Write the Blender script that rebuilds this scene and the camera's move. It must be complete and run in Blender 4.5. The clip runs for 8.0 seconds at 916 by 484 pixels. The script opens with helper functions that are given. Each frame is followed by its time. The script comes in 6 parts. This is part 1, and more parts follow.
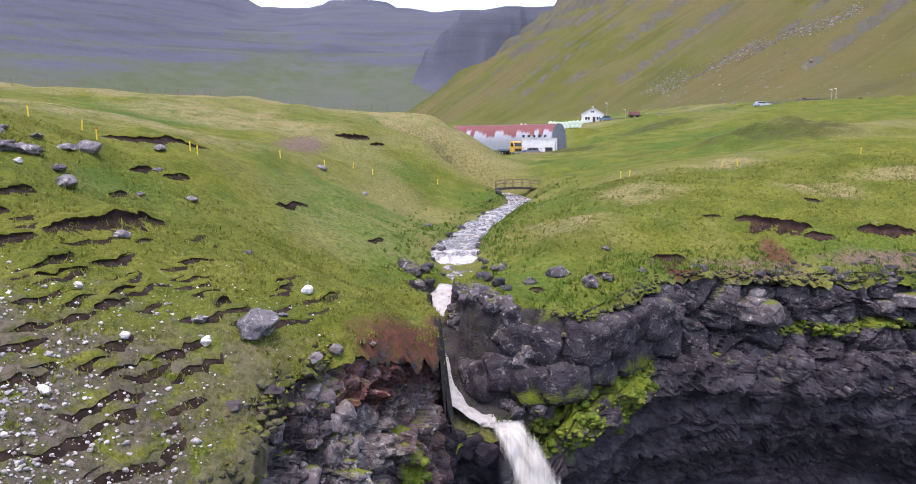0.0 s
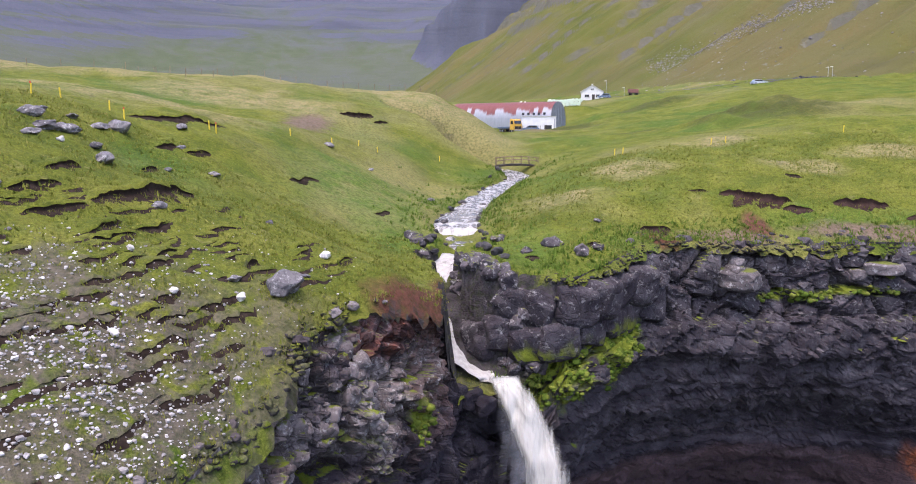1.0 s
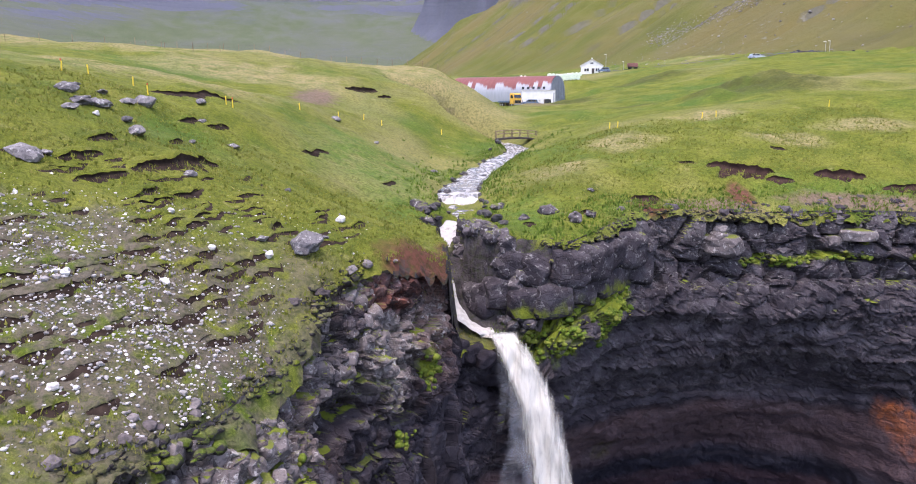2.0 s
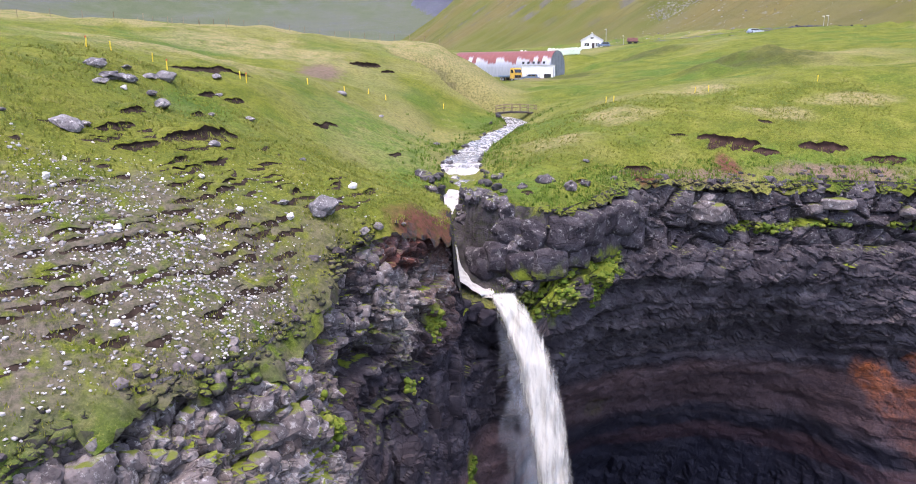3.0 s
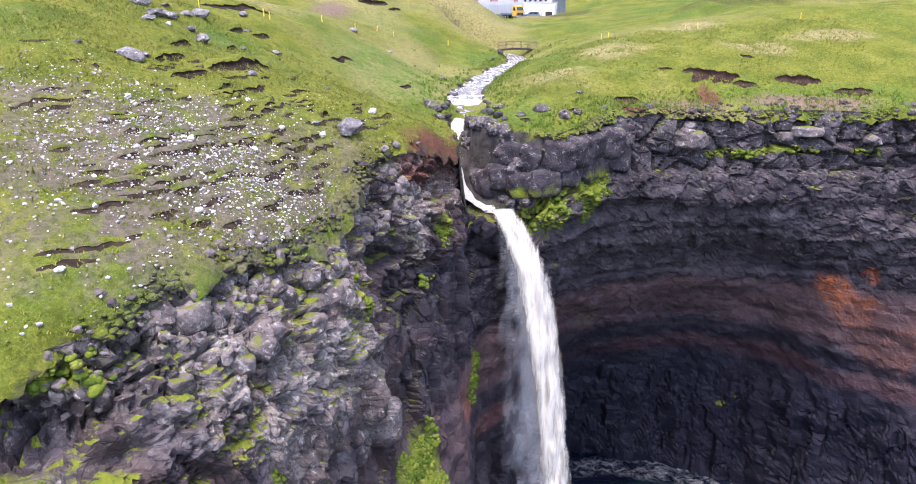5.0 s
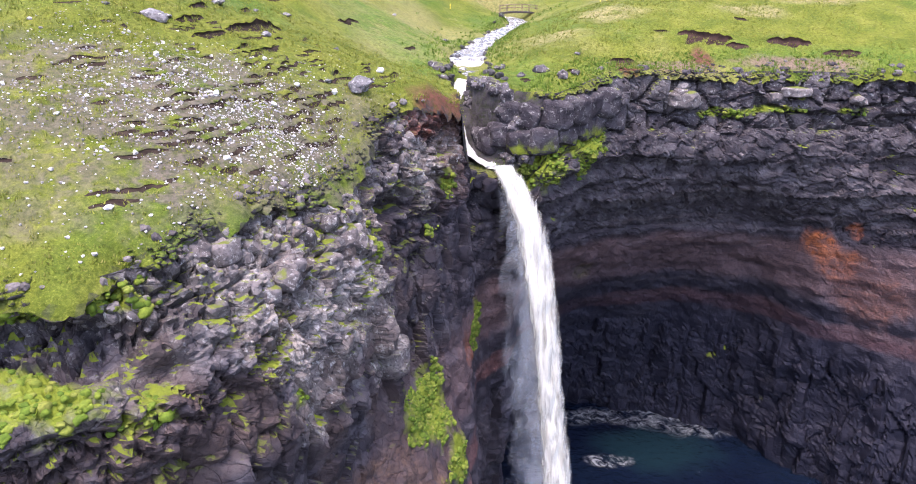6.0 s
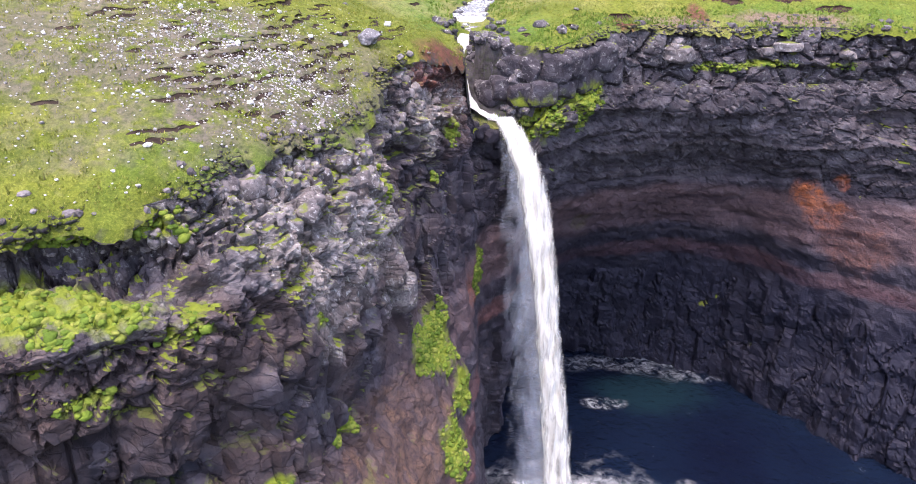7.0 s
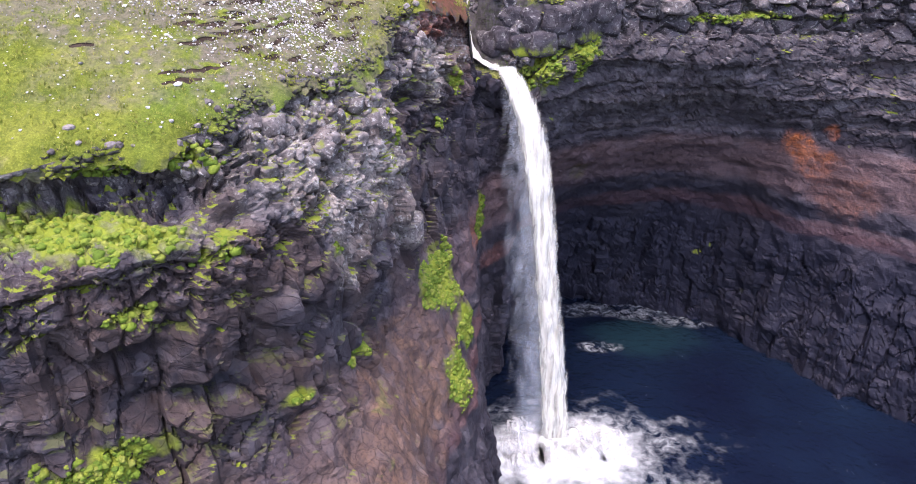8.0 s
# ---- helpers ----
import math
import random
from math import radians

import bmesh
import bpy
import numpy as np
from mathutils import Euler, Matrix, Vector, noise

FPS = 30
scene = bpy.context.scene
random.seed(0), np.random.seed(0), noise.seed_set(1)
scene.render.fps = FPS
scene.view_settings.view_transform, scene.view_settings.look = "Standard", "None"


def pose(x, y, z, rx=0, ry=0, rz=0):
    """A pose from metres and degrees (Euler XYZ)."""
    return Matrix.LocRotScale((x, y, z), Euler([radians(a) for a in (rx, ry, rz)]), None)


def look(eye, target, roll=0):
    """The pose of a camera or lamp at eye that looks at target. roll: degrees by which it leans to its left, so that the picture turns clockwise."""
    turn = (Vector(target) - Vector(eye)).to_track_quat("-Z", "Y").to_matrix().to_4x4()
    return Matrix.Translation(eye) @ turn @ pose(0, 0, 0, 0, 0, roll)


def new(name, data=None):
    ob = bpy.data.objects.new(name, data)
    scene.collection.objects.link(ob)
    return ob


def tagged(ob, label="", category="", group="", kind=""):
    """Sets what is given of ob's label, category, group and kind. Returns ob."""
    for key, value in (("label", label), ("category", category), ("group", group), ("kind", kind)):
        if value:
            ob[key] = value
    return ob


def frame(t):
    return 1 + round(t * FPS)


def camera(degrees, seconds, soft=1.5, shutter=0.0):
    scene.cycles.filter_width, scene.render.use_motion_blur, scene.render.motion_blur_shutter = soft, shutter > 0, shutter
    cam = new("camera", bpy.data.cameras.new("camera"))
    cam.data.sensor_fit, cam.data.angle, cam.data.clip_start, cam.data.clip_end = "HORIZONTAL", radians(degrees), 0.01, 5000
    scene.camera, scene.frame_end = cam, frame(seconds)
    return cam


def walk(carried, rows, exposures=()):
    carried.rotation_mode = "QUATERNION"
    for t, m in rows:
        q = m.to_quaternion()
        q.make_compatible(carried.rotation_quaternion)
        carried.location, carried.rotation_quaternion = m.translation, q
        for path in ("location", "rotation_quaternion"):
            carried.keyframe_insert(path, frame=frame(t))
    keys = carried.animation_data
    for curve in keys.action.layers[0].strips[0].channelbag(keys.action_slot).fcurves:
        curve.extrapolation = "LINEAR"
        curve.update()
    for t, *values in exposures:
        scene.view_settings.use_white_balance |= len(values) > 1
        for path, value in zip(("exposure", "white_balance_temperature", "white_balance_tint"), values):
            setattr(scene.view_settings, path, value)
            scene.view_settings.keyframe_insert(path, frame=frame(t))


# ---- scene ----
cam = camera(64.1, 8.0, soft=1.0)
METRES, EYE, TILT, LEAN, TURN = 30.0, 56.7, -7.0, 0.0, 0.0
ROWS = [
    (0.0, 0.0, 0.0, 0.0, 0.0, 0.0, -0.0),
    (0.5, -0.0015, -0.0674, -0.0065, 0.01, -0.86, -0.0),
    (1.0, -0.0031, -0.1298, -0.0128, 0.03, -1.75, -0.0),
    (1.5, -0.006, -0.1953, -0.0191, 0.03, -2.77, -0.01),
    (3.0, -0.0144, -0.3798, -0.0398, 0.06, -5.66, -0.02),
    (3.5, -0.0172, -0.4392, -0.0483, 0.08, -6.68, -0.03),
    (4.0, -0.0198, -0.4991, -0.0565, 0.09, -7.78, -0.04),
    (4.5, -0.0222, -0.5634, -0.0643, 0.14, -8.96, -0.04),
    (6.0, -0.03, -0.7469, -0.0875, 0.25, -12.78, -0.07),
    (6.5, -0.0334, -0.8064, -0.0961, 0.27, -14.14, -0.06),
    (7.0, -0.0373, -0.8699, -0.1062, 0.3, -15.66, -0.06),
    (7.5, -0.0409, -0.9289, -0.1151, 0.33, -17.12, -0.04),
    (8.0, -0.0447, -0.9909, -0.1246, 0.35, -18.7, -0.04),
]
walk(cam, [(t, pose(0, 0, EYE, TILT, LEAN, TURN) @ pose(METRES * x, METRES * y, METRES * z, 90 + pitch, roll, yaw)) for t, x, y, z, yaw, pitch, roll in ROWS],
     [(t, stops, 6350, 24) for t, stops in ((0.0, 1.36), (1.5, 1.54), (3.5, 1.84), (4.5, 1.97), (6.0, 2.18), (8.0, 2.25))])

# ---- light ----
world = bpy.data.worlds.new("world")
scene.world = world
world.use_nodes = True
SUN_ELEVATION, SUN_AZIMUTH = 74.0, 200.0  # degrees above the horizon, degrees clockwise from +y
sky = world.node_tree.nodes.new("ShaderNodeTexSky")
sky.sky_type, sky.sun_disc = "NISHITA", False
sky.sun_elevation, sky.sun_rotation = radians(SUN_ELEVATION), radians(SUN_AZIMUTH)
sky.dust_density, sky.air_density, sky.ozone_density = 3.0, 1.0, 1.0
world.node_tree.links.new(sky.outputs[0], world.node_tree.nodes["Background"].inputs[0])
world.node_tree.nodes["Background"].inputs[1].default_value = 0.2
sun = new("sun", bpy.data.lights.new("sun", "SUN"))
sun.data.energy, sun.data.angle, sun.data.color = 0.62, radians(25), (1.0, 0.92, 0.80)
a, e = radians(SUN_AZIMUTH), radians(SUN_ELEVATION)
sun.matrix_world = look((math.sin(a) * math.cos(e) * 300, math.cos(a) * math.cos(e) * 300, 60 + math.sin(e) * 300), (0, 0, 60))


# ---- noise ----
def hashed(*cells):
    """Numbers in 0..1 from whole-number arrays."""
    h = np.zeros(np.shape(cells[0]), np.uint32)
    for c, k in zip(cells, (374761393, 668265263, 2147483647 - 58, 1274126177)):
        h = (h ^ (np.asarray(c).astype(np.int64) & 0xFFFFFFFF).astype(np.uint32)) * np.uint32(k)
        h ^= h >> np.uint32(13)
    h *= np.uint32(1274126177)
    h ^= h >> np.uint32(16)
    return h.astype(np.float64) / 4294967295.0


def grain(p, seed=0):
    """Smooth value noise in -1..1 at points p (n, 2 or 3)."""
    p = np.asarray(p, float)
    i = np.floor(p).astype(np.int64)
    f = p - i
    f = f * f * (3 - 2 * f)
    total = np.zeros(len(p))
    dims = p.shape[1]
    for corner in range(2 ** dims):
        bits = [(corner >> k) & 1 for k in range(dims)]
        w = np.ones(len(p))
        for k in range(dims):
            w *= f[:, k] if bits[k] else 1 - f[:, k]
        total += w * hashed(*[i[:, k] + bits[k] for k in range(dims)], np.full(len(p), seed))
    return total * 2 - 1


def rough(p, octaves=4, seed=0, gain=0.5):
    p = np.asarray(p, float)
    return sum(gain ** k * grain(p * 2 ** k + 17.3 * k, seed + k) for k in range(octaves))


def blocks(p, seed=0):
    """Worley cells at points p (n, 3): distance to the border, a number per cell, and the way from the cell's middle."""
    p = np.asarray(p, float)
    i = np.floor(p).astype(np.int64)
    near = np.full(len(p), 9.0)
    second = np.full(len(p), 9.0)
    ident = np.zeros(len(p))
    way = np.zeros((len(p), 3))
    for dx in (-1, 0, 1):
        for dy in (-1, 0, 1):
            for dz in (-1, 0, 1):
                c = i + (dx, dy, dz)
                h = [hashed(c[:, 0], c[:, 1], c[:, 2], np.full(len(p), seed))]
                h += [h[0] * 977.0 % 1.0, h[0] * 73856.0 % 1.0, h[0] * 8191.0 % 1.0]
                v = p - (c + np.stack(h[:3], 1) * 0.9)
                d = np.sqrt((v ** 2).sum(1))
                closer = d < near
                second = np.where(closer, near, np.minimum(second, d))
                near = np.where(closer, d, near)
                ident = np.where(closer, h[3], ident)
                way = np.where(closer[:, None], v, way)
    return second - near, ident, way


def smooth(t):
    t = np.clip(t, 0, 1)
    return t * t * (3 - 2 * t)


def spline(knots, values, at):
    """A smooth curve through values at knots."""
    knots, values, at = np.asarray(knots, float), np.asarray(values, float), np.asarray(at, float)
    slope = np.gradient(values, knots, axis=0)
    k = np.clip(np.searchsorted(knots, at) - 1, 0, len(knots) - 2)
    w = knots[k + 1] - knots[k]
    t = np.clip((at - knots[k]) / w, 0, 1)
    if values.ndim > 1:
        t, w = t[..., None], w[..., None]
    return ((2 * t ** 3 - 3 * t ** 2 + 1) * values[k] + (t ** 3 - 2 * t ** 2 + t) * w * slope[k]
            + (3 * t ** 2 - 2 * t ** 3) * values[k + 1] + (t ** 3 - t ** 2) * w * slope[k + 1])


# ---- materials ----
def material(name, roughness=0.9, metallic=0.0, specular=0.3):
    m = bpy.data.materials.new(name)
    m.use_nodes = True
    b = m.node_tree.nodes["Principled BSDF"]
    b.inputs["Roughness"].default_value, b.inputs["Metallic"].default_value = roughness, metallic
    b.inputs["Specular IOR Level"].default_value = specular
    return m, m.node_tree.nodes, m.node_tree.links, b


def node(nodes, links, kind, inputs=(), **values):
    n = nodes.new("ShaderNode" + kind)
    for key, value in values.items():
        setattr(n, key, value)
    for key, value in dict(inputs).items():
        if isinstance(value, bpy.types.NodeSocket):
            links.new(value, n.inputs[key])
        else:
            n.inputs[key].default_value = value
    return n


def ramp(nodes, links, fac, stops):
    if len(stops) == 2 and all(len(set(colour)) == 1 for _, colour in stops):  # two greys: a plain range will do
        (a_, (low, *_)), (b_, (high, *_)) = stops
        return node(nodes, links, "MapRange", {"Value": fac, "From Min": a_, "From Max": b_, "To Min": low, "To Max": high}).outputs[0]
    n = nodes.new("ShaderNodeValToRGB")
    while len(n.color_ramp.elements) < len(stops):
        n.color_ramp.elements.new(0.5)
    for el, (at, colour) in zip(n.color_ramp.elements, stops):
        el.position = at
        el.color = (*colour, 1) if len(colour) == 3 else colour
    links.new(fac, n.inputs[0])
    return n.outputs[0]


def grey(v):
    return (v, v, v)


def mixed(nodes, links, fac, a, b, blend="MIX"):
    n = nodes.new("ShaderNodeMix")
    n.data_type, n.blend_type = "RGBA", blend
    for socket, value in ((n.inputs[0], fac), (n.inputs[6], a), (n.inputs[7], b)):
        if isinstance(value, bpy.types.NodeSocket):
            links.new(value, socket)
        elif socket is n.inputs[0]:
            socket.default_value = value
        else:
            socket.default_value = (*value, 1)
    return n.outputs[2]


def noise_at(nodes, links, scale, detail=4, distortion=0.0, vector=None, rough_=0.55):
    if vector is None:
        vector = nodes.new("ShaderNodeNewGeometry").outputs["Position"]
    return node(nodes, links, "TexNoise", {"Vector": vector, "Scale": scale, "Detail": detail, "Distortion": distortion, "Roughness": rough_}).outputs["Fac"]


def bumped(nodes, links, bsdf, height, strength=0.5, distance=0.05):
    b = node(nodes, links, "Bump", {"Height": height, "Strength": strength, "Distance": distance})
    links.new(b.outputs[0], bsdf.inputs["Normal"])


def spot(n, l, middle, radii, noise_scale=0.5, wobble=0.8):
    """1 inside an uneven patch round a place, 0 outside."""
    place = n.new("ShaderNodeNewGeometry").outputs["Position"]
    off = node(n, l, "VectorMath", {0: place, 1: middle}, operation="SUBTRACT").outputs[0]
    off = node(n, l, "VectorMath", {0: off, 1: radii}, operation="DIVIDE").outputs[0]
    d = node(n, l, "VectorMath", {0: off}, operation="LENGTH").outputs["Value"]
    w = noise_at(n, l, noise_scale, 5)
    d = node(n, l, "Math", {0: w, 1: wobble * 2, 2: d}, operation="MULTIPLY_ADD").outputs[0]
    return ramp(n, l, node(n, l, "Math", {0: d, 1: wobble}, operation="SUBTRACT").outputs[0], [(0.55, grey(1)), (1.0, grey(0))])


def ground_material():
    m, n, l, b = material("turf", 0.95, specular=0.08)
    fine, mid, big = noise_at(n, l, 3.2, 7, rough_=0.65), noise_at(n, l, 0.33, 6), noise_at(n, l, 0.028, 4)
    green = ramp(n, l, mid, [(0.3, (0.062, 0.084, 0.010)), (0.5, (0.105, 0.122, 0.015)), (0.72, (0.155, 0.158, 0.028))])
    lush = mixed(n, l, fine, (0.03, 0.07, 0.009), (0.07, 0.13, 0.016))
    straw = mixed(n, l, fine, (0.15, 0.13, 0.05), (0.30, 0.255, 0.125))
    colour = mixed(n, l, ramp(n, l, noise_at(n, l, 0.07, 3), [(0.5, grey(0)), (0.66, grey(0.8))]), green, lush)
    colour = mixed(n, l, ramp(n, l, big, [(0.52, grey(0)), (0.68, grey(0.75))]), colour, straw)
    stalks = ramp(n, l, noise_at(n, l, 0.5, 6, 1.5), [(0.62, grey(0)), (0.72, grey(0.5))])
    colour = mixed(n, l, stalks, colour, (0.24, 0.21, 0.095))
    # bleached grass on the hill over the bluff and on the brow above the cove
    for middle, radii in (((-33, 70, 60), (17, 15, 9)), ((9, 58.5, 50.5), (4.5, 4, 4)), ((32, 64, 53.5), (5, 3, 4)), ((28, 76, 55), (5, 3, 4)), ((42, 68, 55), (6, 2.5, 4)), ((16, 66, 53), (5, 4, 4)), ((-5, 122, 62), (16, 10, 8)), ((-30, 100, 62), (20, 12, 9)), ((-62, 112, 64), (28, 15, 10)), ((-34, 127, 64), (26, 9, 8))):
        dry = node(n, l, "Math", {0: spot(n, l, middle, radii, 0.15, 0.6), 1: ramp(n, l, noise_at(n, l, 0.45, 6), [(0.32, grey(0.15)), (0.58, grey(0.95))])}, operation="MULTIPLY").outputs[0]
        colour = mixed(n, l, dry, colour, straw)
    # lush grass along the stream and on the brow
    for middle, radii in (((14, 47.5, 48.5), (4.5, 3.5, 4)), ((36, 54, 49.5), (14, 3.5, 5)), ((-9, 62, 52), (8, 14, 6)), ((-4.5, 50, 50), (4, 8, 4)), ((5, 48, 48.6), (3, 5, 3))):
        deep = node(n, l, "Math", {0: spot(n, l, middle, radii, 0.3, 0.8), 1: ramp(n, l, noise_at(n, l, 0.6, 6), [(0.35, grey(0.2)), (0.6, grey(0.9))])}, operation="MULTIPLY").outputs[0]
        colour = mixed(n, l, deep, colour, mixed(n, l, fine, (0.04, 0.085, 0.012), (0.09, 0.15, 0.02)))
    # darker tussocks on the mound and on the banks by the barn
    for middle, radii in (((46, 111, 58.5), (13, 10, 7)), ((30, 122, 56.5), (10, 7, 5)), ((24, 165, 57), (14, 7, 5)), ((48, 190, 63), (20, 9, 7))):
        tussock = node(n, l, "Math", {0: spot(n, l, middle, radii, 0.1, 0.8), 1: ramp(n, l, noise_at(n, l, 0.5, 6), [(0.3, grey(0.4)), (0.55, grey(0.95))])}, operation="MULTIPLY").outputs[0]
        colour = mixed(n, l, tussock, colour, mixed(n, l, fine, (0.03, 0.036, 0.01), (0.07, 0.075, 0.02)))
    # single tufts, light stalks, and the shade between tufts painted into the colour
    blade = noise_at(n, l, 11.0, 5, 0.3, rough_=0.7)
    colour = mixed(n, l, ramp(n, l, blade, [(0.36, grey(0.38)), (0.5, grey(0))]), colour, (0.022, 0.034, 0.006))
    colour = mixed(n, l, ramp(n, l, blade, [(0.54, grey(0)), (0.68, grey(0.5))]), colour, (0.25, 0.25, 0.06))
    # stony bare ground on the bluff, showing through in patches
    soil = mixed(n, l, fine, (0.062, 0.052, 0.038), (0.15, 0.13, 0.098))
    for middle, radii, amount in (((-13, 16, 50), (8, 11, 9), 1.0), ((-21, 13, 50), (10, 8, 9), 0.9), ((-8, 23, 47), (4.5, 8, 6), 0.7)):
        bare = node(n, l, "Math", {0: spot(n, l, middle, radii, 0.35, 0.7), 1: ramp(n, l, noise_at(n, l, 0.9, 6, 0.6), [(0.37, grey(0)), (0.52, grey(amount * 0.95))])}, operation="MULTIPLY").outputs[0]
        colour = mixed(n, l, bare, colour, soil)
    red = mixed(n, l, fine, (0.055, 0.022, 0.016), (0.15, 0.06, 0.044))
    brown = mixed(n, l, fine, (0.09, 0.06, 0.042), (0.2, 0.145, 0.11))
    for middle, radii, tone in (((-3.2, 31.6, 47.6), (2.6, 2.4, 2.6), red), ((-1.6, 34.2, 47.6), (2.0, 2.8, 2.4), red), ((-0.9, 37.6, 47.2), (1.2, 3.0, 2.2), red), ((23.2, 53.2, 49.0), (1.5, 3.0, 1.8), red), ((14.6, 49.6, 48.6), (2.0, 1.6, 1.4), red), ((33, 53.6, 48.4), (9.0, 1.6, 1.6), brown), ((20, 51.2, 48.4), (5.0, 1.5, 1.5), brown), ((-18.8, 88, 58), (3.2, 9, 3), brown), ((18, 158, 56.5), (7, 9, 3), brown)):
        broken = node(n, l, "Math", {0: spot(n, l, middle, radii, 0.7, 0.5), 1: ramp(n, l, noise_at(n, l, 1.3, 6), [(0.26, grey(0)), (0.38, grey(0.95))])}, operation="MULTIPLY").outputs[0]
        colour = mixed(n, l, broken, colour, tone)
    # where the turf breaks off steeply, rock shows
    up = node(n, l, "SeparateXYZ", {0: n.new("ShaderNodeNewGeometry").outputs["True Normal"]}).outputs[2]
    stone = ramp(n, l, noise_at(n, l, 1.4, 6), [(0.3, (0.018, 0.015, 0.017)), (0.7, (0.075, 0.066, 0.068))])
    colour = mixed(n, l, ramp(n, l, up, [(0.3, grey(1)), (0.45, grey(0))]), colour, stone)
    for middle, radii in (((2.8, 42.2, 42.6), (8.0, 3.4, 3.6)), ((-1.7, 41.8, 44.0), (1.4, 3.4, 3.4)), ((-0.3, 44.6, 44.6), (1.7, 3.4, 2.8))):
        colour = mixed(n, l, spot(n, l, middle, radii, 0.8, 0.25), colour, stone)
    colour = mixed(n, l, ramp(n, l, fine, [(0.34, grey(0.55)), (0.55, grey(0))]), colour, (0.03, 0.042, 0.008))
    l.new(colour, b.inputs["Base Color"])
    height = node(n, l, "Math", {0: noise_at(n, l, 9.0, 4), 1: 0.4, 2: fine}, operation="MULTIPLY_ADD").outputs[0]
    bumped(n, l, b, height, 0.8, 0.22)
    return m


def hillside_material(name, grass, rock, level, fall, stripes=1.0):
    """A far valley side: grass with rock bands, gullies and scree."""
    m, n, l, b = material(name, 0.95, specular=0.08)
    fine, mid, big = noise_at(n, l, 0.25, 8, rough_=0.7), noise_at(n, l, 0.03, 6), noise_at(n, l, 0.006, 4)
    place = n.new("ShaderNodeNewGeometry").outputs["Position"]
    colour = mixed(n, l, ramp(n, l, mid, [(0.35, grey(0)), (0.65, grey(1))]), grass[0], grass[1])
    colour = mixed(n, l, ramp(n, l, big, [(0.45, grey(0)), (0.6, grey(0.8))]), colour, grass[2])
    dark, light = rock
    stone = mixed(n, l, fine, dark, light)
    up = node(n, l, "SeparateXYZ", {0: n.new("ShaderNodeNewGeometry").outputs["True Normal"]}).outputs[2]
    z = node(n, l, "SeparateXYZ", {0: place}).outputs[2]
    steep = ramp(n, l, up, [(level, grey(1)), (level + 0.12, grey(0))])
    high = node(n, l, "MapRange", {"Value": z, "From Min": fall[0], "From Max": fall[1]}).outputs[0]
    high = node(n, l, "Math", {0: mid, 1: 1.2, 2: high}, operation="MULTIPLY_ADD").outputs[0]
    amount = node(n, l, "Math", {0: steep, 1: ramp(n, l, high, [(0.6, grey(0)), (1.5, grey(0.85))])}, operation="MAXIMUM").outputs[0]
    colour = mixed(n, l, amount, colour, stone)
    # flat-lying beds of basalt
    beds = noise_at(n, l, 1.0, 5, 0.3, vector=node(n, l, "VectorMath", {0: place, 1: (0.004, 0.004, 0.08)}, operation="MULTIPLY").outputs[0], rough_=0.6)
    colour = mixed(n, l, node(n, l, "Math", {0: ramp(n, l, beds, [(0.36, grey(0.28)), (0.5, grey(0))]), 1: ramp(n, l, high, [(0.55, grey(0)), (1.0, grey(1))])}, operation="MULTIPLY").outputs[0], colour, tuple(c * 0.5 for c in dark))
    # scree and single stones
    scree = node(n, l, "Math", {0: ramp(n, l, fine, [(0.58, grey(0)), (0.66, grey(1))]), 1: ramp(n, l, noise_at(n, l, 0.012, 4), [(0.52, grey(0)), (0.62, grey(1))])}, operation="MULTIPLY").outputs[0]
    colour = mixed(n, l, scree, colour, light)
    # gullies and stripes that run down the slope
    on = node(n, l, "VectorMath", {0: place, 1: (-0.29, 0.957, 0)}, operation="DOT_PRODUCT").outputs["Value"]
    fall_ = node(n, l, "CombineXYZ", {0: node(n, l, "Math", {0: on, 1: 0.05}, operation="MULTIPLY").outputs[0], 1: node(n, l, "Math", {0: z, 1: 0.008}, operation="MULTIPLY").outputs[0]}).outputs[0]
    stripe = noise_at(n, l, 1.0, 7, 0.6, vector=fall_, rough_=0.6)
    colour = mixed(n, l, ramp(n, l, stripe, [(0.34, grey(0.4 * stripes)), (0.46, grey(0))]), colour, tuple(c * 0.55 for c in grass[0]))
    colour = mixed(n, l, ramp(n, l, stripe, [(0.66, grey(0)), (0.76, grey(0.04 * stripes))]), colour, light)
    l.new(colour, b.inputs["Base Color"])
    bumped(n, l, b, fine, 0.7, 2.5)
    return m


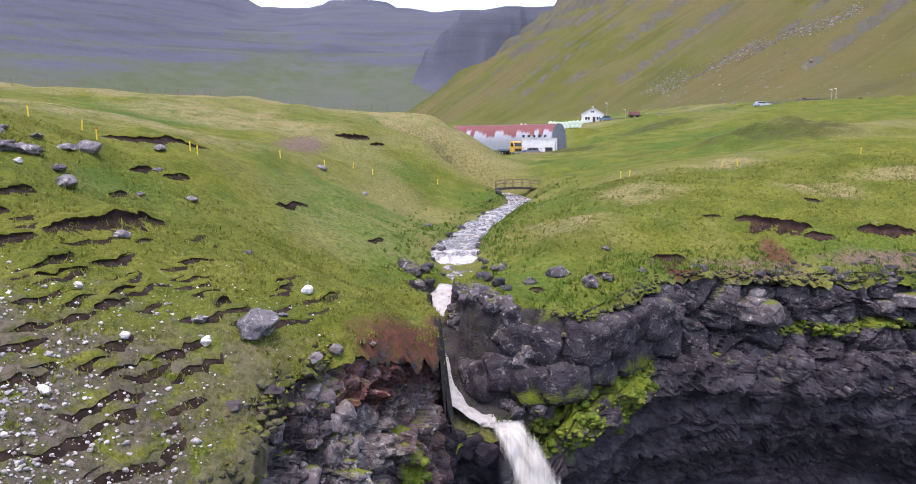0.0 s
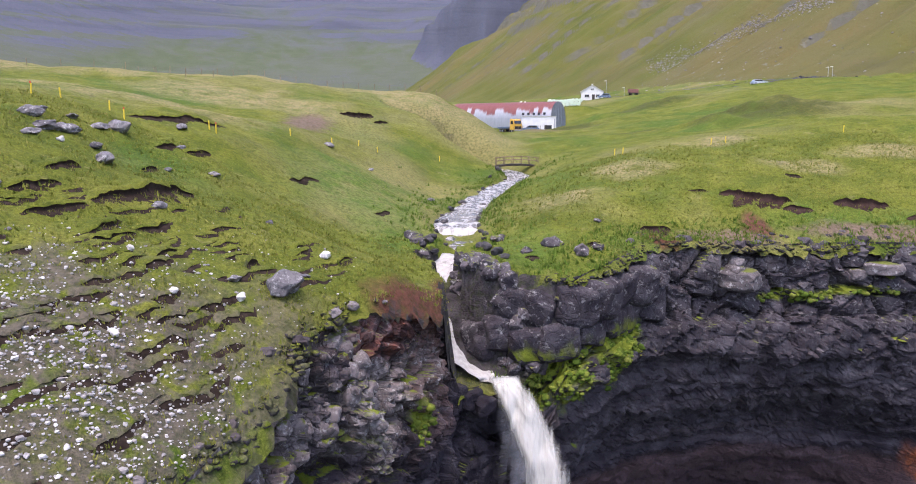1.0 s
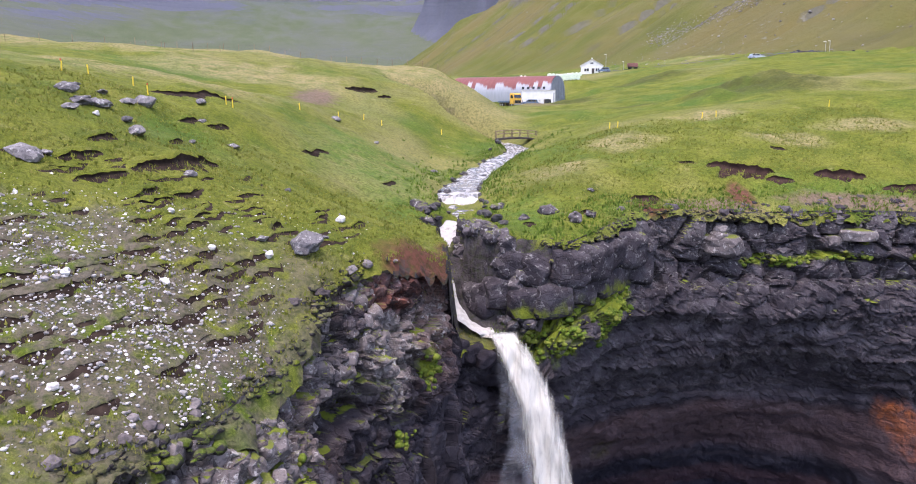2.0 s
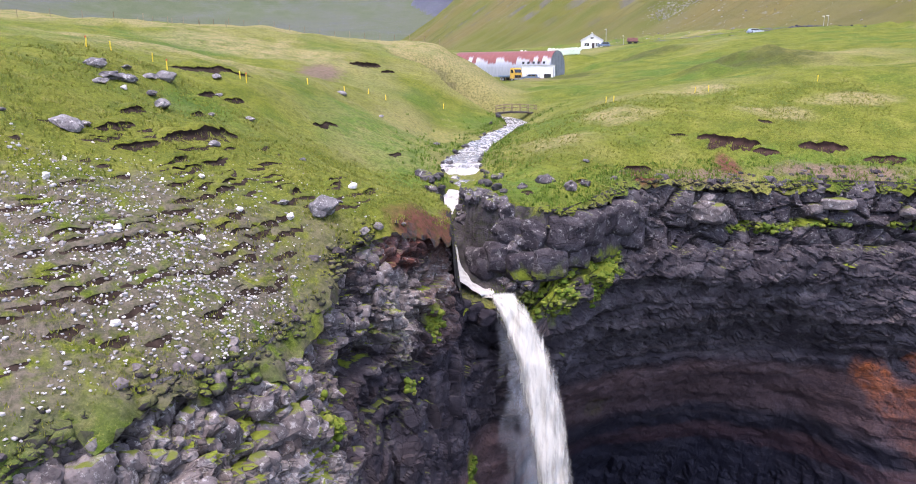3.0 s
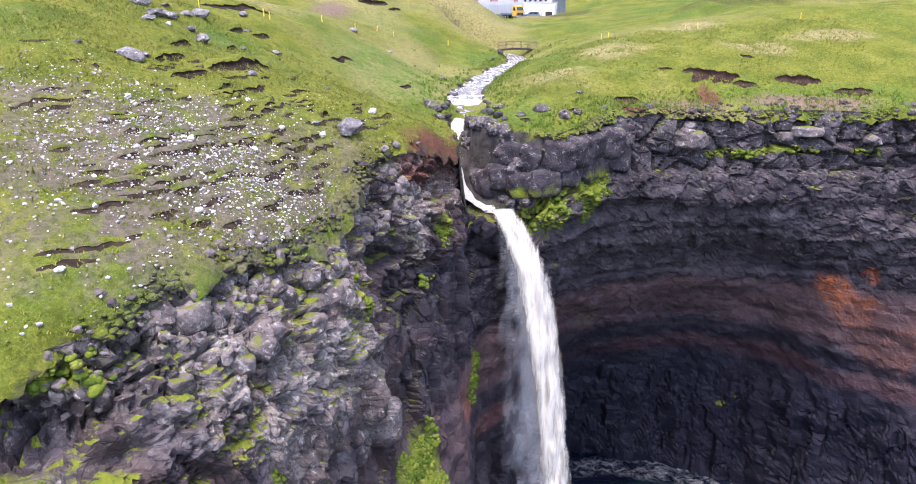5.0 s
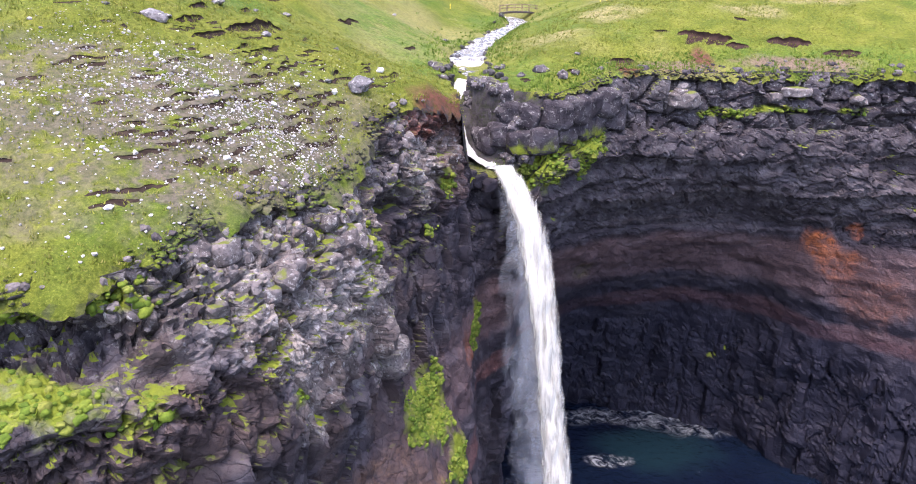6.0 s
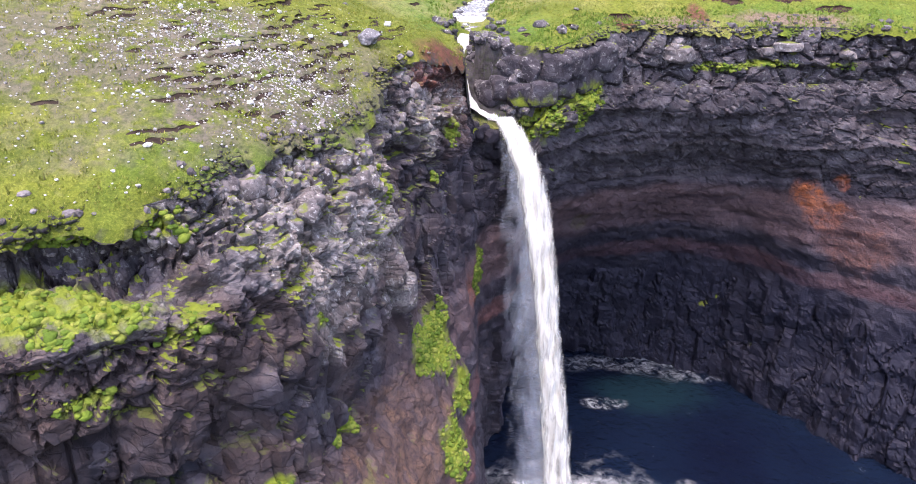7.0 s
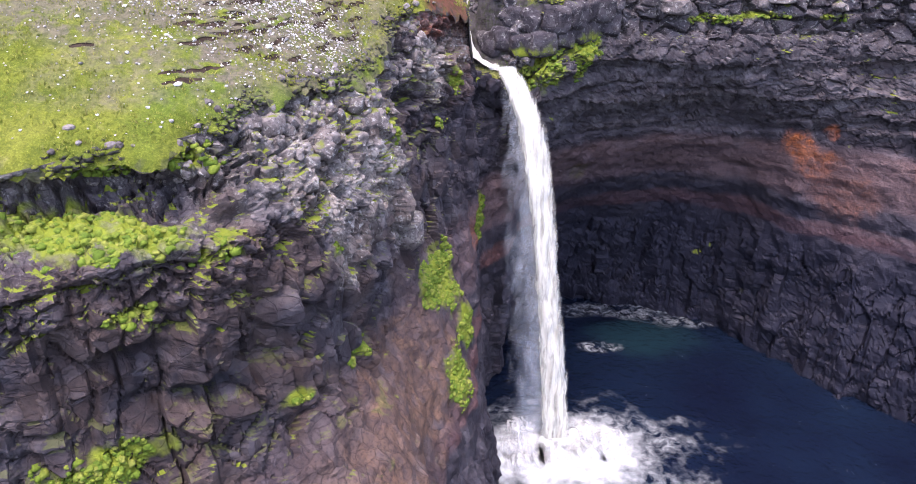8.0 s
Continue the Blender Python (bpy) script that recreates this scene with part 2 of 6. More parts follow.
# where moss hangs on the cliff: middle and reach of each patch
MOSSY = (((4.3, 42.2, 41.2), (2.0, 4, 2.6)), ((6.4, 42.4, 41.2), (2.6, 4, 2.4)), ((10.2, 45.2, 42.4), (3.4, 4, 1.5)), ((10.8, 45.6, 40.6), (1.2, 4, 1.8)), ((25.4, 51.2, 44.3), (3.5, 1.6, 0.55)), ((31, 51.7, 44.5), (3.5, 1.6, 0.5)), ((38, 52.3, 44.3), (2.5, 1.6, 0.4)),
         ((-19.8, 0.3, 42.6), (3.6, 2.4, 1.3)), ((-17.0, 1.2, 41.8), (3.0, 2.0, 1.2)), ((-13.7, 2.4, 40.6), (1.6, 1.6, 0.7)), ((-2.7, 23.1, 28.0), (2.0, 3.2, 3.4)), ((-3.4, 19.5, 29.6), (1.4, 2.6, 3.0)), ((-1.5, 18.0, 21.8), (1.6, 3.0, 2.4)), ((-0.9, 23.1, 23.4), (1.2, 2.6, 2.2)), ((-6.1, 18.5, 42.0), (0.7, 1.6, 1.5)),
         ((-7.6, 9.5, 30.0), (1.3, 2.4, 0.5)), ((-10.5, 3.0, 30.7), (1.3, 1.4, 0.5)), ((-16, 3.5, 44.8), (5, 3, 0.8)), ((-2.6, 27.5, 40), (0.8, 1.3, 1.2)), ((-2.0, 32.0, 42.2), (0.9, 1.4, 1.3)), ((-9.0, 8.0, 38.0), (1.0, 1.2, 0.5)), ((-16.5, -1.0, 38.6), (1.4, 1.4, 0.4)), ((0.4, 39.3, 26.0), (0.8, 2.5, 3.0)), ((-18.6, -2.6, 31.2), (4.0, 3.0, 1.1)))


def rock_material():
    m, n, l, b = material("basalt", 0.8, specular=0.09)
    geo = n.new("ShaderNodeNewGeometry")
    place = geo.outputs["Position"]
    fine, mid, big = noise_at(n, l, 4.5, 7, rough_=0.65), noise_at(n, l, 0.7, 6), noise_at(n, l, 0.1, 4)
    x, y, z = [node(n, l, "SeparateXYZ", {0: place}).outputs[k] for k in range(3)]
    up = node(n, l, "SeparateXYZ", {0: geo.outputs["True Normal"]}).outputs[2]
    dark = ramp(n, l, mid, [(0.28, (0.015, 0.013, 0.017)), (0.5, (0.033, 0.029, 0.035)), (0.72, (0.075, 0.067, 0.074))])
    pale = ramp(n, l, mid, [(0.28, (0.09, 0.076, 0.070)), (0.5, (0.21, 0.185, 0.170)), (0.72, (0.34, 0.312, 0.285))])
    # weathered and lichened in the upper beds and on the headland, dark and wet below
    height = node(n, l, "Math", {0: big, 1: 16.0, 2: z}, operation="MULTIPLY_ADD").outputs[0]
    weather = node(n, l, "MapRange", {"Value": height, "From Min": 52.5, "From Max": 58.0, "To Max": 0.42}).outputs[0]
    headland = node(n, l, "MapRange", {"Value": x, "From Min": 0.0, "From Max": -7.0, "To Max": 0.9}).outputs[0]
    low = node(n, l, "MapRange", {"Value": height, "From Min": 50.0, "From Max": 54.0}).outputs[0]
    weather = node(n, l, "Math", {0: weather, 1: node(n, l, "Math", {0: headland, 1: low}, operation="MULTIPLY").outputs[0]}, operation="MAXIMUM").outputs[0]
    dark = mixed(n, l, node(n, l, "Math", {0: headland, 1: 0.05}, operation="MULTIPLY").outputs[0], dark, pale)
    # the pale lichened corner of the headland
    for middle, radii in (((-7.2, 15.5, 40.5), (4.0, 6.5, 5.0)), ((-5.4, 18.2, 36.5), (2.2, 3.2, 4.5)), ((-9.5, 9.5, 42.0), (5.0, 5.5, 3.5)), ((-8.5, 10.5, 37.5), (3.0, 4.0, 2.5)), ((-4.6, 30, 43.5), (2.5, 5.0, 3.0)), ((-2.4, 33.0, 43.8), (2.2, 5.0, 2.6))):
        weather = node(n, l, "Math", {0: weather, 1: spot(n, l, middle, radii, 0.4, 0.8)}, operation="MAXIMUM").outputs[0]
    # the blocks high in the cove, a little paler
    blocks_ = node(n, l, "Math", {0: node(n, l, "MapRange", {"Value": z, "From Min": 29.0, "From Max": 35.0, "To Max": 0.1}).outputs[0], 1: node(n, l, "MapRange", {"Value": x, "From Min": 2.0, "From Max": 7.0}).outputs[0]}, operation="MULTIPLY").outputs[0]
    weather = node(n, l, "Math", {0: weather, 1: blocks_}, operation="MAXIMUM").outputs[0]
    colour = mixed(n, l, weather, dark, pale)
    # beds: brown tuff over a dark lens and a thin red seam, bluish columns below
    bed = node(n, l, "Math", {0: noise_at(n, l, 0.12, 5), 1: 3.0, 2: z}, operation="MULTIPLY_ADD").outputs[0]
    bed = node(n, l, "MapRange", {"Value": bed, "From Min": 1.5, "From Max": 41.5}).outputs[0]
    tuff = ramp(n, l, bed, [(0.0, grey(0)), (0.462, grey(0)), (0.47, grey(0.95)), (0.515, grey(0.95)), (0.525, grey(0.0)), (0.575, grey(0.0)), (0.60, grey(0.9)), (0.735, grey(0.85)), (0.76, grey(0.0))])
    tuff = node(n, l, "Math", {0: tuff, 1: node(n, l, "MapRange", {"Value": x, "From Min": -3.0, "From Max": 2.0, "To Min": 0.3}).outputs[0]}, operation="MULTIPLY").outputs[0]
    seam = ramp(n, l, bed, [(0.49, grey(1)), (0.56, grey(0))])
    brown = mixed(n, l, mid, (0.075, 0.046, 0.044), (0.145, 0.092, 0.086))
    colour = mixed(n, l, tuff, colour, mixed(n, l, seam, brown, mixed(n, l, mid, (0.07, 0.03, 0.028), (0.135, 0.062, 0.052))))
    for middle, radii, tone in (((38.2, 51.5, 29.8), (2.6, 5, 2.2), (0.36, 0.11, 0.035)), ((40.4, 51, 27.4), (2.6, 5, 2.2), (0.30, 0.10, 0.04)), ((41.2, 51, 31.6), (1.0, 5, 1.3), (0.34, 0.10, 0.035)), ((43.4, 50, 24.4), (4.2, 5, 4.0), (0.18, 0.08, 0.052)),
                                ((-3.4, 31.0, 47.0), (3.2, 4.0, 1.6), (0.20, 0.07, 0.045)), ((-1.2, 36.0, 46.6), (2.4, 5.0, 1.8), (0.19, 0.065, 0.042)), ((-1.8, 34.0, 43.0), (2.6, 5.0, 4.0), (0.16, 0.10, 0.08)), ((13, 54.7, 25.5), (1.4, 2, 2.0), (0.11, 0.085, 0.02)),
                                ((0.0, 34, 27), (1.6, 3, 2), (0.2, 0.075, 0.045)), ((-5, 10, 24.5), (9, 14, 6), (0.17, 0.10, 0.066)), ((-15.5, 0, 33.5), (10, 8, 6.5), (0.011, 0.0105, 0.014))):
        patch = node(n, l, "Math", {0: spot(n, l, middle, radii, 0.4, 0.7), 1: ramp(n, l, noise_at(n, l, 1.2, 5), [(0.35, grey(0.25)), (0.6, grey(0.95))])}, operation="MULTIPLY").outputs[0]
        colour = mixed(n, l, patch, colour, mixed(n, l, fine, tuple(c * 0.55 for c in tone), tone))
    # brown and rusty weathering on the headland, in broad patches
    rusty = node(n, l, "Math", {0: ramp(n, l, noise_at(n, l, 0.22, 5, 0.5), [(0.42, grey(0)), (0.6, grey(0.75))]), 1: headland}, operation="MULTIPLY").outputs[0]
    colour = mixed(n, l, rusty, colour, mixed(n, l, mid, (0.036, 0.024, 0.022), (0.11, 0.077, 0.064)))
    # lichen
    lichen = node(n, l, "Math", {0: ramp(n, l, noise_at(n, l, 2.6, 7, 0.4, rough_=0.7), [(0.56, grey(0)), (0.63, grey(0.75))]), 1: node(n, l, "Math", {0: weather, 1: node(n, l, "MapRange", {"Value": z, "From Min": 40.0, "From Max": 44.0, "To Max": 0.55}).outputs[0]}, operation="MAXIMUM").outputs[0]}, operation="MULTIPLY").outputs[0]
    colour = mixed(n, l, lichen, colour, (0.42, 0.41, 0.38))
    colour = mixed(n, l, ramp(n, l, fine, [(0.32, grey(0.7)), (0.5, grey(0))]), colour, (0.018, 0.015, 0.017))
    # cracks between the blocks
    bent = node(n, l, "VectorMath", {0: place, 1: node(n, l, "TexNoise", {"Vector": place, "Scale": 0.5, "Detail": 3.0}).outputs["Color"]}, operation="ADD").outputs[0]
    cove = node(n, l, "MapRange", {"Value": x, "From Min": 0.0, "From Max": 4.0}).outputs[0]
    under = node(n, l, "MapRange", {"Value": z, "From Min": 43.0, "From Max": 39.0}).outputs[0]
    under = node(n, l, "Math", {0: cove, 1: under}, operation="MULTIPLY").outputs[0]
    foot = node(n, l, "MapRange", {"Value": bed, "From Min": 0.465, "From Max": 0.45}).outputs[0]

    def joints(stretch, wide, narrow):
        at = node(n, l, "VectorMath", {0: bent, 1: stretch}, operation="MULTIPLY").outputs[0]
        g = node(n, l, "TexVoronoi", {"Vector": at, "Scale": 1.0}, feature="DISTANCE_TO_EDGE").outputs["Distance"]
        t = node(n, l, "SeparateXYZ", {0: node(n, l, "TexVoronoi", {"Vector": at, "Scale": 1.0}).outputs["Color"]}).outputs[0]
        return ramp(n, l, g, [(0.0, grey(narrow)), (wide, grey(1))]), t

    gap_a, tone_a = joints((0.9, 0.9, 1.2), 0.04, 0.45)
    gap_c, tone_c = joints((0.3, 0.3, 0.95), 0.05, 0.75)
    gap_d, tone_d = joints((0.42, 0.42, 0.09), 0.07, 0.1)
    gap_b, tone_b = joints((1.4, 1.4, 1.9), 0.05, 0.6)
    lower = mixed(n, l, foot, gap_c, gap_d)
    deep_left = node(n, l, "MapRange", {"Value": z, "From Min": 40.0, "From Max": 37.0}).outputs[0]
    gap_b = node(n, l, "Math", {0: gap_b, 1: deep_left}, operation="MAXIMUM").outputs[0]
    gap = mixed(n, l, under, node(n, l, "Math", {0: gap_a, 1: gap_b}, operation="MULTIPLY").outputs[0], lower)
    tone = mixed(n, l, under, tone_a, mixed(n, l, foot, tone_c, tone_d))
    colour = mixed(n, l, ramp(n, l, tone, [(0.0, grey(0.3)), (0.6, grey(0))]), colour, (0.022, 0.018, 0.022))
    colour = mixed(n, l, ramp(n, l, tone, [(0.75, grey(0)), (1.0, grey(0.25))]), colour, (0.10, 0.092, 0.105))
    colour = mixed(n, l, ramp(n, l, gap, [(0.0, grey(0.6)), (1.0, grey(0))]), colour, (0.012, 0.010, 0.012))
    # thin beds along the cove
    thin = node(n, l, "VectorMath", {0: bent, 1: (0.05, 0.05, 1.1)}, operation="MULTIPLY").outputs[0]
    layer = noise_at(n, l, 1.0, 6, 0.2, vector=thin, rough_=0.65)
    above_foot = node(n, l, "Math", {0: under, 1: node(n, l, "Math", {0: 1.0, 1: foot}, operation="SUBTRACT").outputs[0]}, operation="MULTIPLY").outputs[0]
    colour = mixed(n, l, node(n, l, "Math", {0: above_foot, 1: ramp(n, l, layer, [(0.36, grey(0.5)), (0.5, grey(0))])}, operation="MULTIPLY").outputs[0], colour, (0.02, 0.015, 0.018))
    colour = mixed(n, l, node(n, l, "Math", {0: above_foot, 1: ramp(n, l, layer, [(0.55, grey(0)), (0.68, grey(0.4))])}, operation="MULTIPLY").outputs[0], colour, (0.12, 0.095, 0.095))
    # the foot of the cove: wet rock, with its shade put into the colour
    wet_shade = node(n, l, "MapRange", {"Value": height, "From Min": 38.0, "From Max": 24.0, "To Max": 0.86}).outputs[0]
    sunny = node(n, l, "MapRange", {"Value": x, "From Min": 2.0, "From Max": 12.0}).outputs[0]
    colour = mixed(n, l, node(n, l, "Math", {0: wet_shade, 1: sunny}, operation="MULTIPLY").outputs[0], colour, (0.012, 0.0125, 0.021))
    # moss on ledges
    moss_mask = ramp(n, l, node(n, l, "Math", {0: up, 1: noise_at(n, l, 0.35, 5, 0.3)}, operation="MULTIPLY").outputs[0], [(0.55, grey(0)), (0.60, grey(1))])
    above = node(n, l, "MapRange", {"Value": z, "From Min": 5.0, "From Max": 12.0}).outputs[0]
    moss_mask = node(n, l, "Math", {0: moss_mask, 1: above}, operation="MULTIPLY").outputs[0]
    # scraps of turf that hang on below the edge of the headland
    scraps = ramp(n, l, node(n, l, "Math", {0: node(n, l, "Math", {0: up, 1: 0.25}, operation="MULTIPLY").outputs[0], 1: noise_at(n, l, 0.55, 6, 0.6, rough_=0.6)}, operation="ADD").outputs[0], [(0.75, grey(0)), (0.79, grey(0.95))])
    scraps = node(n, l, "Math", {0: scraps, 1: node(n, l, "MapRange", {"Value": x, "From Min": -2.0, "From Max": -6.0}).outputs[0]}, operation="MULTIPLY").outputs[0]
    scraps = node(n, l, "Math", {0: scraps, 1: node(n, l, "MapRange", {"Value": z, "From Min": 36.0, "From Max": 40.0, "To Min": 0.25}).outputs[0]}, operation="MULTIPLY").outputs[0]
    moss_mask = node(n, l, "Math", {0: moss_mask, 1: scraps}, operation="MAXIMUM").outputs[0]
    for middle, radii in MOSSY:
        patch = node(n, l, "Math", {0: spot(n, l, middle, radii, 0.9, 0.9), 1: ramp(n, l, node(n, l, "Math", {0: up, 1: noise_at(n, l, 1.1, 4)}, operation="ADD").outputs[0], [(0.22, grey(0)), (0.40, grey(1))])}, operation="MULTIPLY").outputs[0]
        moss_mask = node(n, l, "Math", {0: moss_mask, 1: patch}, operation="MAXIMUM").outputs[0]
    moss = mixed(n, l, fine, (0.06, 0.08, 0.009), (0.17, 0.20, 0.022))
    colour = mixed(n, l, moss_mask, colour, moss)
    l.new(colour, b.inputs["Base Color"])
    wet = node(n, l, "MapRange", {"Value": z, "From Min": 4.0, "From Max": 38.0, "To Min": 0.45, "To Max": 0.88}).outputs[0]
    l.new(wet, b.inputs["Roughness"])
    gap = node(n, l, "Math", {0: gap, 1: moss_mask}, operation="MAXIMUM").outputs[0]
    relief_ = node(n, l, "Math", {0: gap, 1: 0.7, 2: fine}, operation="MULTIPLY_ADD").outputs[0]
    bumped(n, l, b, relief_, 0.8, 0.12)
    return m


def plain(name, colour, roughness=0.7, spread=0.25, scale=4.0, metallic=0.0, specular=0.3):
    """A surface of one colour with grain and wear at two scales."""
    m, n, l, b = material(name, roughness, metallic, specular)
    space = n.new("ShaderNodeTexCoord").outputs["Object"]
    fine, big = noise_at(n, l, scale * 6, 4, vector=space), noise_at(n, l, scale, 4, vector=space)
    dark = tuple(c * (1 - spread) for c in colour)
    light = tuple(min(1, c * (1 + spread * 0.6)) for c in colour)
    c = mixed(n, l, ramp(n, l, big, [(0.35, grey(0)), (0.65, grey(1))]), dark, light)
    c = mixed(n, l, ramp(n, l, fine, [(0.3, grey(0.35)), (0.6, grey(0))]), c, dark)
    l.new(c, b.inputs["Base Color"])
    bumped(n, l, b, fine, 0.25, 0.02)
    return m


TURF, BASALT = ground_material(), rock_material()
HILLSIDE = hillside_material("valley side", ((0.075, 0.085, 0.018), (0.105, 0.103, 0.026), (0.115, 0.096, 0.037)), ((0.055, 0.054, 0.038), (0.135, 0.132, 0.10)), 0.60, (190, 460), 0.8)
# the far fell: aerial haze is painted into its bluish grass and rock tones
HAZED_FELL = hillside_material("fell", ((0.068, 0.086, 0.045), (0.085, 0.10, 0.058), (0.085, 0.095, 0.07)), ((0.062, 0.070, 0.092), (0.098, 0.104, 0.124)), 0.74, (190, 400), 0.25)


# ---- building helpers ----
def mesh_object(name, points, faces, mat, parent=None, label="", even=True):
    me = bpy.data.meshes.new(name)
    me.from_pydata(np.asarray(points).tolist(), [], np.asarray(faces).tolist() if not isinstance(faces, list) else faces)
    if even:
        me.polygons.foreach_set("use_smooth", [True] * len(me.polygons))
    if mat:
        me.materials.append(mat)
    me.update()
    ob = new(name, me)
    if parent:
        ob.parent = parent
    if label:
        ob["label"] = label
    return ob


def sheet_faces(rows, columns, keep=None):
    k = np.arange(rows * columns).reshape(rows, columns)
    f = np.stack([k[:-1, :-1], k[:-1, 1:], k[1:, 1:], k[1:, :-1]], -1).reshape(-1, 4)
    return f if keep is None else f[keep.reshape(-1)]


# ---- shape of the land ----
# the stream, from the lip of the fall up to the bridge and past it: x, y, water level, half width
STREAM = np.array([(2.2, 40.0, 41.0, 0.8), (2.1, 40.8, 41.2, 0.9), (1.4, 41.4, 41.6, 1.15), (0.3, 42.2, 42.3, 1.35), (-0.4, 43.0, 43.3, 1.3), (-0.8, 43.6, 44.4, 1.1),
                   (-1.9, 45.4, 46.1, 0.9), (-1.2, 47.4, 47.2, 1.0), (-0.2, 48.8, 47.8, 1.2), (0.2, 50.0, 48.1, 1.4), (0.0, 53.0, 48.5, 1.7), (-0.3, 57.0, 48.9, 1.9), (1.0, 66.0, 49.3, 1.6), (4.2, 80.0, 49.9, 1.6),
                   (8.0, 100.0, 50.5, 1.8), (5.0, 108.0, 50.9, 1.5), (-4.0, 116.0, 51.5, 1.4), (-8.0, 150.0, 53.0, 1.4)])
# heights of the land across (x) and inland (y)
LEFT_X = (-90, -45, -28, -18, -12, -7, -3, 0)
LEFT = {-20: (42, 42, 41, 41, 40, 40, 40, 40), 0: (50, 48, 46, 44.5, 43.5, 43, 43, 43), 10: (55, 54, 52, 49.5, 47, 45, 44, 43.5),
        20: (58, 57, 55.3, 53.0, 50.2, 46, 44.8, 44), 30: (60, 59, 57.3, 54.0, 51.3, 49.2, 47.4, 46.4), 42: (62, 60.5, 58.2, 54.3, 51.7, 49.6, 48.2, 47.5),
        57: (63.5, 61.5, 59, 56, 53, 51, 49.8, 49.3), 85: (65.5, 62, 59, 57, 55, 53, 51, 50.6), 130: (68.5, 66, 65, 64, 63.4, 63.2, 62.6, 61),
        180: (60, 60, 60, 60, 59, 58, 57.5, 57.5), 280: (61, 62, 64, 65, 66, 67, 67, 67)}
RIGHT_X = (0, 4, 8, 15, 25, 40, 60, 100)
RIGHT = {-20: (40, 40, 40, 40, 40, 40, 40, 40), 30: (45, 45, 45, 45, 45, 46, 46, 46), 42: (47.5, 47.5, 47.5, 47.5, 47.5, 48, 48, 48), 50: (48.5, 48.8, 49.3, 48.8, 48.0, 47.4, 47, 47),
         57: (49.3, 49.8, 50.8, 51.2, 51.2, 50.5, 50, 50), 77: (50, 50.5, 51.5, 53.5, 55.3, 57, 58, 59), 100: (51.5, 51.5, 51.7, 53, 55, 57, 59, 62),
         130: (61, 58.6, 56.2, 55.4, 56, 58.2, 61, 65), 150: (58, 56.5, 55.5, 56, 56.5, 59, 62, 66), 195: (57.5, 57.5, 57.4, 57.4, 57.8, 61, 65.5, 70), 280: (67, 67, 67, 67, 67.5, 68.3, 69.5, 74)}


def table(columns, rows, x, y):
    ys = sorted(rows)
    grid = np.array([rows[k] for k in ys], float)
    across = np.stack([spline(columns, grid[k], np.clip(x, columns[0], columns[-1])) for k in range(len(ys))], 0)
    slope = np.gradient(across, np.array(ys, float), axis=0)
    yc = np.clip(y, ys[0], ys[-1])
    ys = np.array(ys, float)
    k = np.clip(np.searchsorted(ys, yc) - 1, 0, len(ys) - 2)
    w = ys[k + 1] - ys[k]
    t = (yc - ys[k]) / w
    j = np.arange(len(x))
    return ((2 * t ** 3 - 3 * t ** 2 + 1) * across[k, j] + (t ** 3 - 2 * t ** 2 + t) * w * slope[k, j]
            + (3 * t ** 2 - 2 * t ** 3) * across[k + 1, j] + (t ** 3 - t ** 2) * w * slope[k + 1, j])


def stream_at(y):
    return [spline(STREAM[:, 1], STREAM[:, c], np.clip(y, STREAM[0, 1], STREAM[-1, 1])) for c in (0, 2, 3)]


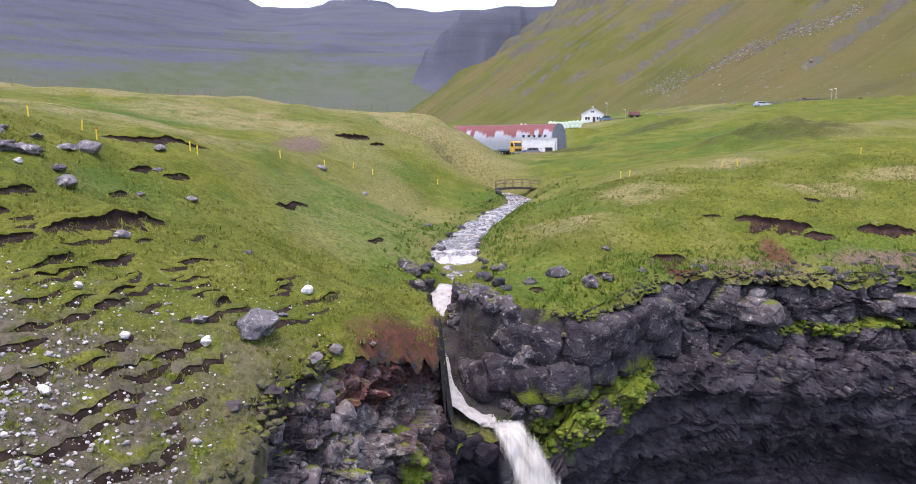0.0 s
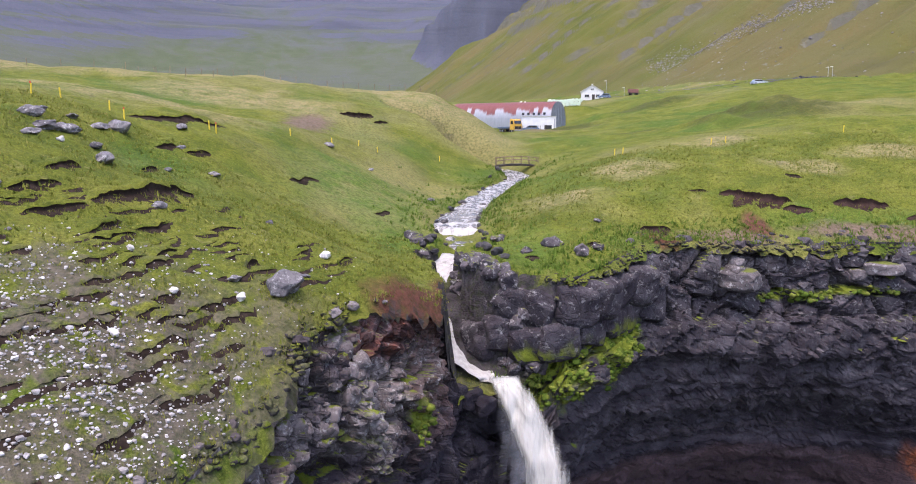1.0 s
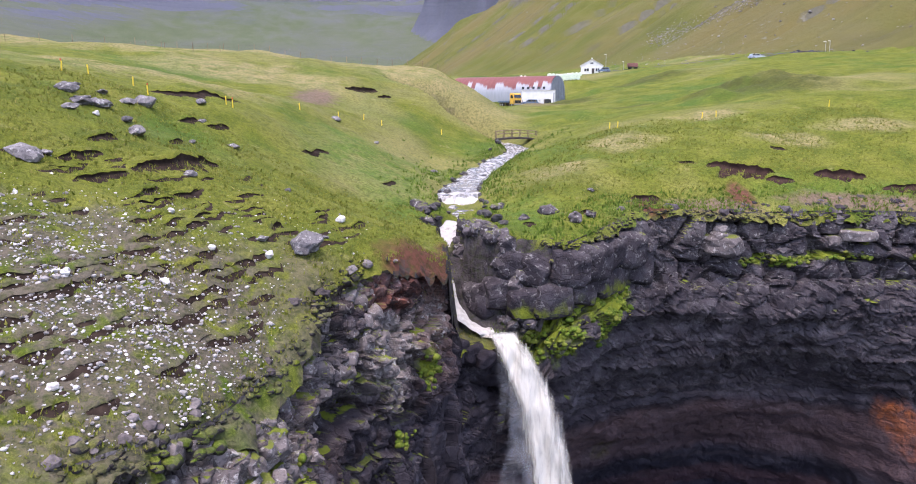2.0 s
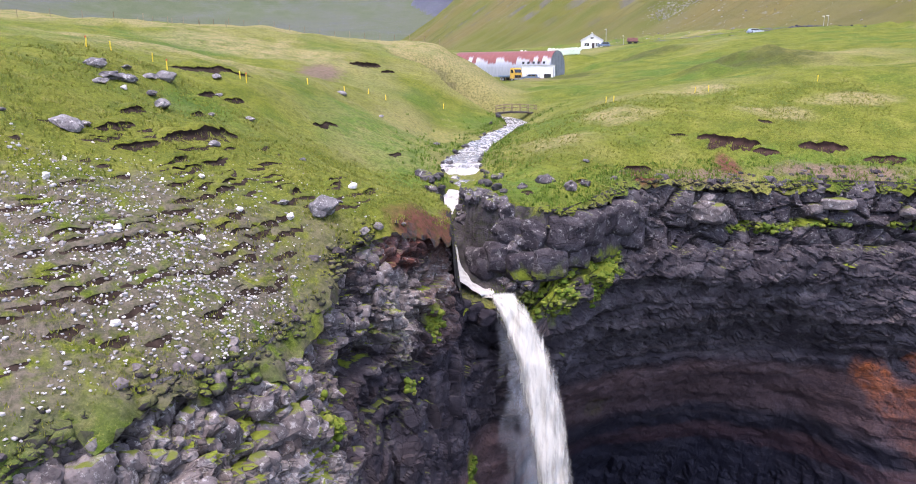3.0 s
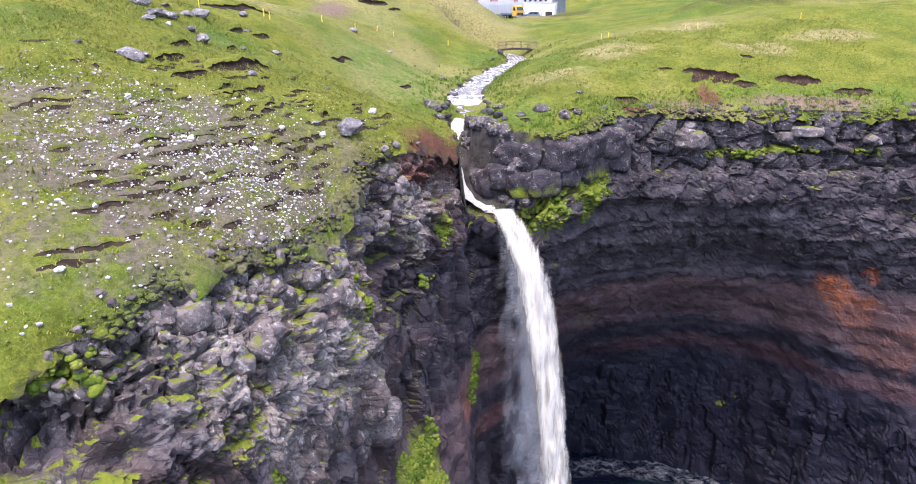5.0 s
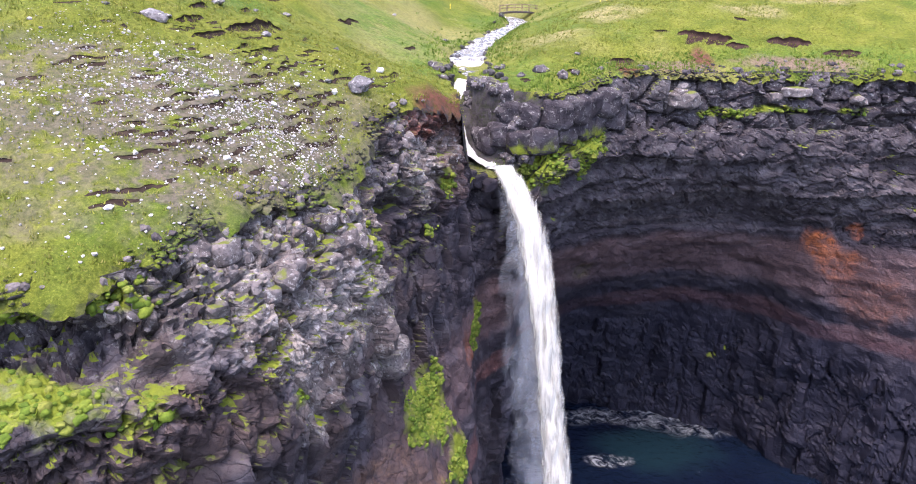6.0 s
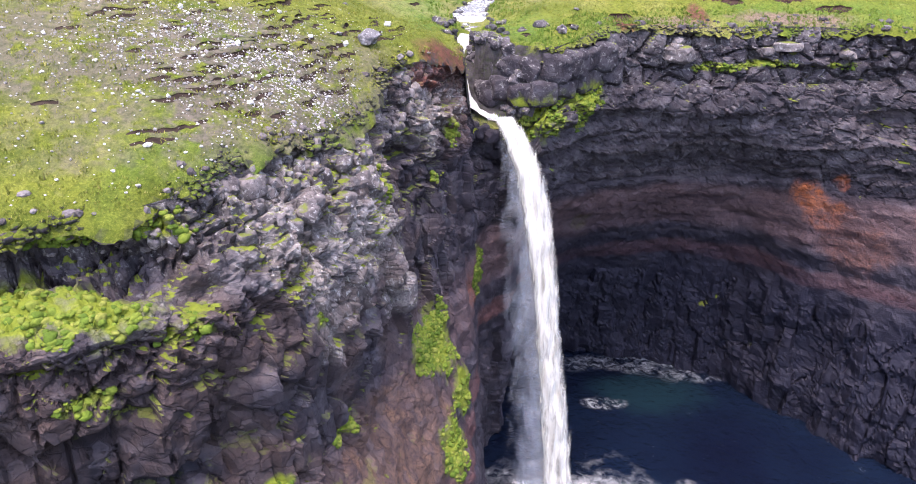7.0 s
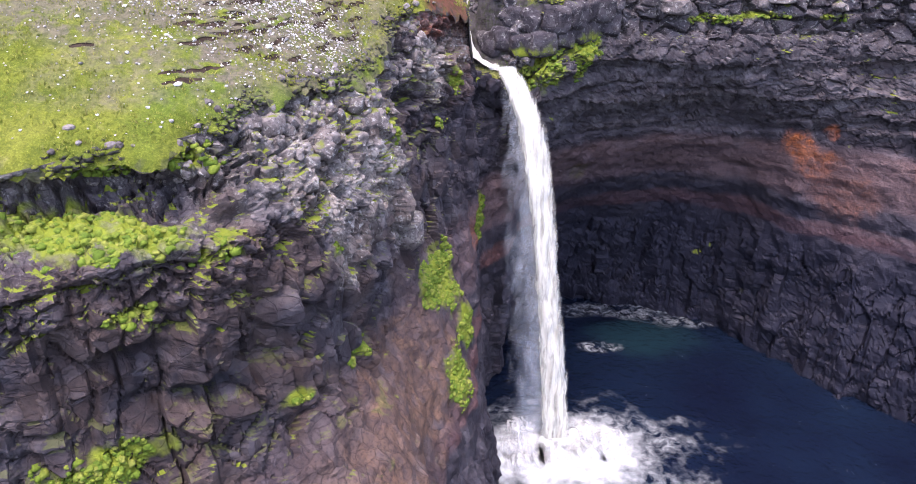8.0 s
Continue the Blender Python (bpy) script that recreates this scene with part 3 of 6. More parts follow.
def mountains(x, y, apart=False):
    """What the valley sides and the head of the valley add to the land."""
    p = np.stack([x, y], 1)
    # the slope on the sunny side: its foot runs from near the road away into the valley
    along = np.array((-0.29, 0.957))
    away = (x - 125) * along[1] - (y - 225) * along[0]
    on = (x - 125) * along[0] + (y - 225) * along[1]
    side = np.maximum(away + 12 * grain(np.stack([on / 90, 0 * on], 1), 4), 0)
    ribs = 1 + 0.10 * grain(np.stack([on / 70, side / 400], 1), 5) + 0.05 * grain(np.stack([on / 24, side / 200], 1), 6)
    z = 0.66 * np.maximum(side - 25 * (1 - np.exp(-side / 25)), 0) * ribs
    # narrow gullies down the slope
    for width, deep, seed in ((46, 7.0, 61), (23, 3.0, 62)):
        line = grain(np.stack([on / width + 0.25 * grain(p / 60, 63), side / 500], 1), seed)
        z = z - deep * np.exp(-(line / 0.13) ** 2) * smooth(side / 90)
    steps = 26 * np.floor(z / 26) + 26 * smooth((z / 26 - np.floor(z / 26)) * 1.6)
    craggy = smooth((z - 90 + 30 * grain(p / 80, 64)) / 60) * smooth((on - 380) / 200)
    z = (z + (steps - z) * craggy) * (1 - smooth((on - 985 - 40 * grain(p / 70, 65)) / 130))
    # the head of the valley, with a crag that stands out of it
    r = np.hypot(x + 60, y - 60)
    head = 350 * smooth((r - 1000) / 1150) ** 1.15 * smooth((y - 250) / 600) * (1 + 0.08 * grain(p / 260, 8) + 0.04 * grain(p / 70, 66) + 0.4 * smooth((-x - 450) / 500))
    spur = smooth((x + 190 + 30 * grain(p / 60, 67)) / 230) * (90 * smooth((y - 1180) / 320) + 150 * smooth((y - 1450 - 25 * grain(p / 50, 68)) / 90))
    head = np.maximum(head, spur)
    stepped = 34 * np.floor(head / 34) + 34 * smooth((head / 34 - np.floor(head / 34)) * 1.5)
    head = head + (stepped - head) * 0.8 * smooth((head - 110 + 30 * grain(p / 120, 69)) / 60)
    if apart:
        return z, head
    return np.maximum(z, head)


GULLY_WALL = (48, 44.0, 43.0, 42.1, 41.5, 41.0, 38)  # y of the rock wall on the sunny side of the gully


def land(x, y, detail=True):
    """Height of the land at arrays x, y."""
    x, y = np.asarray(x, float).ravel(), np.asarray(y, float).ravel()
    across = smooth((x + 5) / 10)
    z = table(LEFT_X, LEFT, x, y) * (1 - across) + table(RIGHT_X, RIGHT, x, y) * across
    p = np.stack([x, y], 1)
    z = z + mountains(x, y) + np.clip((y - 280) * 0.03, 0, 40)
    z = z + (2.3 + 0.9 * rough(p / 3.0, 2, 19)) * np.exp(-((x - 47) / 12) ** 2 - ((y - 112) / 8) ** 2) + 1.3 * np.exp(-((x - 36) / 5) ** 2 - ((y - 186) / 5) ** 2) + 1.2 * np.exp(-((x - 60) / 12) ** 2 - ((y - 190) / 7) ** 2)
    z = z + (63.9 - z) * np.exp(-(np.maximum(np.abs(x - 27) - 8, 0) / 6) ** 2 - ((y - 214) / 6) ** 2)
    z = z + 1.1 * np.exp(-((x + 3.4) / 2.3) ** 2 - ((y - 33.4) / 2.6) ** 2)  # the knoll over the red outcrop
    z = z + smooth((y - 92) / 12) * smooth((260 - y) / 40) * (0.55 * grain(p / 13, 17) + 0.3 * grain(p / 5, 18))
    if detail:
        fade = np.clip(40 / np.maximum(np.hypot(x, y - 30), 40), 0.3, 1)
        z = z + 0.5 * rough(p / 9, 3, 11) * (0.5 + 0.5 * fade) + 0.10 * rough(p / 1.1, 3, 12) * fade
    xs, zs, ws = stream_at(y)
    slot = smooth((50 - y) / 4)
    d = np.abs(x - xs) - slot * 0.45 * rough(np.stack([x, y], 1) / 1.6, 2, 15)
    steep = 0.7 * (1 - slot) + 5.5 * slot
    bank = zs + 0.05 + (d - ws * 1.0) * steep
    wall_y = np.interp(x, (-0.5, 0.3, 0.9, 2.2, 4.5, 7.0, 8.5), GULLY_WALL)
    ledge = zs + 0.05 + 0.2 * np.maximum(x - xs - ws, 0) + 6.0 * np.maximum(y - wall_y + 0.35 * rough(np.stack([x, y], 1) / 1.3, 2, 16), 0)
    bank = np.where(x > xs, bank + (ledge - bank) * slot, bank)
    corner = np.minimum(xs - ws, np.interp(y, (43.4, 44.8), (-1.1, -9)))
    corner = np.where(y < 43.4, np.interp(y, (40.6, 42.4), (-0.15, -1.1)), np.maximum(corner, xs - ws))
    open_ = zs + 0.05 + 9.0 * np.maximum(corner - x + 0.25 * rough(p / 1.2, 2, 14), 0)
    bank = np.where((x <= xs) & (y < 44.8), open_, bank)
    bed = zs - 0.35
    reach = smooth((118 - y) / 6)
    cut = np.minimum(z, np.maximum(bank, bed))
    z = np.where(d < ws + 7, z + (cut - z) * reach, z)
    return z


NEAR_X, NEAR_Y = np.arange(-46, 60.01, 0.25), np.arange(-4, 132.01, 0.25)
NEAR_Z = land(*[g.ravel() for g in np.meshgrid(NEAR_X, NEAR_Y)]).reshape(len(NEAR_Y), len(NEAR_X))


def height_at(x, y):
    """As land(), read from a fine grid of heights where that reaches."""
    x, y = np.asarray(x, float).ravel(), np.asarray(y, float).ravel()
    if not len(x) or x.min() < NEAR_X[0] or x.max() > NEAR_X[-1] - 0.3 or y.min() < NEAR_Y[0] or y.max() > NEAR_Y[-1] - 0.3:
        return land(x, y)
    u, v = (x - NEAR_X[0]) / 0.25, (y - NEAR_Y[0]) / 0.25
    i, j = u.astype(int), v.astype(int)
    u, v = u - i, v - j
    return (NEAR_Z[j, i] * (1 - u) + NEAR_Z[j, i + 1] * u) * (1 - v) + (NEAR_Z[j + 1, i] * (1 - u) + NEAR_Z[j + 1, i + 1] * u) * v


# ---- cliff edge, from the headland round the fall to the far side of the cove ----
EDGE = np.array([(-90, -16), (-45, -8), (-28, -2.5), (-19, 2.2), (-14.3, 5.2), (-11.8, 10.2), (-8.9, 14.8), (-7.9, 19.8), (-7.0, 24.6), (-5.4, 29.0),
                 (-3.2, 31.2), (-1.4, 34.2), (-0.6, 38.4), (2.2, 40.7), (3.4, 41.4), (7, 42.1), (10, 44.6), (13.5, 48.2), (18, 49.8), (26, 51.2),
                 (33, 52.0), (40, 51.8), (48, 49), (56, 43), (66, 33), (80, 20), (110, 5)])
# how far the face stands out from the edge, by depth below it
DEPTHS = (0, 2, 4, 6, 10, 15, 18, 23, 30, 38, 50)
FACE_LEFT = {0: (0, 0.1, 3.2, 3.9, 4.4, 5.5, 8, 11, 14, 17, 20), 3: (0, 0.2, 3.5, 3.9, 4.0, 5, 7.5, 11, 14, 17, 20), 4: (0, 1.2, 2.7, 3.4, 3.6, 4.2, 6.2, 10, 14, 17, 19),
             5: (0, 2.0, 3.4, 4.3, 4.5, 4.4, 5.0, 8.5, 12, 14.5, 16.5), 6: (0, 1.4, 2.4, 2.9, 3.0, 2.4, 2.4, 5.0, 8.5, 11, 12.5), 7: (0, 1.2, 2.2, 2.8, 3.1, 3.3, 3.8, 6.0, 8.5, 10, 11),
             8: (0, 0.6, 0.8, 1.0, 1.2, 1.8, 3.2, 5.5, 7.5, 9, 10), 9: (0, 1.4, 2.2, 2.6, 2.9, 3.3, 3.7, 4.6, 6.0, 7.2, 8), 10: (0, 0.6, 1.0, 1.3, 1.6, 1.8, 2.2, 3.0, 4.2, 5.2, 6),
             11: (0, 0.2, 0.3, 0.4, 0.6, 0.8, 1.0, 1.4, 2.0, 2.6, 3.2), 12: (0, 0.1, 0.2, 0.3, 0.4, 0.5, 0.6, 0.8, 1.2, 1.6, 2.0)}
FACE_RIGHT = {13: (0, -0.2, -0.4, -0.7, -1, -1.3, -1.5, -2, -2, -2, -2), 15: (0, 0.2, 0.3, 1.5, 0.6, -1.6, -3, -5, -7, -8, -9),
              17: (0, 0.3, 0.3, 0.6, 0.3, -2.2, -3.6, -6, -9, -11.5, -14), 18: (0, 0.3, 0.3, 0.8, 0.2, -3.4, -4.8, -7, -11, -14.5, -19),
              19: (0, 0.3, 0.3, 1.2, 0.2, -3.2, -4.8, -8, -11, -13.4, -14.8), 20: (0, 0.3, 0.3, 1.2, 0.8, -1.8, -3.4, -5.8, -8.4, -9.6, -10.4),
              21: (0, 0.3, 0.3, 1.0, 1.4, 0.7, 0.4, 0.1, -0.4, -0.6, -0.6), 22: (0, 0.4, 0.3, 0.4, 0.6, 0.8, 1.0, 1.6, 3, 4.5, 6),
              24: (0, 0.5, 0.5, 0.5, 0.5, 0.8, 1.2, 2, 4, 6, 8), 26: (0, 0.5, 0.5, 0.5, 0.5, 0.8, 1.2, 2, 4, 6, 8)}


def edge_line(step, near=None):
    """Points along the edge at even steps, or finer along the headland where near gives the step."""
    fine = spline(np.arange(len(EDGE)), EDGE, np.linspace(0, len(EDGE) - 1, 4000))
    index = np.linspace(0, len(EDGE) - 1, 4000)
    length = np.concatenate([[0], np.cumsum(np.hypot(*np.diff(fine, axis=0).T))])
    at = np.arange(0, length[-1], step)
    if near:
        low, high = np.interp((2.5, 13.5), index, length)
        at = np.concatenate([np.arange(0, low, step), np.arange(low, high, near), np.arange(high, length[-1], step)])
    return np.stack([np.interp(at, length, fine[:, k]) for k in (0, 1)], 1), np.interp(at, length, index)


EDGE_METRES = edge_line(1.0)[0]


def outside(x, y):
    """Distance past the cliff edge towards the sea (negative: on the land)."""
    line = EDGE_METRES
    x, y = np.asarray(x).ravel(), np.asarray(y).ravel()
    out = np.full(len(x), -50.0)
    nearby = y < 60
    xx, yy = x[nearby], y[nearby]
    best, sign = np.full(len(xx), 1e9), np.full(len(xx), -1.0)
    for a_, b_ in zip(line[:-1], line[1:]):
        d = b_ - a_
        t = np.clip(((xx - a_[0]) * d[0] + (yy - a_[1]) * d[1]) / (d @ d), 0, 1)
        dist = np.hypot(xx - a_[0] - t * d[0], yy - a_[1] - t * d[1])
        side = np.sign((xx - a_[0]) * d[1] - (yy - a_[1]) * d[0])
        closer = dist < best
        sign, best = np.where(closer, side, sign), np.minimum(dist, best)
    out[nearby] = best * sign
    return out


def graded(spans):
    """Grid lines: spans of (end, step at the end), from a start; the step changes evenly."""
    at, step = spans[0]
    lines = [at]
    for end, last in spans[1:]:
        first, begin = step, at
        while at < end:
            step = first + (last - first) * (at - begin) / (end - begin)
            at += step
            lines.append(at)
    return np.array(lines)


def build_ground():
    xs = graded([(-1700, 60), (-100, 5), (-34, 0.27), (4, 0.27), (8, 0.38), (48, 0.38), (120, 3), (600, 10), (1700, 50)])
    ys = graded([(-40, 2), (-4, 0.27), (50, 0.27), (62, 0.4), (130, 0.9), (320, 4), (1500, 12), (2600, 34)])
    gx, gy = np.meshgrid(xs, ys)
    x, y = gx.ravel().copy(), gy.ravel().copy()
    flat = np.stack([x, y], 1)
    ragged = 0.3 * rough(flat / 1.0, 3, 51) + 0.9 * rough(flat / 3.2, 2, 53) * smooth((-5 - x) / 3)
    out = outside(x, y) + ragged
    o = out.reshape(gx.shape)
    least = np.minimum.reduce([o[:-1, :-1], o[:-1, 1:], o[1:, 1:], o[1:, :-1]])
    # draw the last row of corners back onto the edge
    dy, dx = np.gradient(o, ys, xs)
    over = np.clip(out - 0.5, 0, 2.5)
    length = np.maximum(np.hypot(dx, dy).ravel(), 0.5)
    x -= over * dx.ravel() / length ** 2
    y -= over * dy.ravel() / length ** 2
    droop = np.maximum(0, np.minimum(out, 0.5) + 0.7) / 1.2
    z = land(x, y) - (0.62 + 0.3 * rough(np.stack([x, y], 1) / 0.5, 2, 52)) * droop ** 2
    faces = sheet_faces(len(ys), len(xs), least < 0.5)
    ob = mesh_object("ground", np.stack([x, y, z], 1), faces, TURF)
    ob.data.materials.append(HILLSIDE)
    ob.data.materials.append(HAZED_FELL)
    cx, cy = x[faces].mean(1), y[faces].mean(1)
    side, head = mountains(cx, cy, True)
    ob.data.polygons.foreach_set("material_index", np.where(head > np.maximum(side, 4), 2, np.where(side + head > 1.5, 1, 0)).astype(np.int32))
    return tagged(ob, "green turf and pasture running up to steep valley sides", "ground", kind="structure")


def cliff_surface(line, index, depth_share):
    """The bare face: points (u, v, 3), the outward normals along the edge, and depth below the edge."""
    tangent = np.gradient(line, axis=0)
    for _ in range(30):
        tangent[1:-1] = (tangent[:-2] + tangent[1:-1] * 2 + tangent[2:]) / 4
    tangent /= np.linalg.norm(tangent, axis=1)[:, None]
    normal = np.stack([tangent[:, 1], -tangent[:, 0]], 1)
    top = land(line[:, 0], line[:, 1], False) - 0.15
    faces = {**FACE_LEFT, **FACE_RIGHT}
    keys = sorted(faces)
    u, v = np.meshgrid(np.arange(len(line)), np.arange(len(depth_share)), indexing="ij")
    depth = depth_share[v] * (top[u] + 2)
    level = np.array([faces[k] for k in keys], float)
    stations = np.stack([spline(DEPTHS, level[k], np.clip(depth.ravel(), 0, 50)) for k in range(len(keys))], 1)
    where = index[u].ravel()
    k = np.clip(np.searchsorted(keys, where) - 1, 0, len(keys) - 2)
    ka = np.array(keys, float)
    t = smooth((where - ka[k]) / (ka[k + 1] - ka[k]))
    j = np.arange(len(where))
    off = stations[j, k] * (1 - t) + stations[j, k + 1] * t
    uu = u.ravel()
    p = np.stack([line[uu, 0] + normal[uu, 0] * off, line[uu, 1] + normal[uu, 1] * off, top[uu] - depth.ravel()], 1)
    return p, normal[uu], depth.ravel()


def relief(p, depth):
    """How far ledges, blocks and cracks push the face out."""
    fade = smooth(depth / 0.8 + 0.1)
    warp = p + 0.5 * np.stack([grain(p / 2.5, 31), grain(p / 2.5, 32), grain(p / 2.5, 33)], 1)
    left = smooth((2 - p[:, 0]) / 3)
    shelf = smooth((-6 - p[:, 0]) / 4) * smooth((depth - 2.2) / 0.6) * smooth((4.8 - depth) / 0.6) * smooth((7 - p[:, 1]) / 4)

    def facets(size, seed, tilt):
        gap, ident, way = blocks(warp / size, seed)
        lean = way[:, 0] * np.cos(ident * 44) + way[:, 1] * np.sin(ident * 44) + way[:, 2] * np.cos(ident * 97)
        return gap, ident - 0.5 + tilt * lean

    def crack(gap, width):
        return np.clip(1 - gap / width, 0, 1)

    z = p[:, 2]
    right = 1 - left
    # what each part of the face is made of
    cobbly = left * smooth((z - 37 + 1.5 * grain(p / 4, 48)) / 3)
    columns = left * (1 - cobbly) * smooth((z - 28 - 2 * grain(p / 6, 49)) / 3) + 0.8 * right * smooth((17 - z) / 3)
    great = right * smooth((6.2 - depth) / 1.2)
    slabs = right * (1 - great) * smooth((z - 29) / 2.5)
    calm = np.clip(1 - cobbly - columns - great - slabs, 0, 1)

    gap1, face1 = facets((2.3, 2.3, 1.6), 1, 0.45)
    gap2, face2 = facets((0.85, 0.85, 0.7), 7, 0.5)
    gap3, face3 = facets((2.0, 2.0, 6.0), 13, 0.5)
    gap4, face4 = facets((2.9, 2.9, 2.4), 19, 0.3)
    gap5, face5 = facets((0.42, 0.42, 0.36), 23, 0.5)
    push = 0.55 * rough(p / (9, 9, 5), 3, 21) * (1 - 0.5 * calm) + 0.22 * rough(p / 1.7, 3, 22) * (calm + 0.3)
    push += cobbly * (0.75 * face1 + 0.45 * face2 + 0.12 * face5 + 0.35 * np.sqrt(np.clip(gap1 / 0.5, 0, 1)) + 0.32 * np.sqrt(np.clip(gap2 / 0.5, 0, 1)) - 0.5 - 0.45 * crack(gap1, 0.1) - 0.2 * crack(gap2, 0.12))
    push += columns * (1.1 * face3 + 0.35 * face1 + 0.14 * face2 - 0.5 * crack(gap3, 0.08) - 0.2 * crack(gap1, 0.06))
    push += great * (0.75 * face4 + 0.28 * face1 + 0.1 * face2 + 0.25 * np.sqrt(np.clip(gap4 / 0.4, 0, 1)) - 0.2 - 0.8 * crack(gap4, 0.1) - 0.3 * crack(gap1, 0.08))
    push += slabs * (0.55 * face1 + 0.35 * face4 + 0.25 * face2 - 0.3 * crack(gap1, 0.08) - 0.12 * crack(gap2, 0.12))
    push += calm * (0.08 * face2 + 0.1 * face1)
    bed = z + 0.8 * grain(p / 9, 41)
    push += 0.5 * grain(np.stack([bed / 1.3 + 0.5 * grain(p / 14, 47), p[:, 0] / 40, p[:, 1] / 40], 1), 42) * (slabs + 0.35 * calm + 0.3 * great)
    push += 0.55 * np.sign(grain(np.stack([bed / 2.6, p[:, 0] / 30, p[:, 1] / 30], 1), 46)) * slabs * 0.6
    push += 0.5 * grain(np.stack([p[:, 0] / 1.3, p[:, 1] / 1.3, z / 9], 1), 43) * columns
    push = np.where(depth < 1.5, np.minimum(push, 0.15 + depth), push) * fade * (1 - 0.75 * shelf)
    # undercut hollows below the turf and between the great blocks
    for middle, radii, deep in (((-19.5, 1.5, 44.0), (5.0, 2.5, 0.7), 1.5), ((-15.2, 2.5, 43.3), (2.2, 2.0, 0.9), 1.6), ((-13.2, 3.5, 41.9), (1.6, 1.6, 0.8), 1.5), ((-9.6, 10.4, 42.6), (1.2, 1.2, 0.9), 1.6), ((-12.2, 4.0, 36.2), (1.0, 1.2, 1.3), 1.8),
                                ((-8.0, 12.5, 40.6), (1.6, 2.0, 0.5), 1.0), ((-16.8, -1.4, 36.4), (1.6, 1.2, 0.6), 1.2), ((-5.5, 24.0, 42.2), (1.5, 3.0, 0.8), 1.6), ((-14, 1, 33.5), (4, 4, 0.6), 1.3), ((-7, 13, 35.5), (3, 4, 0.5), 0.9)):
        q = (p - middle) / radii
        push = push - deep * np.exp(-(q ** 2).sum(1) ** 1.5)
    return push


FACE = {}


def build_cliff():
    line, index = edge_line(0.24, 0.13)
    ok = (line[:, 0] > -42) & (line[:, 0] < 70)
    line, index = line[ok], index[ok]
    thin = np.concatenate([np.arange(0, 20, 0.14), np.arange(20, 50.01, 0.3)]) / 50
    p, normal, depth = cliff_surface(line, index, thin)
    push = relief(p, depth)
    grid = p.reshape(len(line), len(thin), 3)
    way = np.cross(np.gradient(grid, axis=1), np.gradient(grid, axis=0))
    for _ in range(6):
        way[1:-1] = (way[:-2] + way[1:-1] * 2 + way[2:]) / 4
        way[:, 1:-1] = (way[:, :-2] + way[:, 1:-1] * 2 + way[:, 2:]) / 4
    way /= np.linalg.norm(way, axis=2)[..., None]
    way = way.reshape(-1, 3)
    way *= np.sign((way[:, :2] * normal).sum(1).mean())
    p += way * push[:, None]
    p[:, 2] += 0.12 * grain(p / 0.6, 44) * smooth(depth)
    FACE.update(p=p.reshape(len(line), len(thin), 3), index=index, depth=depth.reshape(len(line), len(thin)), normal=normal.reshape(len(line), len(thin), 2))
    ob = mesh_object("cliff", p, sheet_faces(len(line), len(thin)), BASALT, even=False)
    return tagged(ob, "dark layered basalt sea cliff with mossy ledges", "cliff", kind="structure")


ground = build_ground()
cliff = build_cliff()



# ---- more materials ----
def sea_material():
    m, n, l, b = material("sea water", 0.2, specular=0.09)
    waves = noise_at(n, l, 0.9, 5, 0.4)
    colour = ramp(n, l, noise_at(n, l, 0.08, 4), [(0.3, (0.0028, 0.0042, 0.011)), (0.7, (0.0042, 0.0085, 0.019))])
    colour = mixed(n, l, spot(n, l, (24, 57, 0), (9, 6, 3), 0.2, 0.6), colour, (0.006, 0.016, 0.022))
    streaks = ramp(n, l, noise_at(n, l, 0.7, 8, 1.2, rough_=0.75), [(0.46, grey(0)), (0.68, grey(1))])
    soft = ramp(n, l, noise_at(n, l, 0.8, 6, 0.5, rough_=0.6), [(0.38, grey(0)), (0.72, grey(0.8))])
    foam = ramp(n, l, noise_at(n, l, 1.3, 8, 1.2, rough_=0.7), [(0.66, grey(0)), (0.74, grey(0.4))])
    for middle, radii, amount in (((22, 64.5, 0), (11, 2.6, 3), 0.5), ((17.2, 54.5, 0), (3.4, 1.5, 3), 0.7), ((10, 33.5, 0), (17, 10, 3), 0.55), ((31, 61.5, 0), (6, 2.5, 3), 0.5)):
        patch = node(n, l, "Math", {0: spot(n, l, middle, radii, 0.3, 0.9), 1: streaks if middle[1] > 40 else soft}, operation="MULTIPLY").outputs[0]
        patch = node(n, l, "Math", {0: patch, 1: amount}, operation="MULTIPLY").outputs[0]
        foam = node(n, l, "Math", {0: foam, 1: patch}, operation="MAXIMUM").outputs[0]
    white = node(n, l, "Math", {0: spot(n, l, (9.5, 33.5, 0), (11.5, 7, 3), 0.5, 0.4), 1: ramp(n, l, noise_at(n, l, 0.6, 5, 0.4), [(0.3, grey(0.4)), (0.6, grey(1))])}, operation="MULTIPLY").outputs[0]
    foam = node(n, l, "Math", {0: foam, 1: white}, operation="MAXIMUM").outputs[0]
    l.new(mixed(n, l, foam, colour, (0.48, 0.50, 0.50)), b.inputs["Base Color"])
    l.new(node(n, l, "Math", {0: foam, 1: 0.6, 2: 0.14}, operation="MULTIPLY_ADD").outputs[0], b.inputs["Roughness"])
    bumped(n, l, b, waves, 0.6, 0.35)
    return m


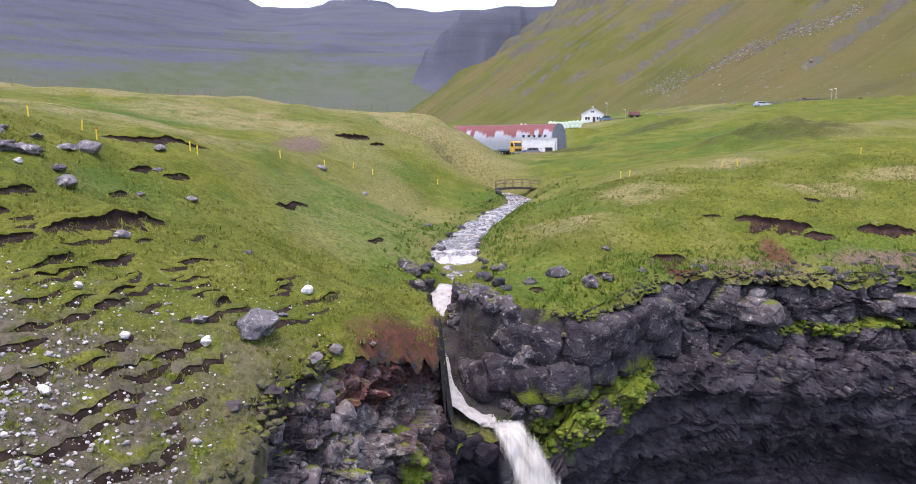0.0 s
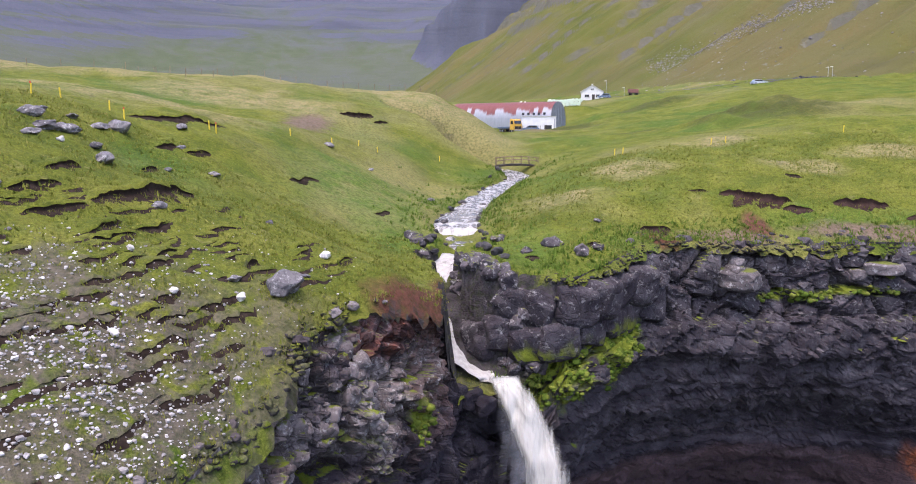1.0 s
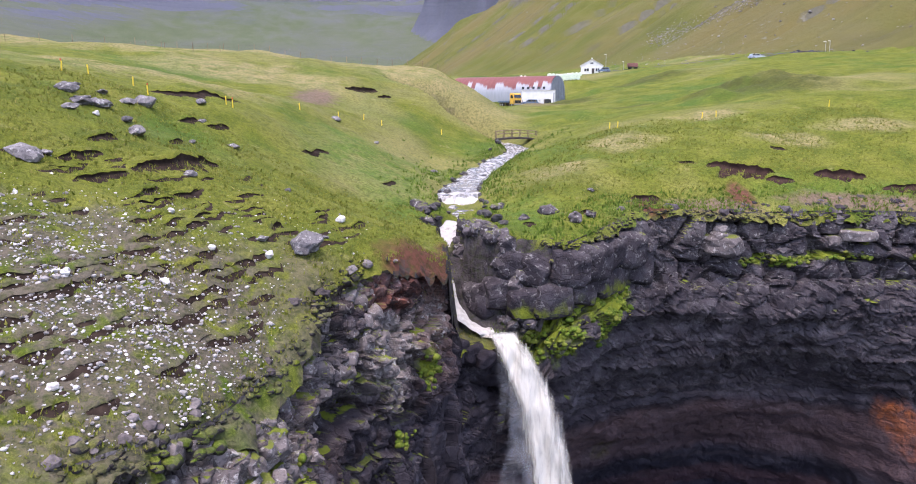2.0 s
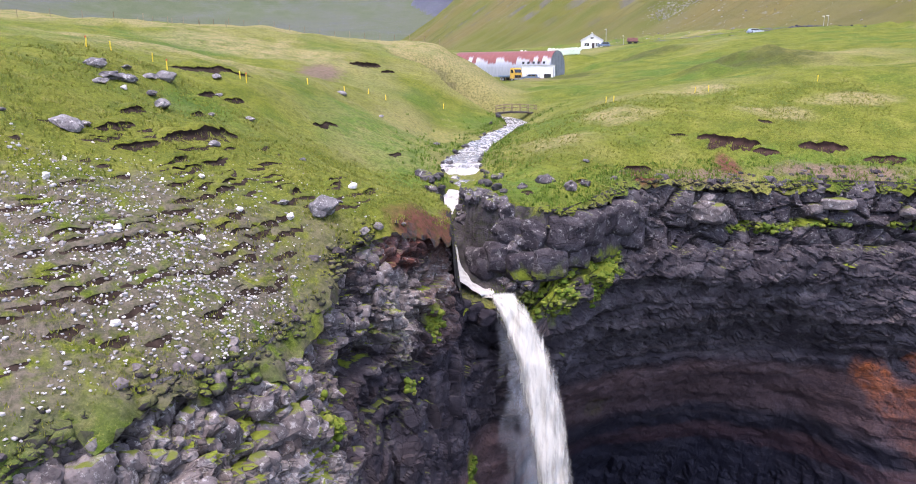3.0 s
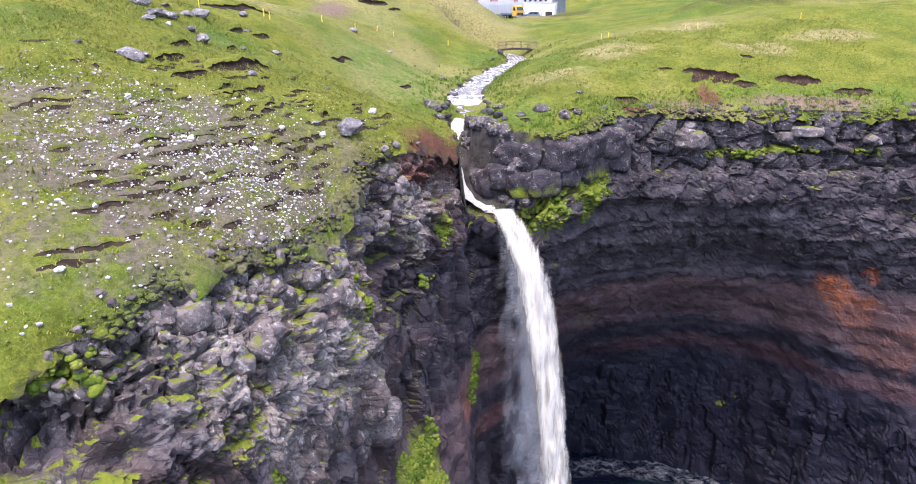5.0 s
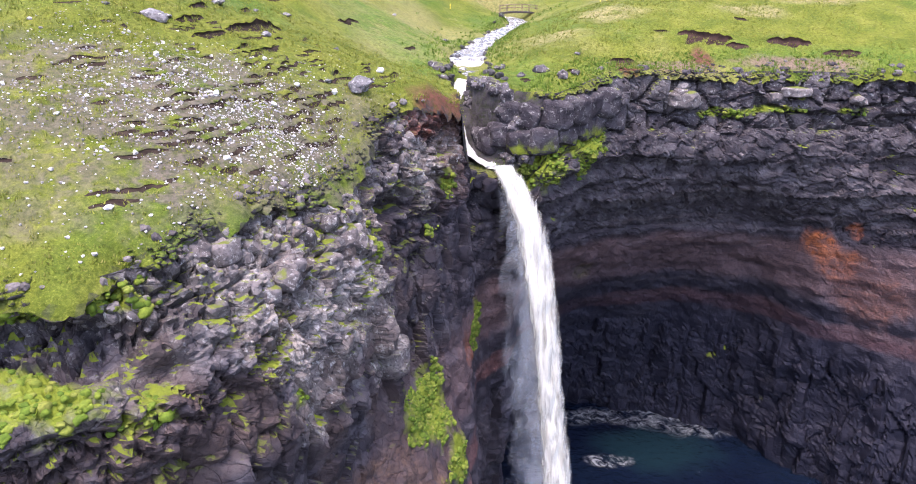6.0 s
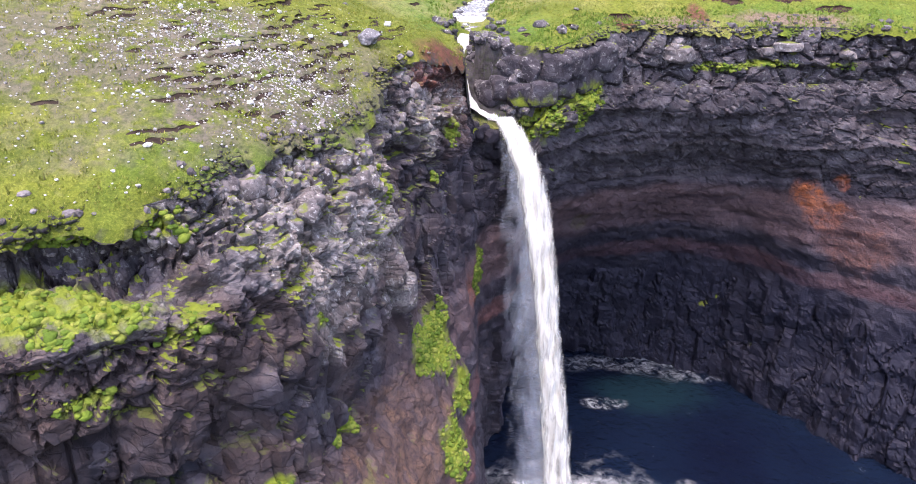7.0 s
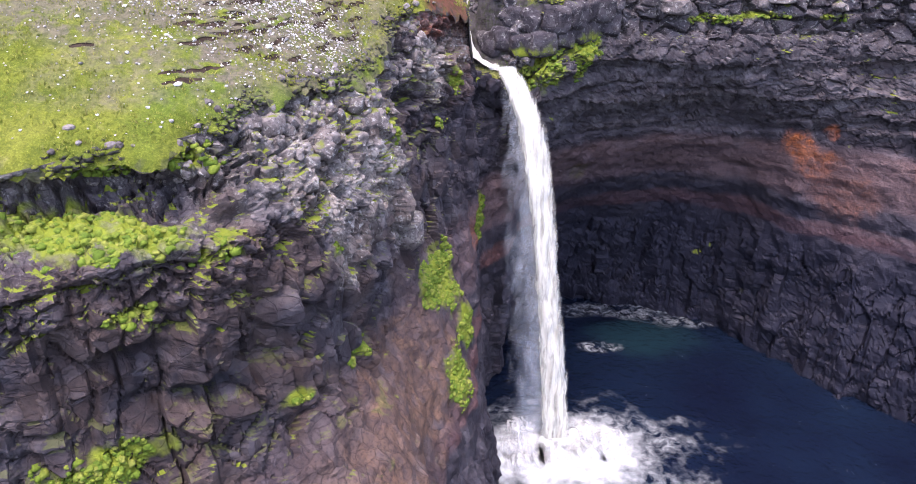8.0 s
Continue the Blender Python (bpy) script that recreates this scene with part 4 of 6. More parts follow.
def stream_material():
    m, n, l, b = material("rushing water", 0.45, specular=0.1)
    uv = n.new("ShaderNodeUVMap").outputs[0]
    scaled = node(n, l, "VectorMath", {0: uv, 1: (5, 1, 1)}, operation="MULTIPLY").outputs[0]
    flow = noise_at(n, l, 1.2, 7, 1.0, vector=scaled, rough_=0.65)
    rapid = node(n, l, "SeparateXYZ", {0: node(n, l, "UVMap", uv_map="rapid").outputs[0]}).outputs[0]
    total = node(n, l, "Math", {0: rapid, 1: 0.24, 2: flow}, operation="MULTIPLY_ADD").outputs[0]
    foam = ramp(n, l, total, [(0.52, grey(0)), (0.70, grey(1))])
    still = ramp(n, l, noise_at(n, l, 0.8, 5), [(0.3, (0.05, 0.044, 0.034)), (0.7, (0.20, 0.18, 0.145))])
    l.new(mixed(n, l, foam, still, mixed(n, l, noise_at(n, l, 3.0, 6), (0.20, 0.195, 0.18), (0.56, 0.545, 0.50))), b.inputs["Base Color"])
    l.new(node(n, l, "Math", {0: foam, 1: 0.5, 2: 0.2}, operation="MULTIPLY_ADD").outputs[0], b.inputs["Roughness"])
    bumped(n, l, b, flow, 0.7, 0.15)
    return m


def falling_material(name, cover, streak, white=(0.72, 0.73, 0.74)):
    """Falling water: streaks of white with gaps that one can see through. u runs across, v down, in metres."""
    m, n, l, b = material(name, 0.6, specular=0.2)
    uv = n.new("ShaderNodeUVMap").outputs[0]
    u = node(n, l, "SeparateXYZ", {0: uv}).outputs[0]
    long_ = node(n, l, "VectorMath", {0: uv, 1: (streak, 0.11, 1)}, operation="MULTIPLY").outputs[0]
    short = node(n, l, "VectorMath", {0: uv, 1: (streak * 1.3, 0.5, 1)}, operation="MULTIPLY").outputs[0]
    strands = noise_at(n, l, 1.0, 6, 0.4, vector=long_, rough_=0.6)
    clots = noise_at(n, l, 1.0, 7, 0.9, vector=short, rough_=0.7)
    both = node(n, l, "Math", {0: node(n, l, "Math", {0: strands, 1: 0.55}, operation="MULTIPLY").outputs[0], 1: node(n, l, "Math", {0: clots, 1: 0.45}, operation="MULTIPLY").outputs[0]}, operation="ADD").outputs[0]
    side = node(n, l, "SeparateXYZ", {0: node(n, l, "UVMap", uv_map="side").outputs[0]})
    edge = node(n, l, "Math", {0: side.outputs[0], 1: 0.55, 2: both}, operation="MULTIPLY_ADD").outputs[0]
    alpha = ramp(n, l, edge, [(0.62 - cover, grey(0)), (0.92 - cover, grey(1))])
    alpha = node(n, l, "Math", {0: alpha, 1: side.outputs[1]}, operation="MULTIPLY").outputs[0]
    b.inputs["Base Color"].default_value = (*white, 1)
    l.new(mixed(n, l, both, tuple(c * 0.75 for c in white), tuple(min(c * 1.2, 0.9) for c in white)), b.inputs["Base Color"])
    l.new(alpha, b.inputs["Alpha"])
    bumped(n, l, b, both, 0.5, 0.3)
    return m


def island_material(name, colours, roughness=0.9):
    """Many small pieces: each takes its own tone."""
    m, n, l, b = material(name, roughness, specular=0.15)
    one = n.new("ShaderNodeNewGeometry").outputs["Random Per Island"]
    c = ramp(n, l, one, [(k / max(len(colours) - 1, 1), col) for k, col in enumerate(colours)])
    fine = noise_at(n, l, 7.0, 5)
    c = mixed(n, l, ramp(n, l, fine, [(0.35, grey(0.5)), (0.6, grey(0))]), c, tuple(v * 0.5 for v in colours[0]))
    l.new(c, b.inputs["Base Color"])
    bumped(n, l, b, fine, 0.5, 0.05)
    return m


def stone_material(name, dark, light, lichen=0.5, moss=0.0):
    """A loose boulder, with lichen and its own tone."""
    m, n, l, b = material(name, 0.88, specular=0.25)
    geo = n.new("ShaderNodeNewGeometry")
    one = n.new("ShaderNodeObjectInfo").outputs["Random"]
    fine, mid = noise_at(n, l, 6.0, 6, rough_=0.65), noise_at(n, l, 1.3, 5)
    t = node(n, l, "Math", {0: one, 1: 0.35, 2: mid}, operation="MULTIPLY_ADD").outputs[0]
    c = mixed(n, l, ramp(n, l, t, [(0.4, grey(0)), (0.85, grey(1))]), dark, light)
    c = mixed(n, l, ramp(n, l, noise_at(n, l, 3.5, 7, 0.3, rough_=0.7), [(0.55, grey(0)), (0.62, grey(lichen))]), c, (0.5, 0.49, 0.46))
    c = mixed(n, l, ramp(n, l, fine, [(0.33, grey(0.6)), (0.5, grey(0))]), c, tuple(v * 0.35 for v in dark))
    if moss:
        up = node(n, l, "SeparateXYZ", {0: geo.outputs["Normal"]}).outputs[2]
        f = node(n, l, "Math", {0: up, 1: noise_at(n, l, 0.8, 4)}, operation="MULTIPLY").outputs[0]
        c = mixed(n, l, ramp(n, l, f, [(0.5 - moss * 0.2, grey(0)), (0.58 - moss * 0.2, grey(1))]), c, (0.09, 0.105, 0.015))
    l.new(c, b.inputs["Base Color"])
    bumped(n, l, b, fine, 0.7, 0.06)
    return m


SEA, RUSHING = sea_material(), stream_material()
FALLING = falling_material("falling water", 0.29, 2.0, (0.50, 0.49, 0.43))
VEIL = falling_material("thin falling water", 0.26, 0.7, (0.40, 0.43, 0.47))
SPRAY = falling_material("spray", 0.12, 0.9, (0.52, 0.53, 0.53))
GREY_STONE = stone_material("grey boulder", (0.065, 0.06, 0.064), (0.17, 0.16, 0.158), 0.6)
WHITE_STONE = stone_material("white boulder", (0.38, 0.365, 0.34), (0.62, 0.6, 0.56), 0.4)
DARK_STONE = stone_material("dark block", (0.026, 0.022, 0.025), (0.095, 0.082, 0.084), 0.45, 0.35)
CLIFF_STONE = stone_material("cliff block", (0.05, 0.042, 0.042), (0.16, 0.138, 0.13), 0.45, 0.3)
WET_STONE = stone_material("wet stone", (0.02, 0.018, 0.02), (0.06, 0.055, 0.055), 0.05)
PEBBLES = island_material("pale stones", [(0.18, 0.165, 0.155), (0.31, 0.295, 0.275), (0.46, 0.445, 0.42), (0.64, 0.62, 0.585)])
DARK_RUBBLE = island_material("dark rubble", [(0.02, 0.017, 0.02), (0.045, 0.038, 0.042), (0.08, 0.07, 0.072), (0.16, 0.145, 0.14)])
RUBBLE = island_material("rubble", [(0.045, 0.038, 0.038), (0.085, 0.073, 0.07), (0.14, 0.122, 0.115), (0.20, 0.18, 0.17)])
BLADES = island_material("grass blades", [(0.10, 0.125, 0.016), (0.14, 0.16, 0.022), (0.18, 0.185, 0.03), (0.25, 0.225, 0.07)])
LUSH = island_material("lush grass", [(0.07, 0.12, 0.014), (0.10, 0.16, 0.02), (0.14, 0.19, 0.028)])
CUSHIONS = island_material("moss cushions", [(0.055, 0.092, 0.010), (0.088, 0.132, 0.014), (0.128, 0.162, 0.02), (0.17, 0.18, 0.035)])
PEAT = plain("peat", (0.034, 0.024, 0.018), 0.95, 0.5, 2.0, specular=0.05)
EARTH = plain("brown earth", (0.042, 0.025, 0.02), 0.95, 0.5, 1.5, specular=0.05)

# ---- sea, stream and fall ----
sx = graded([(-2500, 300), (-60, 4), (-10, 1.0), (60, 1.0), (100, 4), (2500, 300)])
sy = graded([(-3000, 300), (-60, 4), (0, 1.0), (75, 1.0), (90, 2)])
gx, gy = np.meshgrid(sx, sy)
swell = 0.16 * rough(np.stack([gx.ravel(), gy.ravel()], 1) / 4.5, 3, 61)
sea = mesh_object("sea", np.stack([gx.ravel(), gy.ravel(), swell], 1), sheet_faces(len(sy), len(sx)), SEA)
tagged(sea, "dark blue sea in the cove below the cliff", "sea", kind="structure")


def add_uv(ob, name, values):
    """A UV map from one (u, v) for each corner point."""
    layer = ob.data.uv_layers.new(name=name)
    loops = np.empty(len(ob.data.loops), np.int32)
    ob.data.loops.foreach_get("vertex_index", loops)
    layer.data.foreach_set("uv", np.asarray(values, float)[loops].ravel())


def build_stream():
    ys = np.concatenate([np.arange(40.2, 60, 0.16), np.arange(60, 140, 0.4)])
    xs, zs, ws = stream_at(ys)
    # small steps: the bed drops in rapids with pools between them
    fall = np.gradient(zs, ys)
    rapid = np.clip((fall - 0.06) / 0.4, 0, 1) + 0.8 * np.exp(-((ys - 55.0) / 0.9) ** 2) + 0.7 * np.exp(-((ys - 57.5) / 0.6) ** 2)
    rapid = np.clip(rapid + 0.22 * smooth((ys - 62) / 6), 0, 1)
    zs = zs - 0.35 * (1 - smooth((ys - 54.4) / 1.0)) * smooth((ys - 48.5) / 1.0)
    across = np.linspace(-1.15, 1.15, 21)
    bend = np.gradient(xs, ys)
    nx, ny = 1 / np.hypot(1, bend), -bend / np.hypot(1, bend)
    px = xs[:, None] + across * (ws * nx)[:, None]
    py = ys[:, None] + across * (ws * ny)[:, None]
    flat = np.stack([px.ravel(), py.ravel()], 1)
    rep = np.repeat(rapid, 21)
    pz = np.repeat(zs, 21) + (0.04 + 0.12 * rep) * rough(flat / 0.7, 3, 71)
    ob = mesh_object("stream", np.stack([px.ravel(), py.ravel(), pz], 1), sheet_faces(len(ys), 21), RUSHING)
    add_uv(ob, "flow", np.stack([np.tile(across, len(ys)) * np.repeat(ws, 21) * 0.3, np.repeat(ys, 21) * 0.8], 1))
    add_uv(ob, "rapid", np.stack([rep, rep], 1))
    return tagged(ob, "white rushing stream running over small rapids to the cliff", "stream", kind="structure")


def curtain(name, left, right, top, bottom, mat, out, parent, columns=41, fade_top=0.0, fade_foot=0.0, hollow=0.5, label=""):
    """A sheet of falling water between two edges; left and right give x by the drop below the lip."""
    zs = np.arange(top, bottom - 0.01, -0.25)
    drop = np.maximum(LIP - zs, 0)
    across = np.linspace(0, 1, columns)
    xl, xr = left(drop), right(drop)
    y = 40.4 - 0.62 * np.sqrt(drop) - out
    px = xl[:, None] + across * (xr - xl)[:, None]
    round_ = np.sqrt(np.clip(1 - (2 * across - 1) ** 2, 0, 1))
    py = y[:, None] - hollow * round_ * np.minimum(1, 0.3 + drop / 12)[:, None]
    flat = np.stack([px.ravel(), py.ravel(), np.repeat(zs, columns)], 1)
    flat[:, 0] += 0.14 * rough(flat / (0.6, 0.6, 2.4), 3, 81) * np.repeat(np.minimum(1, drop / 5), columns)
    flat[:, 1] += 0.22 * rough(flat / (0.5, 0.5, 2.0), 3, 82)
    ob = mesh_object(name, flat, sheet_faces(len(zs), columns), mat, parent, label)
    add_uv(ob, "flow", np.stack([px.ravel(), np.repeat(drop - 1.1 * np.sqrt(drop), columns)], 1))
    side = across * 0.8 - 0.42 if name == "veil" else np.minimum(1, 3.4 * np.minimum(across, 1 - across)) - 0.8
    body = np.clip((top - zs) / max(fade_top, 0.01), 0, 1) * np.clip((zs - bottom) / max(fade_foot, 0.01), 0, 1)
    if name == "veil":
        body = body * 0.42
    add_uv(ob, "side", np.stack([np.tile(side, len(zs)), np.repeat(body, columns)], 1))
    return ob


LIP = 41.3


def build_fall():
    thing = new("waterfall")
    thing.location = (8, 36.5, 0)
    knots = (0, 2, 4.3, 7.3, 10.3, 16, 23.6, 31, 41.3)
    core_left = lambda d: spline(knots, (1.3, 2.2, 3.1, 3.6, 4.2, 5.1, 5.8, 6.5, 6.9), d) - 8
    core_right = lambda d: spline(knots, (4.3, 5.8, 6.8, 7.6, 8.2, 8.9, 9.6, 10.6, 12.0), d) - 8
    veil_left = lambda d: spline(knots, (1.7, 1.9, 2.0, 2.1, 2.2, 2.3, 2.5, 2.7, 3.0), d) - 8
    shift = lambda f, k: (lambda d: f(d) + k)
    made = [curtain("main_stream", core_left, core_right, LIP + 0.25, -0.2, FALLING, 0.0, thing, label="dense white falling water"),
            curtain("inner_stream", shift(core_left, 0.3), shift(core_right, -0.4), LIP, -0.2, FALLING, 0.45, thing, hollow=0.3),
            curtain("veil", veil_left, shift(core_left, 1.2), LIP - 0.8, -0.2, VEIL, -0.3, thing, fade_top=3.0, label="thin grey veil of spray"),
            curtain("spray_edge", shift(core_left, -0.5), shift(core_right, 0.55), LIP - 4, -0.2, SPRAY, -0.2, thing, fade_top=8.0)]
    for ob in made:
        # points were laid out in the world; bring y under the thing
        co = np.empty(len(ob.data.vertices) * 3)
        ob.data.vertices.foreach_get("co", co)
        co = co.reshape(-1, 3)
        co[:, 1] -= 36.5
        ob.data.vertices.foreach_set("co", co.ravel())
    return tagged(thing, "tall white waterfall dropping over dark basalt into the sea", "waterfall")


def build_splash():
    """White water thrown up where the fall meets the sea."""
    thing = new("splash")
    thing.location = (8.5, 35.5, 0)
    rng = np.random.default_rng(5)
    for k in range(18):
        cx, cy, r, h = rng.normal(1.0, 4.4), rng.normal(-1.5, 1.8), rng.uniform(1.8, 3.8), rng.uniform(0.5, 1.7)
        a_, t_ = np.meshgrid(np.linspace(0, 2 * math.pi, 40), np.linspace(0, 1, 14))
        rr = r * t_ ** 0.8 + 0.02
        p = np.stack([(cx + rr * np.cos(a_)).ravel(), (cy + rr * np.sin(a_)).ravel(), (h * (1 - t_) ** 1.2).ravel()], 1)
        p += 0.22 * np.stack([rough(p / 0.9, 2, 90 + k), rough(p / 0.9, 2, 100 + k), np.abs(rough(p / 0.9, 2, 110 + k))], 1)
        ob = mesh_object("foam_mound", p, sheet_faces(14, 40), SPRAY, thing)
        add_uv(ob, "flow", np.stack([p[:, 0] * 1.5, p[:, 1] * 2 + p[:, 2]], 1))
        t = t_.ravel()
        add_uv(ob, "side", np.stack([0.42 - t * 0.6, np.clip((1 - t) * 1.6, 0, 1) * 0.7], 1))
    return tagged(thing, "white splash of foam at the waterfall's foot", "splash")


build_stream()
build_fall()
build_splash()


# ---- stones ----
def rock_shape(seed, subdivisions=2, squash=(1, 0.85, 0.65), rough_=0.16, boxy=False):
    """Points and faces of one angular stone about 1 across, standing on z = 0; boxy: a jointed block with flat sides."""
    bm = bmesh.new()
    bmesh.ops.create_icosphere(bm, subdivisions=subdivisions, radius=0.5)
    p = np.array([v.co for v in bm.verts])
    f = [[v.index for v in face.verts] for face in bm.faces]
    bm.free()
    rng = np.random.default_rng(seed)
    if boxy:
        p = p / (np.abs(p) ** 5).sum(1)[:, None] ** 0.2 * 0.46
        rough_ = 0.07
    for _ in range(4 if boxy else 9):  # planes that cut the ball to facets
        d = rng.normal(size=3)
        d /= np.linalg.norm(d)
        over = p @ d - (rng.uniform(0.42, 0.55) if boxy else rng.uniform(0.3, 0.43))
        p -= np.clip(over, 0, None)[:, None] * d * 0.9
    p += rough_ * 0.8 * np.stack([grain(p * 4 + seed, 1), grain(p * 4 + seed, 2), grain(p * 4 + seed, 3)], 1)
    p *= squash
    p[:, 2] -= p[:, 2].min() + 0.12 * np.ptp(p[:, 2])
    return p, f


def rock_mesh(name, seed, mat, subdivisions=2, squash=(1, 0.85, 0.65), even=False, boxy=False):
    p, f = rock_shape(seed, subdivisions, squash, boxy=boxy)
    me = bpy.data.meshes.new(name)
    me.from_pydata(p.tolist(), [], f)
    me.materials.append(mat)
    if even:
        me.polygons.foreach_set("use_smooth", [True] * len(me.polygons))
    return me


def ground_z(x, y):
    return float(height_at([x], [y])[0])


def boulders():
    """Loose boulders on the turf: x, y, size."""
    grey_ones = [(-23.0, 39.4, 1.9), (-23.6, 38.2, 1.5), (-22.5, 44.9, 2.0), (-23.1, 43.6, 1.4), (-24.5, 43.0, 1.1), (-25.6, 41.4, 1.0), (-21.4, 39.3, 1.1),
                 (-19.9, 37.3, 1.6), (-20.6, 51.0, 1.3), (-16.3, 44.8, 1.15), (-19.3, 47.2, 0.8), (-18.3, 42.0, 0.75), (-15.2, 32.8, 0.9), (-7.9, 28.1, 1.6),
                 (-9.9, 27.5, 0.9), (-10.9, 37.6, 0.7), (-14.2, 76.2, 1.5), (-2.9, 69.9, 0.8), (10.5, 51.7, 0.8), (-7.3, 29.8, 0.6), (-9.4, 74.4, 0.9),
                 (-20.8, 26.8, 2.1), (-25.1, 39.4, 1.5), (-23.2, 36.0, 1.2), (-20.5, 28.1, 0.8), (-23.0, 25.0, 0.7)]
    white_ones = [(-6.95, 33.3, 0.65), (-9.3, 26.3, 0.5), (-13.6, 25.8, 0.35), (-11.3, 24.2, 0.4), (-11.8, 20.2, 0.42), (-22.2, 37.2, 0.45), (-12.6, 13.2, 0.4), (-14.2, 17.5, 0.45), (-18.0, 19.5, 0.4)]
    shapes = [rock_mesh("boulder", 20 + k, GREY_STONE, 3, (1, 0.75, 0.40 + 0.06 * (k % 3))) for k in range(5)]
    pale = [rock_mesh("boulder", 40 + k, WHITE_STONE, 3, (1, 0.9, 0.75)) for k in range(3)]
    round_one = rock_mesh("boulder", 33, GREY_STONE, 3, (1, 0.95, 0.95))
    for k, (x, y, s) in enumerate(grey_ones + white_ones):
        bright = k >= len(grey_ones)
        ob = new("boulder", pale[k % 3] if bright else round_one if k == 13 else shapes[k % 5])
        ob.matrix_world = pose(x, y, ground_z(x, y) - (0.02 if k == 13 or bright else 0.1) * s, random.uniform(-8, 8), random.uniform(-8, 8), random.uniform(0, 360)) @ Matrix.Diagonal((s, s, s, 1))
        label = ("small white boulder lying on the grassy bluff" if bright else
                 "large grey lichen-spotted boulder half sunk in turf" if s > 1.4 else "grey angular boulder lying in the short grass")
        tagged(ob, label, "boulder", "boulders on the turf")


def outcrops():
    shapes = [rock_mesh("outcrop", 350 + k, DARK_STONE, 3, (1, 0.7, 0.6)) for k in range(3)]
    for k, (x, y, s) in enumerate(((6.6, 47.4, 1.8), (2.9, 50.4, 1.3), (8.4, 45.8, 1.5), (9.6, 46.6, 1.2), (-3.4, 49.6, 1.6), (-3.0, 48.4, 1.4), (4.6, 46.2, 1.1))):
        ob = new("outcrop", shapes[k % 3])
        ob.matrix_world = pose(x, y, ground_z(x, y) - 0.12 * s, 0, 0, 40 * k) @ Matrix.Diagonal((s, s, s, 1))
        tagged(ob, "dark basalt outcrop showing through the green turf", "outcrop", "outcrops beside the stream")


def stream_rocks():
    places = [(-2.0, 50.2, 0.9), (-2.3, 49.2, 1.1), (-1.9, 48.2, 1.0), (-2.6, 47.5, 0.8), (1.6, 56.3, 0.45), (-0.6, 59.6, 0.6), (0.6, 58.6, 0.7), (-1.2, 56.0, 0.5), (0.2, 55.2, 0.5), (2.0, 53.4, 0.7), (1.9, 51.6, 0.55),
              (-1.9, 54.0, 0.5), (-2.0, 58.0, 0.6), (0.4, 63.0, 0.7), (2.6, 70.0, 0.6), (-0.9, 64.5, 0.8), (1.3, 72.0, 0.7), (3.9, 84.0, 0.7), (6.0, 92.0, 0.7), (4.0, 89.0, 0.8), (5.2, 96.0, 1.0), (5.4, 98.5, 1.2), (8.8, 95.0, 0.6),
              (1.9, 47.6, 1.1), (2.5, 46.2, 1.2), (1.4, 48.8, 0.8), (3.1, 45.0, 1.0)]
    rng = np.random.default_rng(17)
    for y in rng.uniform(49.5, 104, 70):
        xs, zs, ws = [float(v[0]) for v in stream_at(np.array([y]))]
        side = rng.choice((-1, 1)) * ws * (1 - 0.9 * rng.random() ** 2.2)
        places.append((xs + side, y, float(np.clip(0.5 * rng.lognormal(0, 0.4), 0.25, 1.1))))
    shapes = [rock_mesh("stream_rock", 60 + k, WET_STONE, 2, (1, 0.8, 0.6)) for k in range(4)]
    for k, (x, y, s) in enumerate(places):
        xs, zs, ws = [float(v[0]) for v in stream_at(np.array([y]))]
        z = max(ground_z(x, y), zs - 0.2) if abs(x - xs) > ws * 0.9 else zs - 0.32
        ob = new("stream_rock", shapes[k % 4])
        ob.matrix_world = pose(x, y, z - 0.05, random.uniform(-15, 15), random.uniform(-15, 15), random.uniform(0, 360)) @ Matrix.Diagonal((s, s, s, 1))
        tagged(ob, "wet black rock standing in the white stream", "rock", "rocks in the stream")


def many(name, mat, places, seeds, subdivisions, label, category, sink=0.0, parent=None, even=False):
    """One mesh of many stones: places of x, y, z, size."""
    shapes = [rock_shape(s, subdivisions) for s in seeds]
    rng = np.random.default_rng(seeds[0])
    pts, faces, at = [], [], 0
    for x, y, z, s in places:
        p, f = shapes[rng.integers(len(shapes))]
        a_ = rng.uniform(0, 2 * math.pi)
        c, d = math.cos(a_), math.sin(a_)
        q = np.stack([p[:, 0] * c - p[:, 1] * d, p[:, 0] * d + p[:, 1] * c, p[:, 2]], 1) * s + (x, y, z - sink * s)
        pts.append(q)
        faces += [[i + at for i in face] for face in f]
        at += len(q)
    ob = mesh_object(name, np.concatenate(pts), faces, mat, parent, even=even)
    return tagged(ob, label, category, kind="stuff")


